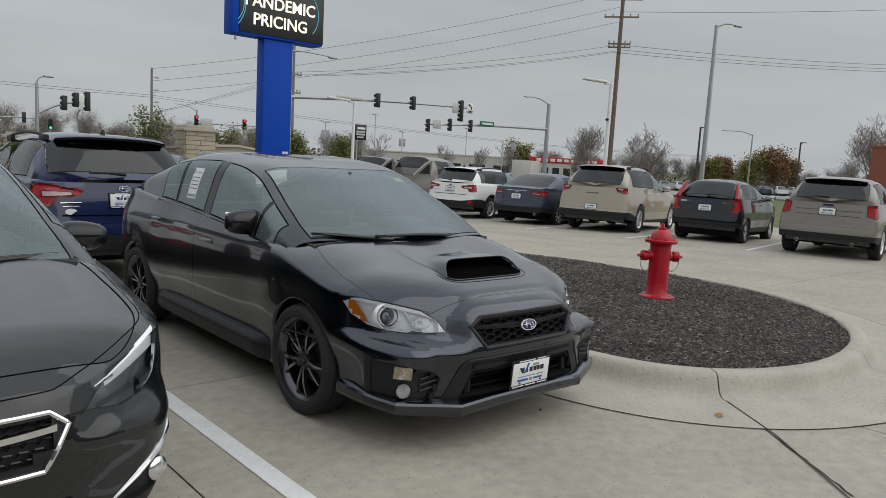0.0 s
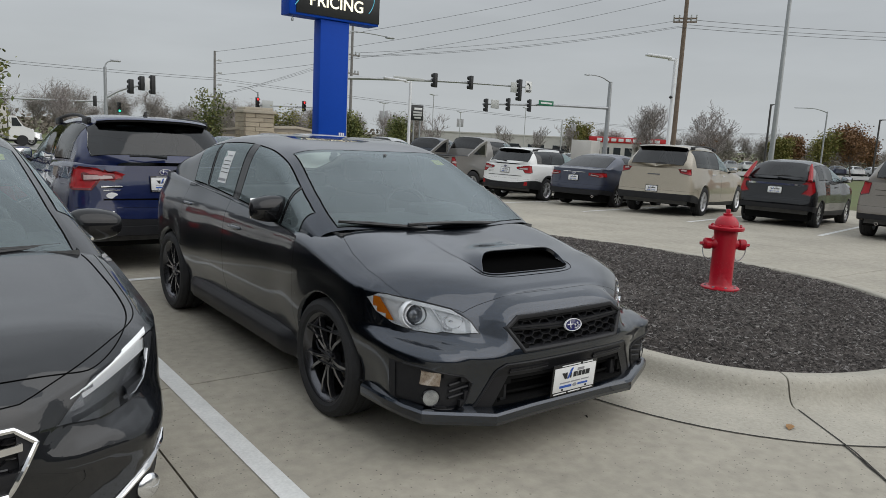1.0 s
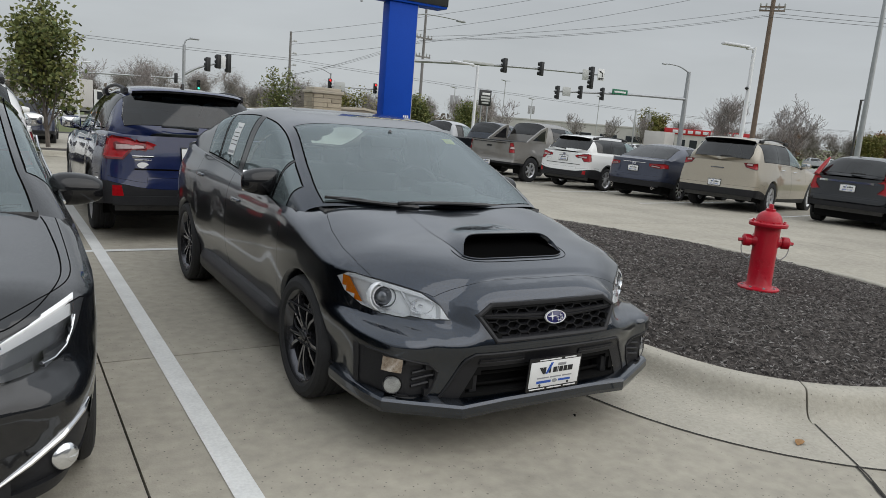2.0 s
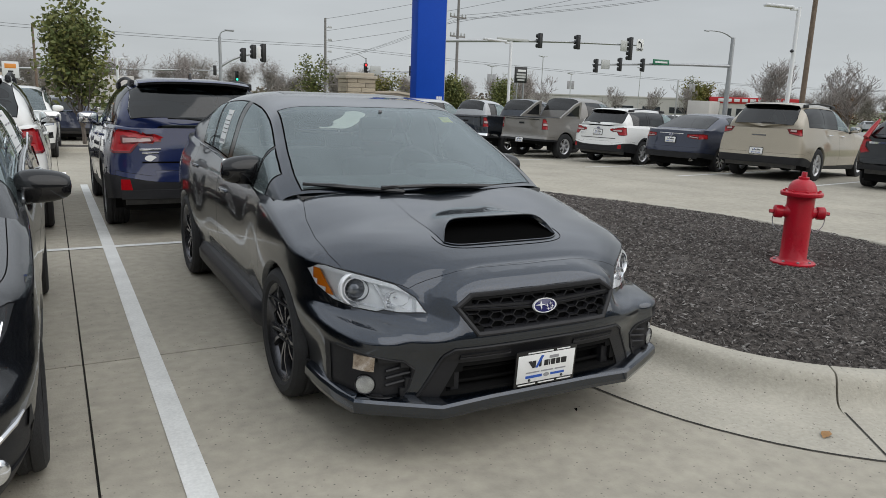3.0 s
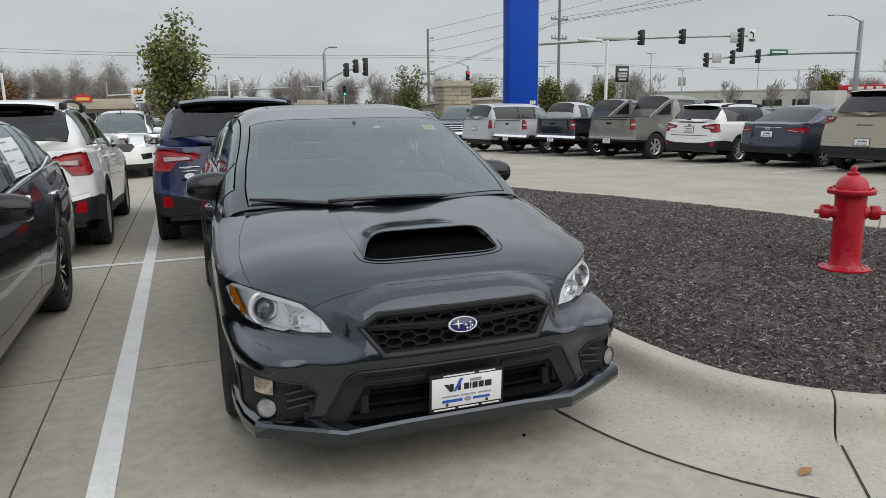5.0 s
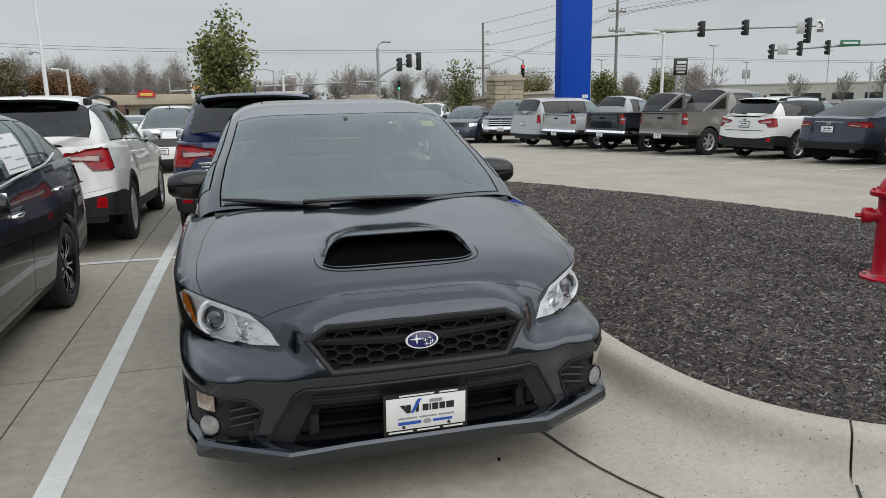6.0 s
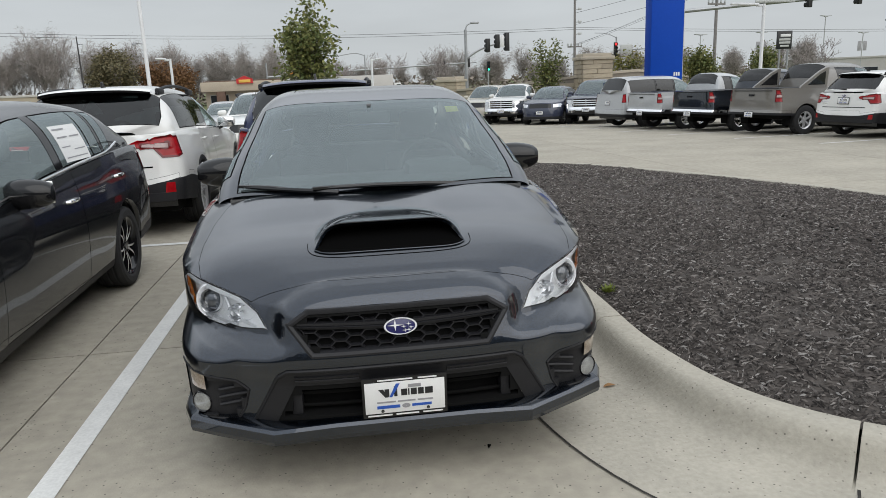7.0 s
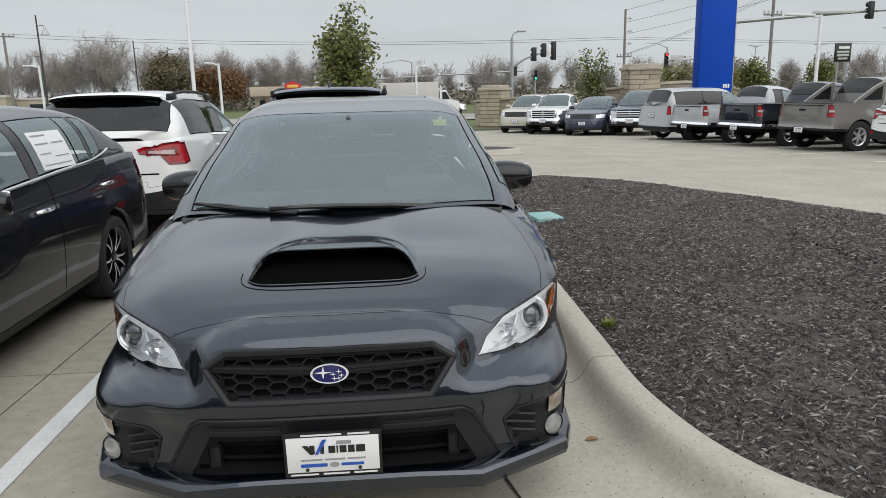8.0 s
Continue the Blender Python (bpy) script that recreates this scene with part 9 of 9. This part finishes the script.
# ---- buildings ----
BRICK = make_mat("red_brick", (0.26, 0.085, 0.05), 0.9, vary=0.15, scale=2)
TAN_WALL = make_mat("tan_stucco", (0.42, 0.36, 0.28), 0.9, vary=0.1, scale=1)
DARK_BRICK = make_mat("dark_brick", (0.12, 0.075, 0.055), 0.9, vary=0.2, scale=2)
RED_FASCIA = make_mat("red_fascia", (0.50, 0.02, 0.025), 0.4, vary=0.05, scale=1)
WARE = make_mat("pale_metal_siding", (0.50, 0.48, 0.45), 0.6, vary=0.08, scale=1)
SHOP_GLASS = make_mat("shop_glass", (0.03, 0.035, 0.04), 0.1)


def building(name, x, y, ang, w, d, h, wall_mat, label, roof_mat=None, windows=0, base=-1.3, win_h=(0.9, 2.2), parapet=0.25):
    t = thing(name, pose(x, y, base, 0, 0, ang), label, "building")
    bm = bmesh.new()
    box(bm, (-w / 2, 0, 0), (w / 2, d, h))
    part("wall", bm, wall_mat, t)
    bm = bmesh.new()
    box(bm, (-w / 2 - 0.12, -0.12, h - parapet), (w / 2 + 0.12, d + 0.12, h + 0.08), 0.03)
    part("parapet", bm, roof_mat or wall_mat, t)
    for k in range(windows):
        x0 = -w / 2 + w * (k + 0.5) / windows
        ww = w / windows * 0.34
        bm = bmesh.new()
        box(bm, (x0 - ww, -0.04, win_h[0]), (x0 + ww, 0.10, win_h[1]), 0.01)
        f = part("window", bm, SIGN_GREY, t)
        bm = bmesh.new()
        box(bm, (x0 - ww + 0.06, -0.055, win_h[0] + 0.06), (x0 + ww - 0.06, 0.0, win_h[1] - 0.06))
        part("pane", bm, SHOP_GLASS, f)
    return t


b = building("petrol_station_shop", -10.2, 78.2, 3, 8.6, 9, 3.6, TAN_WALL, "low tan roadside shop with a red gable sign", DARK_BRICK, 3)
bm = bmesh.new()
box(bm, (-4.6, -1.4, 2.55), (4.6, 0.2, 3.55), 0.05)
part("canopy", bm, TAN_WALL, b)
bm = bmesh.new()
prism(bm, [(-0.85, 3.3), (0.85, 3.3), (0.85, 3.75), (0, 4.1), (-0.85, 3.75)], -1.6, -1.42, (0, 2))
g = part("gable_sign", bm, RED_FASCIA, b)
bm = bmesh.new()
box(bm, (-0.6, -1.66, 3.4), (0.6, -1.6, 3.7), 0.02)
part("lettering_bar", bm, make_mat("sign_yellow", (0.70, 0.42, 0.08), 0.5), g)
for s in (-1, 1):
    bm = bmesh.new()
    box(bm, (s * 2.6 - 0.45, -1.35, 0), (s * 2.6 + 0.45, -0.6, 2.6), 0.02)
    part("brick_column", bm, DARK_BRICK, b)
building("low_shop", -44, 110, 5, 30, 10, 3.0, TAN_WALL, "long low tan building behind the trees", WARE, 6)
b = building("dealership", 118, 92, -47, 16, 14, 4.4, WARE, "distant showroom with a red fascia", RED_FASCIA, 7, win_h=(0.6, 2.4), parapet=1.1)
bm = bmesh.new()
for k in range(9):
    box(bm, (-6.5 + 1.45 * k, -0.22, 3.6), (-5.5 + 1.45 * k, -0.12, 4.2), 0.02)
part("lettering_bar", bm, SIGN_WHITE, b)
building("warehouse", 100, 112, -43, 42, 14, 4.0, WARE, "long low grey commercial building", None, 8)
b = building("brick_building", 106.9, 12.4, -42, 22, 16, 8.0, BRICK, "red brick building with darker bands", BRICK, 3, win_h=(1.6, 3.0))
for z in (3.6, 5.6):
    bm = bmesh.new()
    box(bm, (-11.05, -0.06, z), (11.05, 0.02, z + 0.25), 0.01)
    part("brick_band", bm, DARK_BRICK, b)
building("low_shop", -62, 96, 20, 22, 10, 3.4, TAN_WALL, "low pale shop building in the distance", WARE, 4)

# unseen walls added behind the camera to darken low reflections in the cars
UNSEEN_WALL = make_mat("unseen_wall_dark", (0.16, 0.16, 0.165), 0.55, vary=0.12, scale=0.7)
for nm, x0, x1, y0, y1 in (("unseen_wall_south", -46, 40, -30, -17), ("unseen_wall_west", -52, -40, -30, 20)):
    bm = bmesh.new()
    box(bm, (x0, y0, -1.0), (x1, y1, 3.8), 0.05)
    tagged(part(nm, bm, UNSEEN_WALL), "unseen dark wall added behind the lot to darken reflections", "building", kind="structure")

# street, verge and second island
def strip(name, pts, w, z, mat, label, parent=None):
    bm = bmesh.new()
    rows = []
    for k, p in enumerate(pts):
        d = Vector(pts[min(k + 1, len(pts) - 1)]) - Vector(pts[max(k - 1, 0)])
        s = Vector((-d.y, d.x)).normalized() * w / 2
        rows.append([(p[0] + s.x * f, p[1] + s.y * f, ground_z(p[0], p[1]) + z) for f in (-1, 1)])
    grid(bm, rows)
    bmesh.ops.recalc_face_normals(bm, faces=bm.faces[:])
    return tagged(part(name, bm, mat, parent), label, "road", kind="structure")


strip("road", [(-200, 74), (-60, 72), (0, 70), (40, 66), (100, 40), (200, -10)], 15.0, -0.03, ROAD, "pale concrete street beyond the lot")
strip("road", [(22, 52), (34, 74), (60, 130), (90, 220)], 13.0, -0.02, ROAD, "pale side street running away from the lot")
EDGE2 = [(0.2, 17.6), (1.6, 16.6), (3.0, 16.5), (3.7, 17.0), (3.6, 17.9), (2.6, 18.8), (0.8, 19.3), (-1.2, 19.6), (-3.0, 19.8), (-3.4, 19.0), (-1.5, 18.3)]
loop2 = [tuple(p) for p in spline(EDGE2, 5, True)]
ar = sum(a[0] * b[1] - b[0] * a[1] for a, b in zip(loop2, loop2[1:] + loop2[:1]))
loop2 = loop2[::-1] if ar < 0 else loop2
kerb2 = tagged(new("kerb"), "pale concrete kerb round a small planted island", "kerb", kind="structure")
loops2 = [offset(loop2, d) for d, _ in KERB_RINGS[:-1]]
kerb_run(loops2, 0, len(loop2), "kerb_section", kerb2, 0.0)
bm = bmesh.new()
vs = [bm.verts.new((x, y, ground_z(x, y) + 0.13)) for x, y in loop2]
bm.faces.new(vs)
tagged(part("mulch_bed", bm, MULCH), "flat bed of dark mulch inside the small island", "mulch", kind="structure")

# distant parked cars share one body
S = spec(L=4.6, W=1.82, H=1.55, wb=2.7, fo=0.95, hf=0.78, hc=1.0, hb=1.06, rake=0.9, tail=0.6, kind="hatch", wheel_r=0.33, rim_r=0.225, rim="silver", clad_z=0.3)
G_LOT = "cars in the distant lots"
paints = [SILVER_PAINT, WHITE_PAINT, NAVY_PAINT, GREY_PAINT, RED_CAR_PAINT, BLACK_PAINT]
names = ["silver", "white", "dark blue", "grey", "dark red", "black"]


def lot_car(paint, word):
    car, cols, lamps = assemble("parked_car", S, pose(0, 0, -50), paint, word + " car parked far off", "car", G_LOT, fine=0.55, seats=False)
    simple_lamps(car, lamps)
    return car


masters = [lot_car(p, w) for p, w in zip(paints, names)]
spots = [(96 + 1.9 * k, 56 - 1.7 * k, 45) for k in range(10)] + [(60 + 2.6 * k, 62 + 0.6 * k, 70 + 5 * k) for k in range(7)] + [(-14.0, 30.5, 250), (-17, 31, 250), (-20, 31.5, 250)]
spots += [(-4.9, 27.5, 275), (-1.9, 27.5, 268), (-8.3, 16.8, 268), (-11.2, 16.8, 268), (-1.2, 27.0, 85), (-5.6, 16.0, 88), (-14, 17, 268), (47, 60, 20), (53, 57, 200)]
for k, (x, y, a) in enumerate(spots):
    m = Matrix.Translation((x, y, ground_z(x, y) - (0.0 if y < 40 else 0.05))) @ pose(0, 0, 0, 0, 0, math.degrees(math.atan2(math.cos(radians(a)), -math.sin(radians(a)))))
    if k < len(masters):
        masters[k].matrix_basis = m
    else:
        copy_thing(masters[(k * 5 + 2) % 6], m)

# box truck on the street
def box_truck(x, y, ang, label):
    t = thing("box_truck", pose(x, y, ground_z(x, y), 0, 0, ang), label, "truck")
    bm = bmesh.new()
    box(bm, (-1.2, -2.6, 0.9), (1.2, 3.0, 3.3), 0.05)
    part("cargo_box", bm, WARE, t)
    bm = bmesh.new()
    prism(bm, [(-4.6, 0.5), (-2.7, 0.5), (-2.7, 2.5), (-3.3, 2.5), (-3.8, 1.6), (-4.6, 1.4)], -1.05, 1.05, (1, 2), bevel=0.06)
    part("cab", bm, WHITE_PAINT, t)
    bm = bmesh.new()
    prism(bm, [(-3.70, 1.65), (-2.95, 1.65), (-2.95, 2.35), (-3.30, 2.35)], -1.07, 1.07, (1, 2))
    part("cab_window", bm, SHOP_GLASS, t)
    for s in (1, -1):
        for yy in (-3.7, 1.6):
            bm = bmesh.new()
            lathe(bm, [(0.45, -0.13), (0.45, 0.13), (0.25, 0.13), (0.2, 0.05)], pose(s * 0.95, yy, 0.45, 0, 90), 20)
            part("wheel", bm, RUBBER, t)


box_truck(65.5, 57.0, 120, "white box truck waiting on the street")
box_truck(2.4, 68.6, 90, "white box truck passing on the street")

# ---- concrete slabs of the lot ----
for x0, x1 in zip(jx, jx[1:]):
    for y0, y1 in zip(jy, jy[1:]):
        slab(x0, x1, y0, y1)
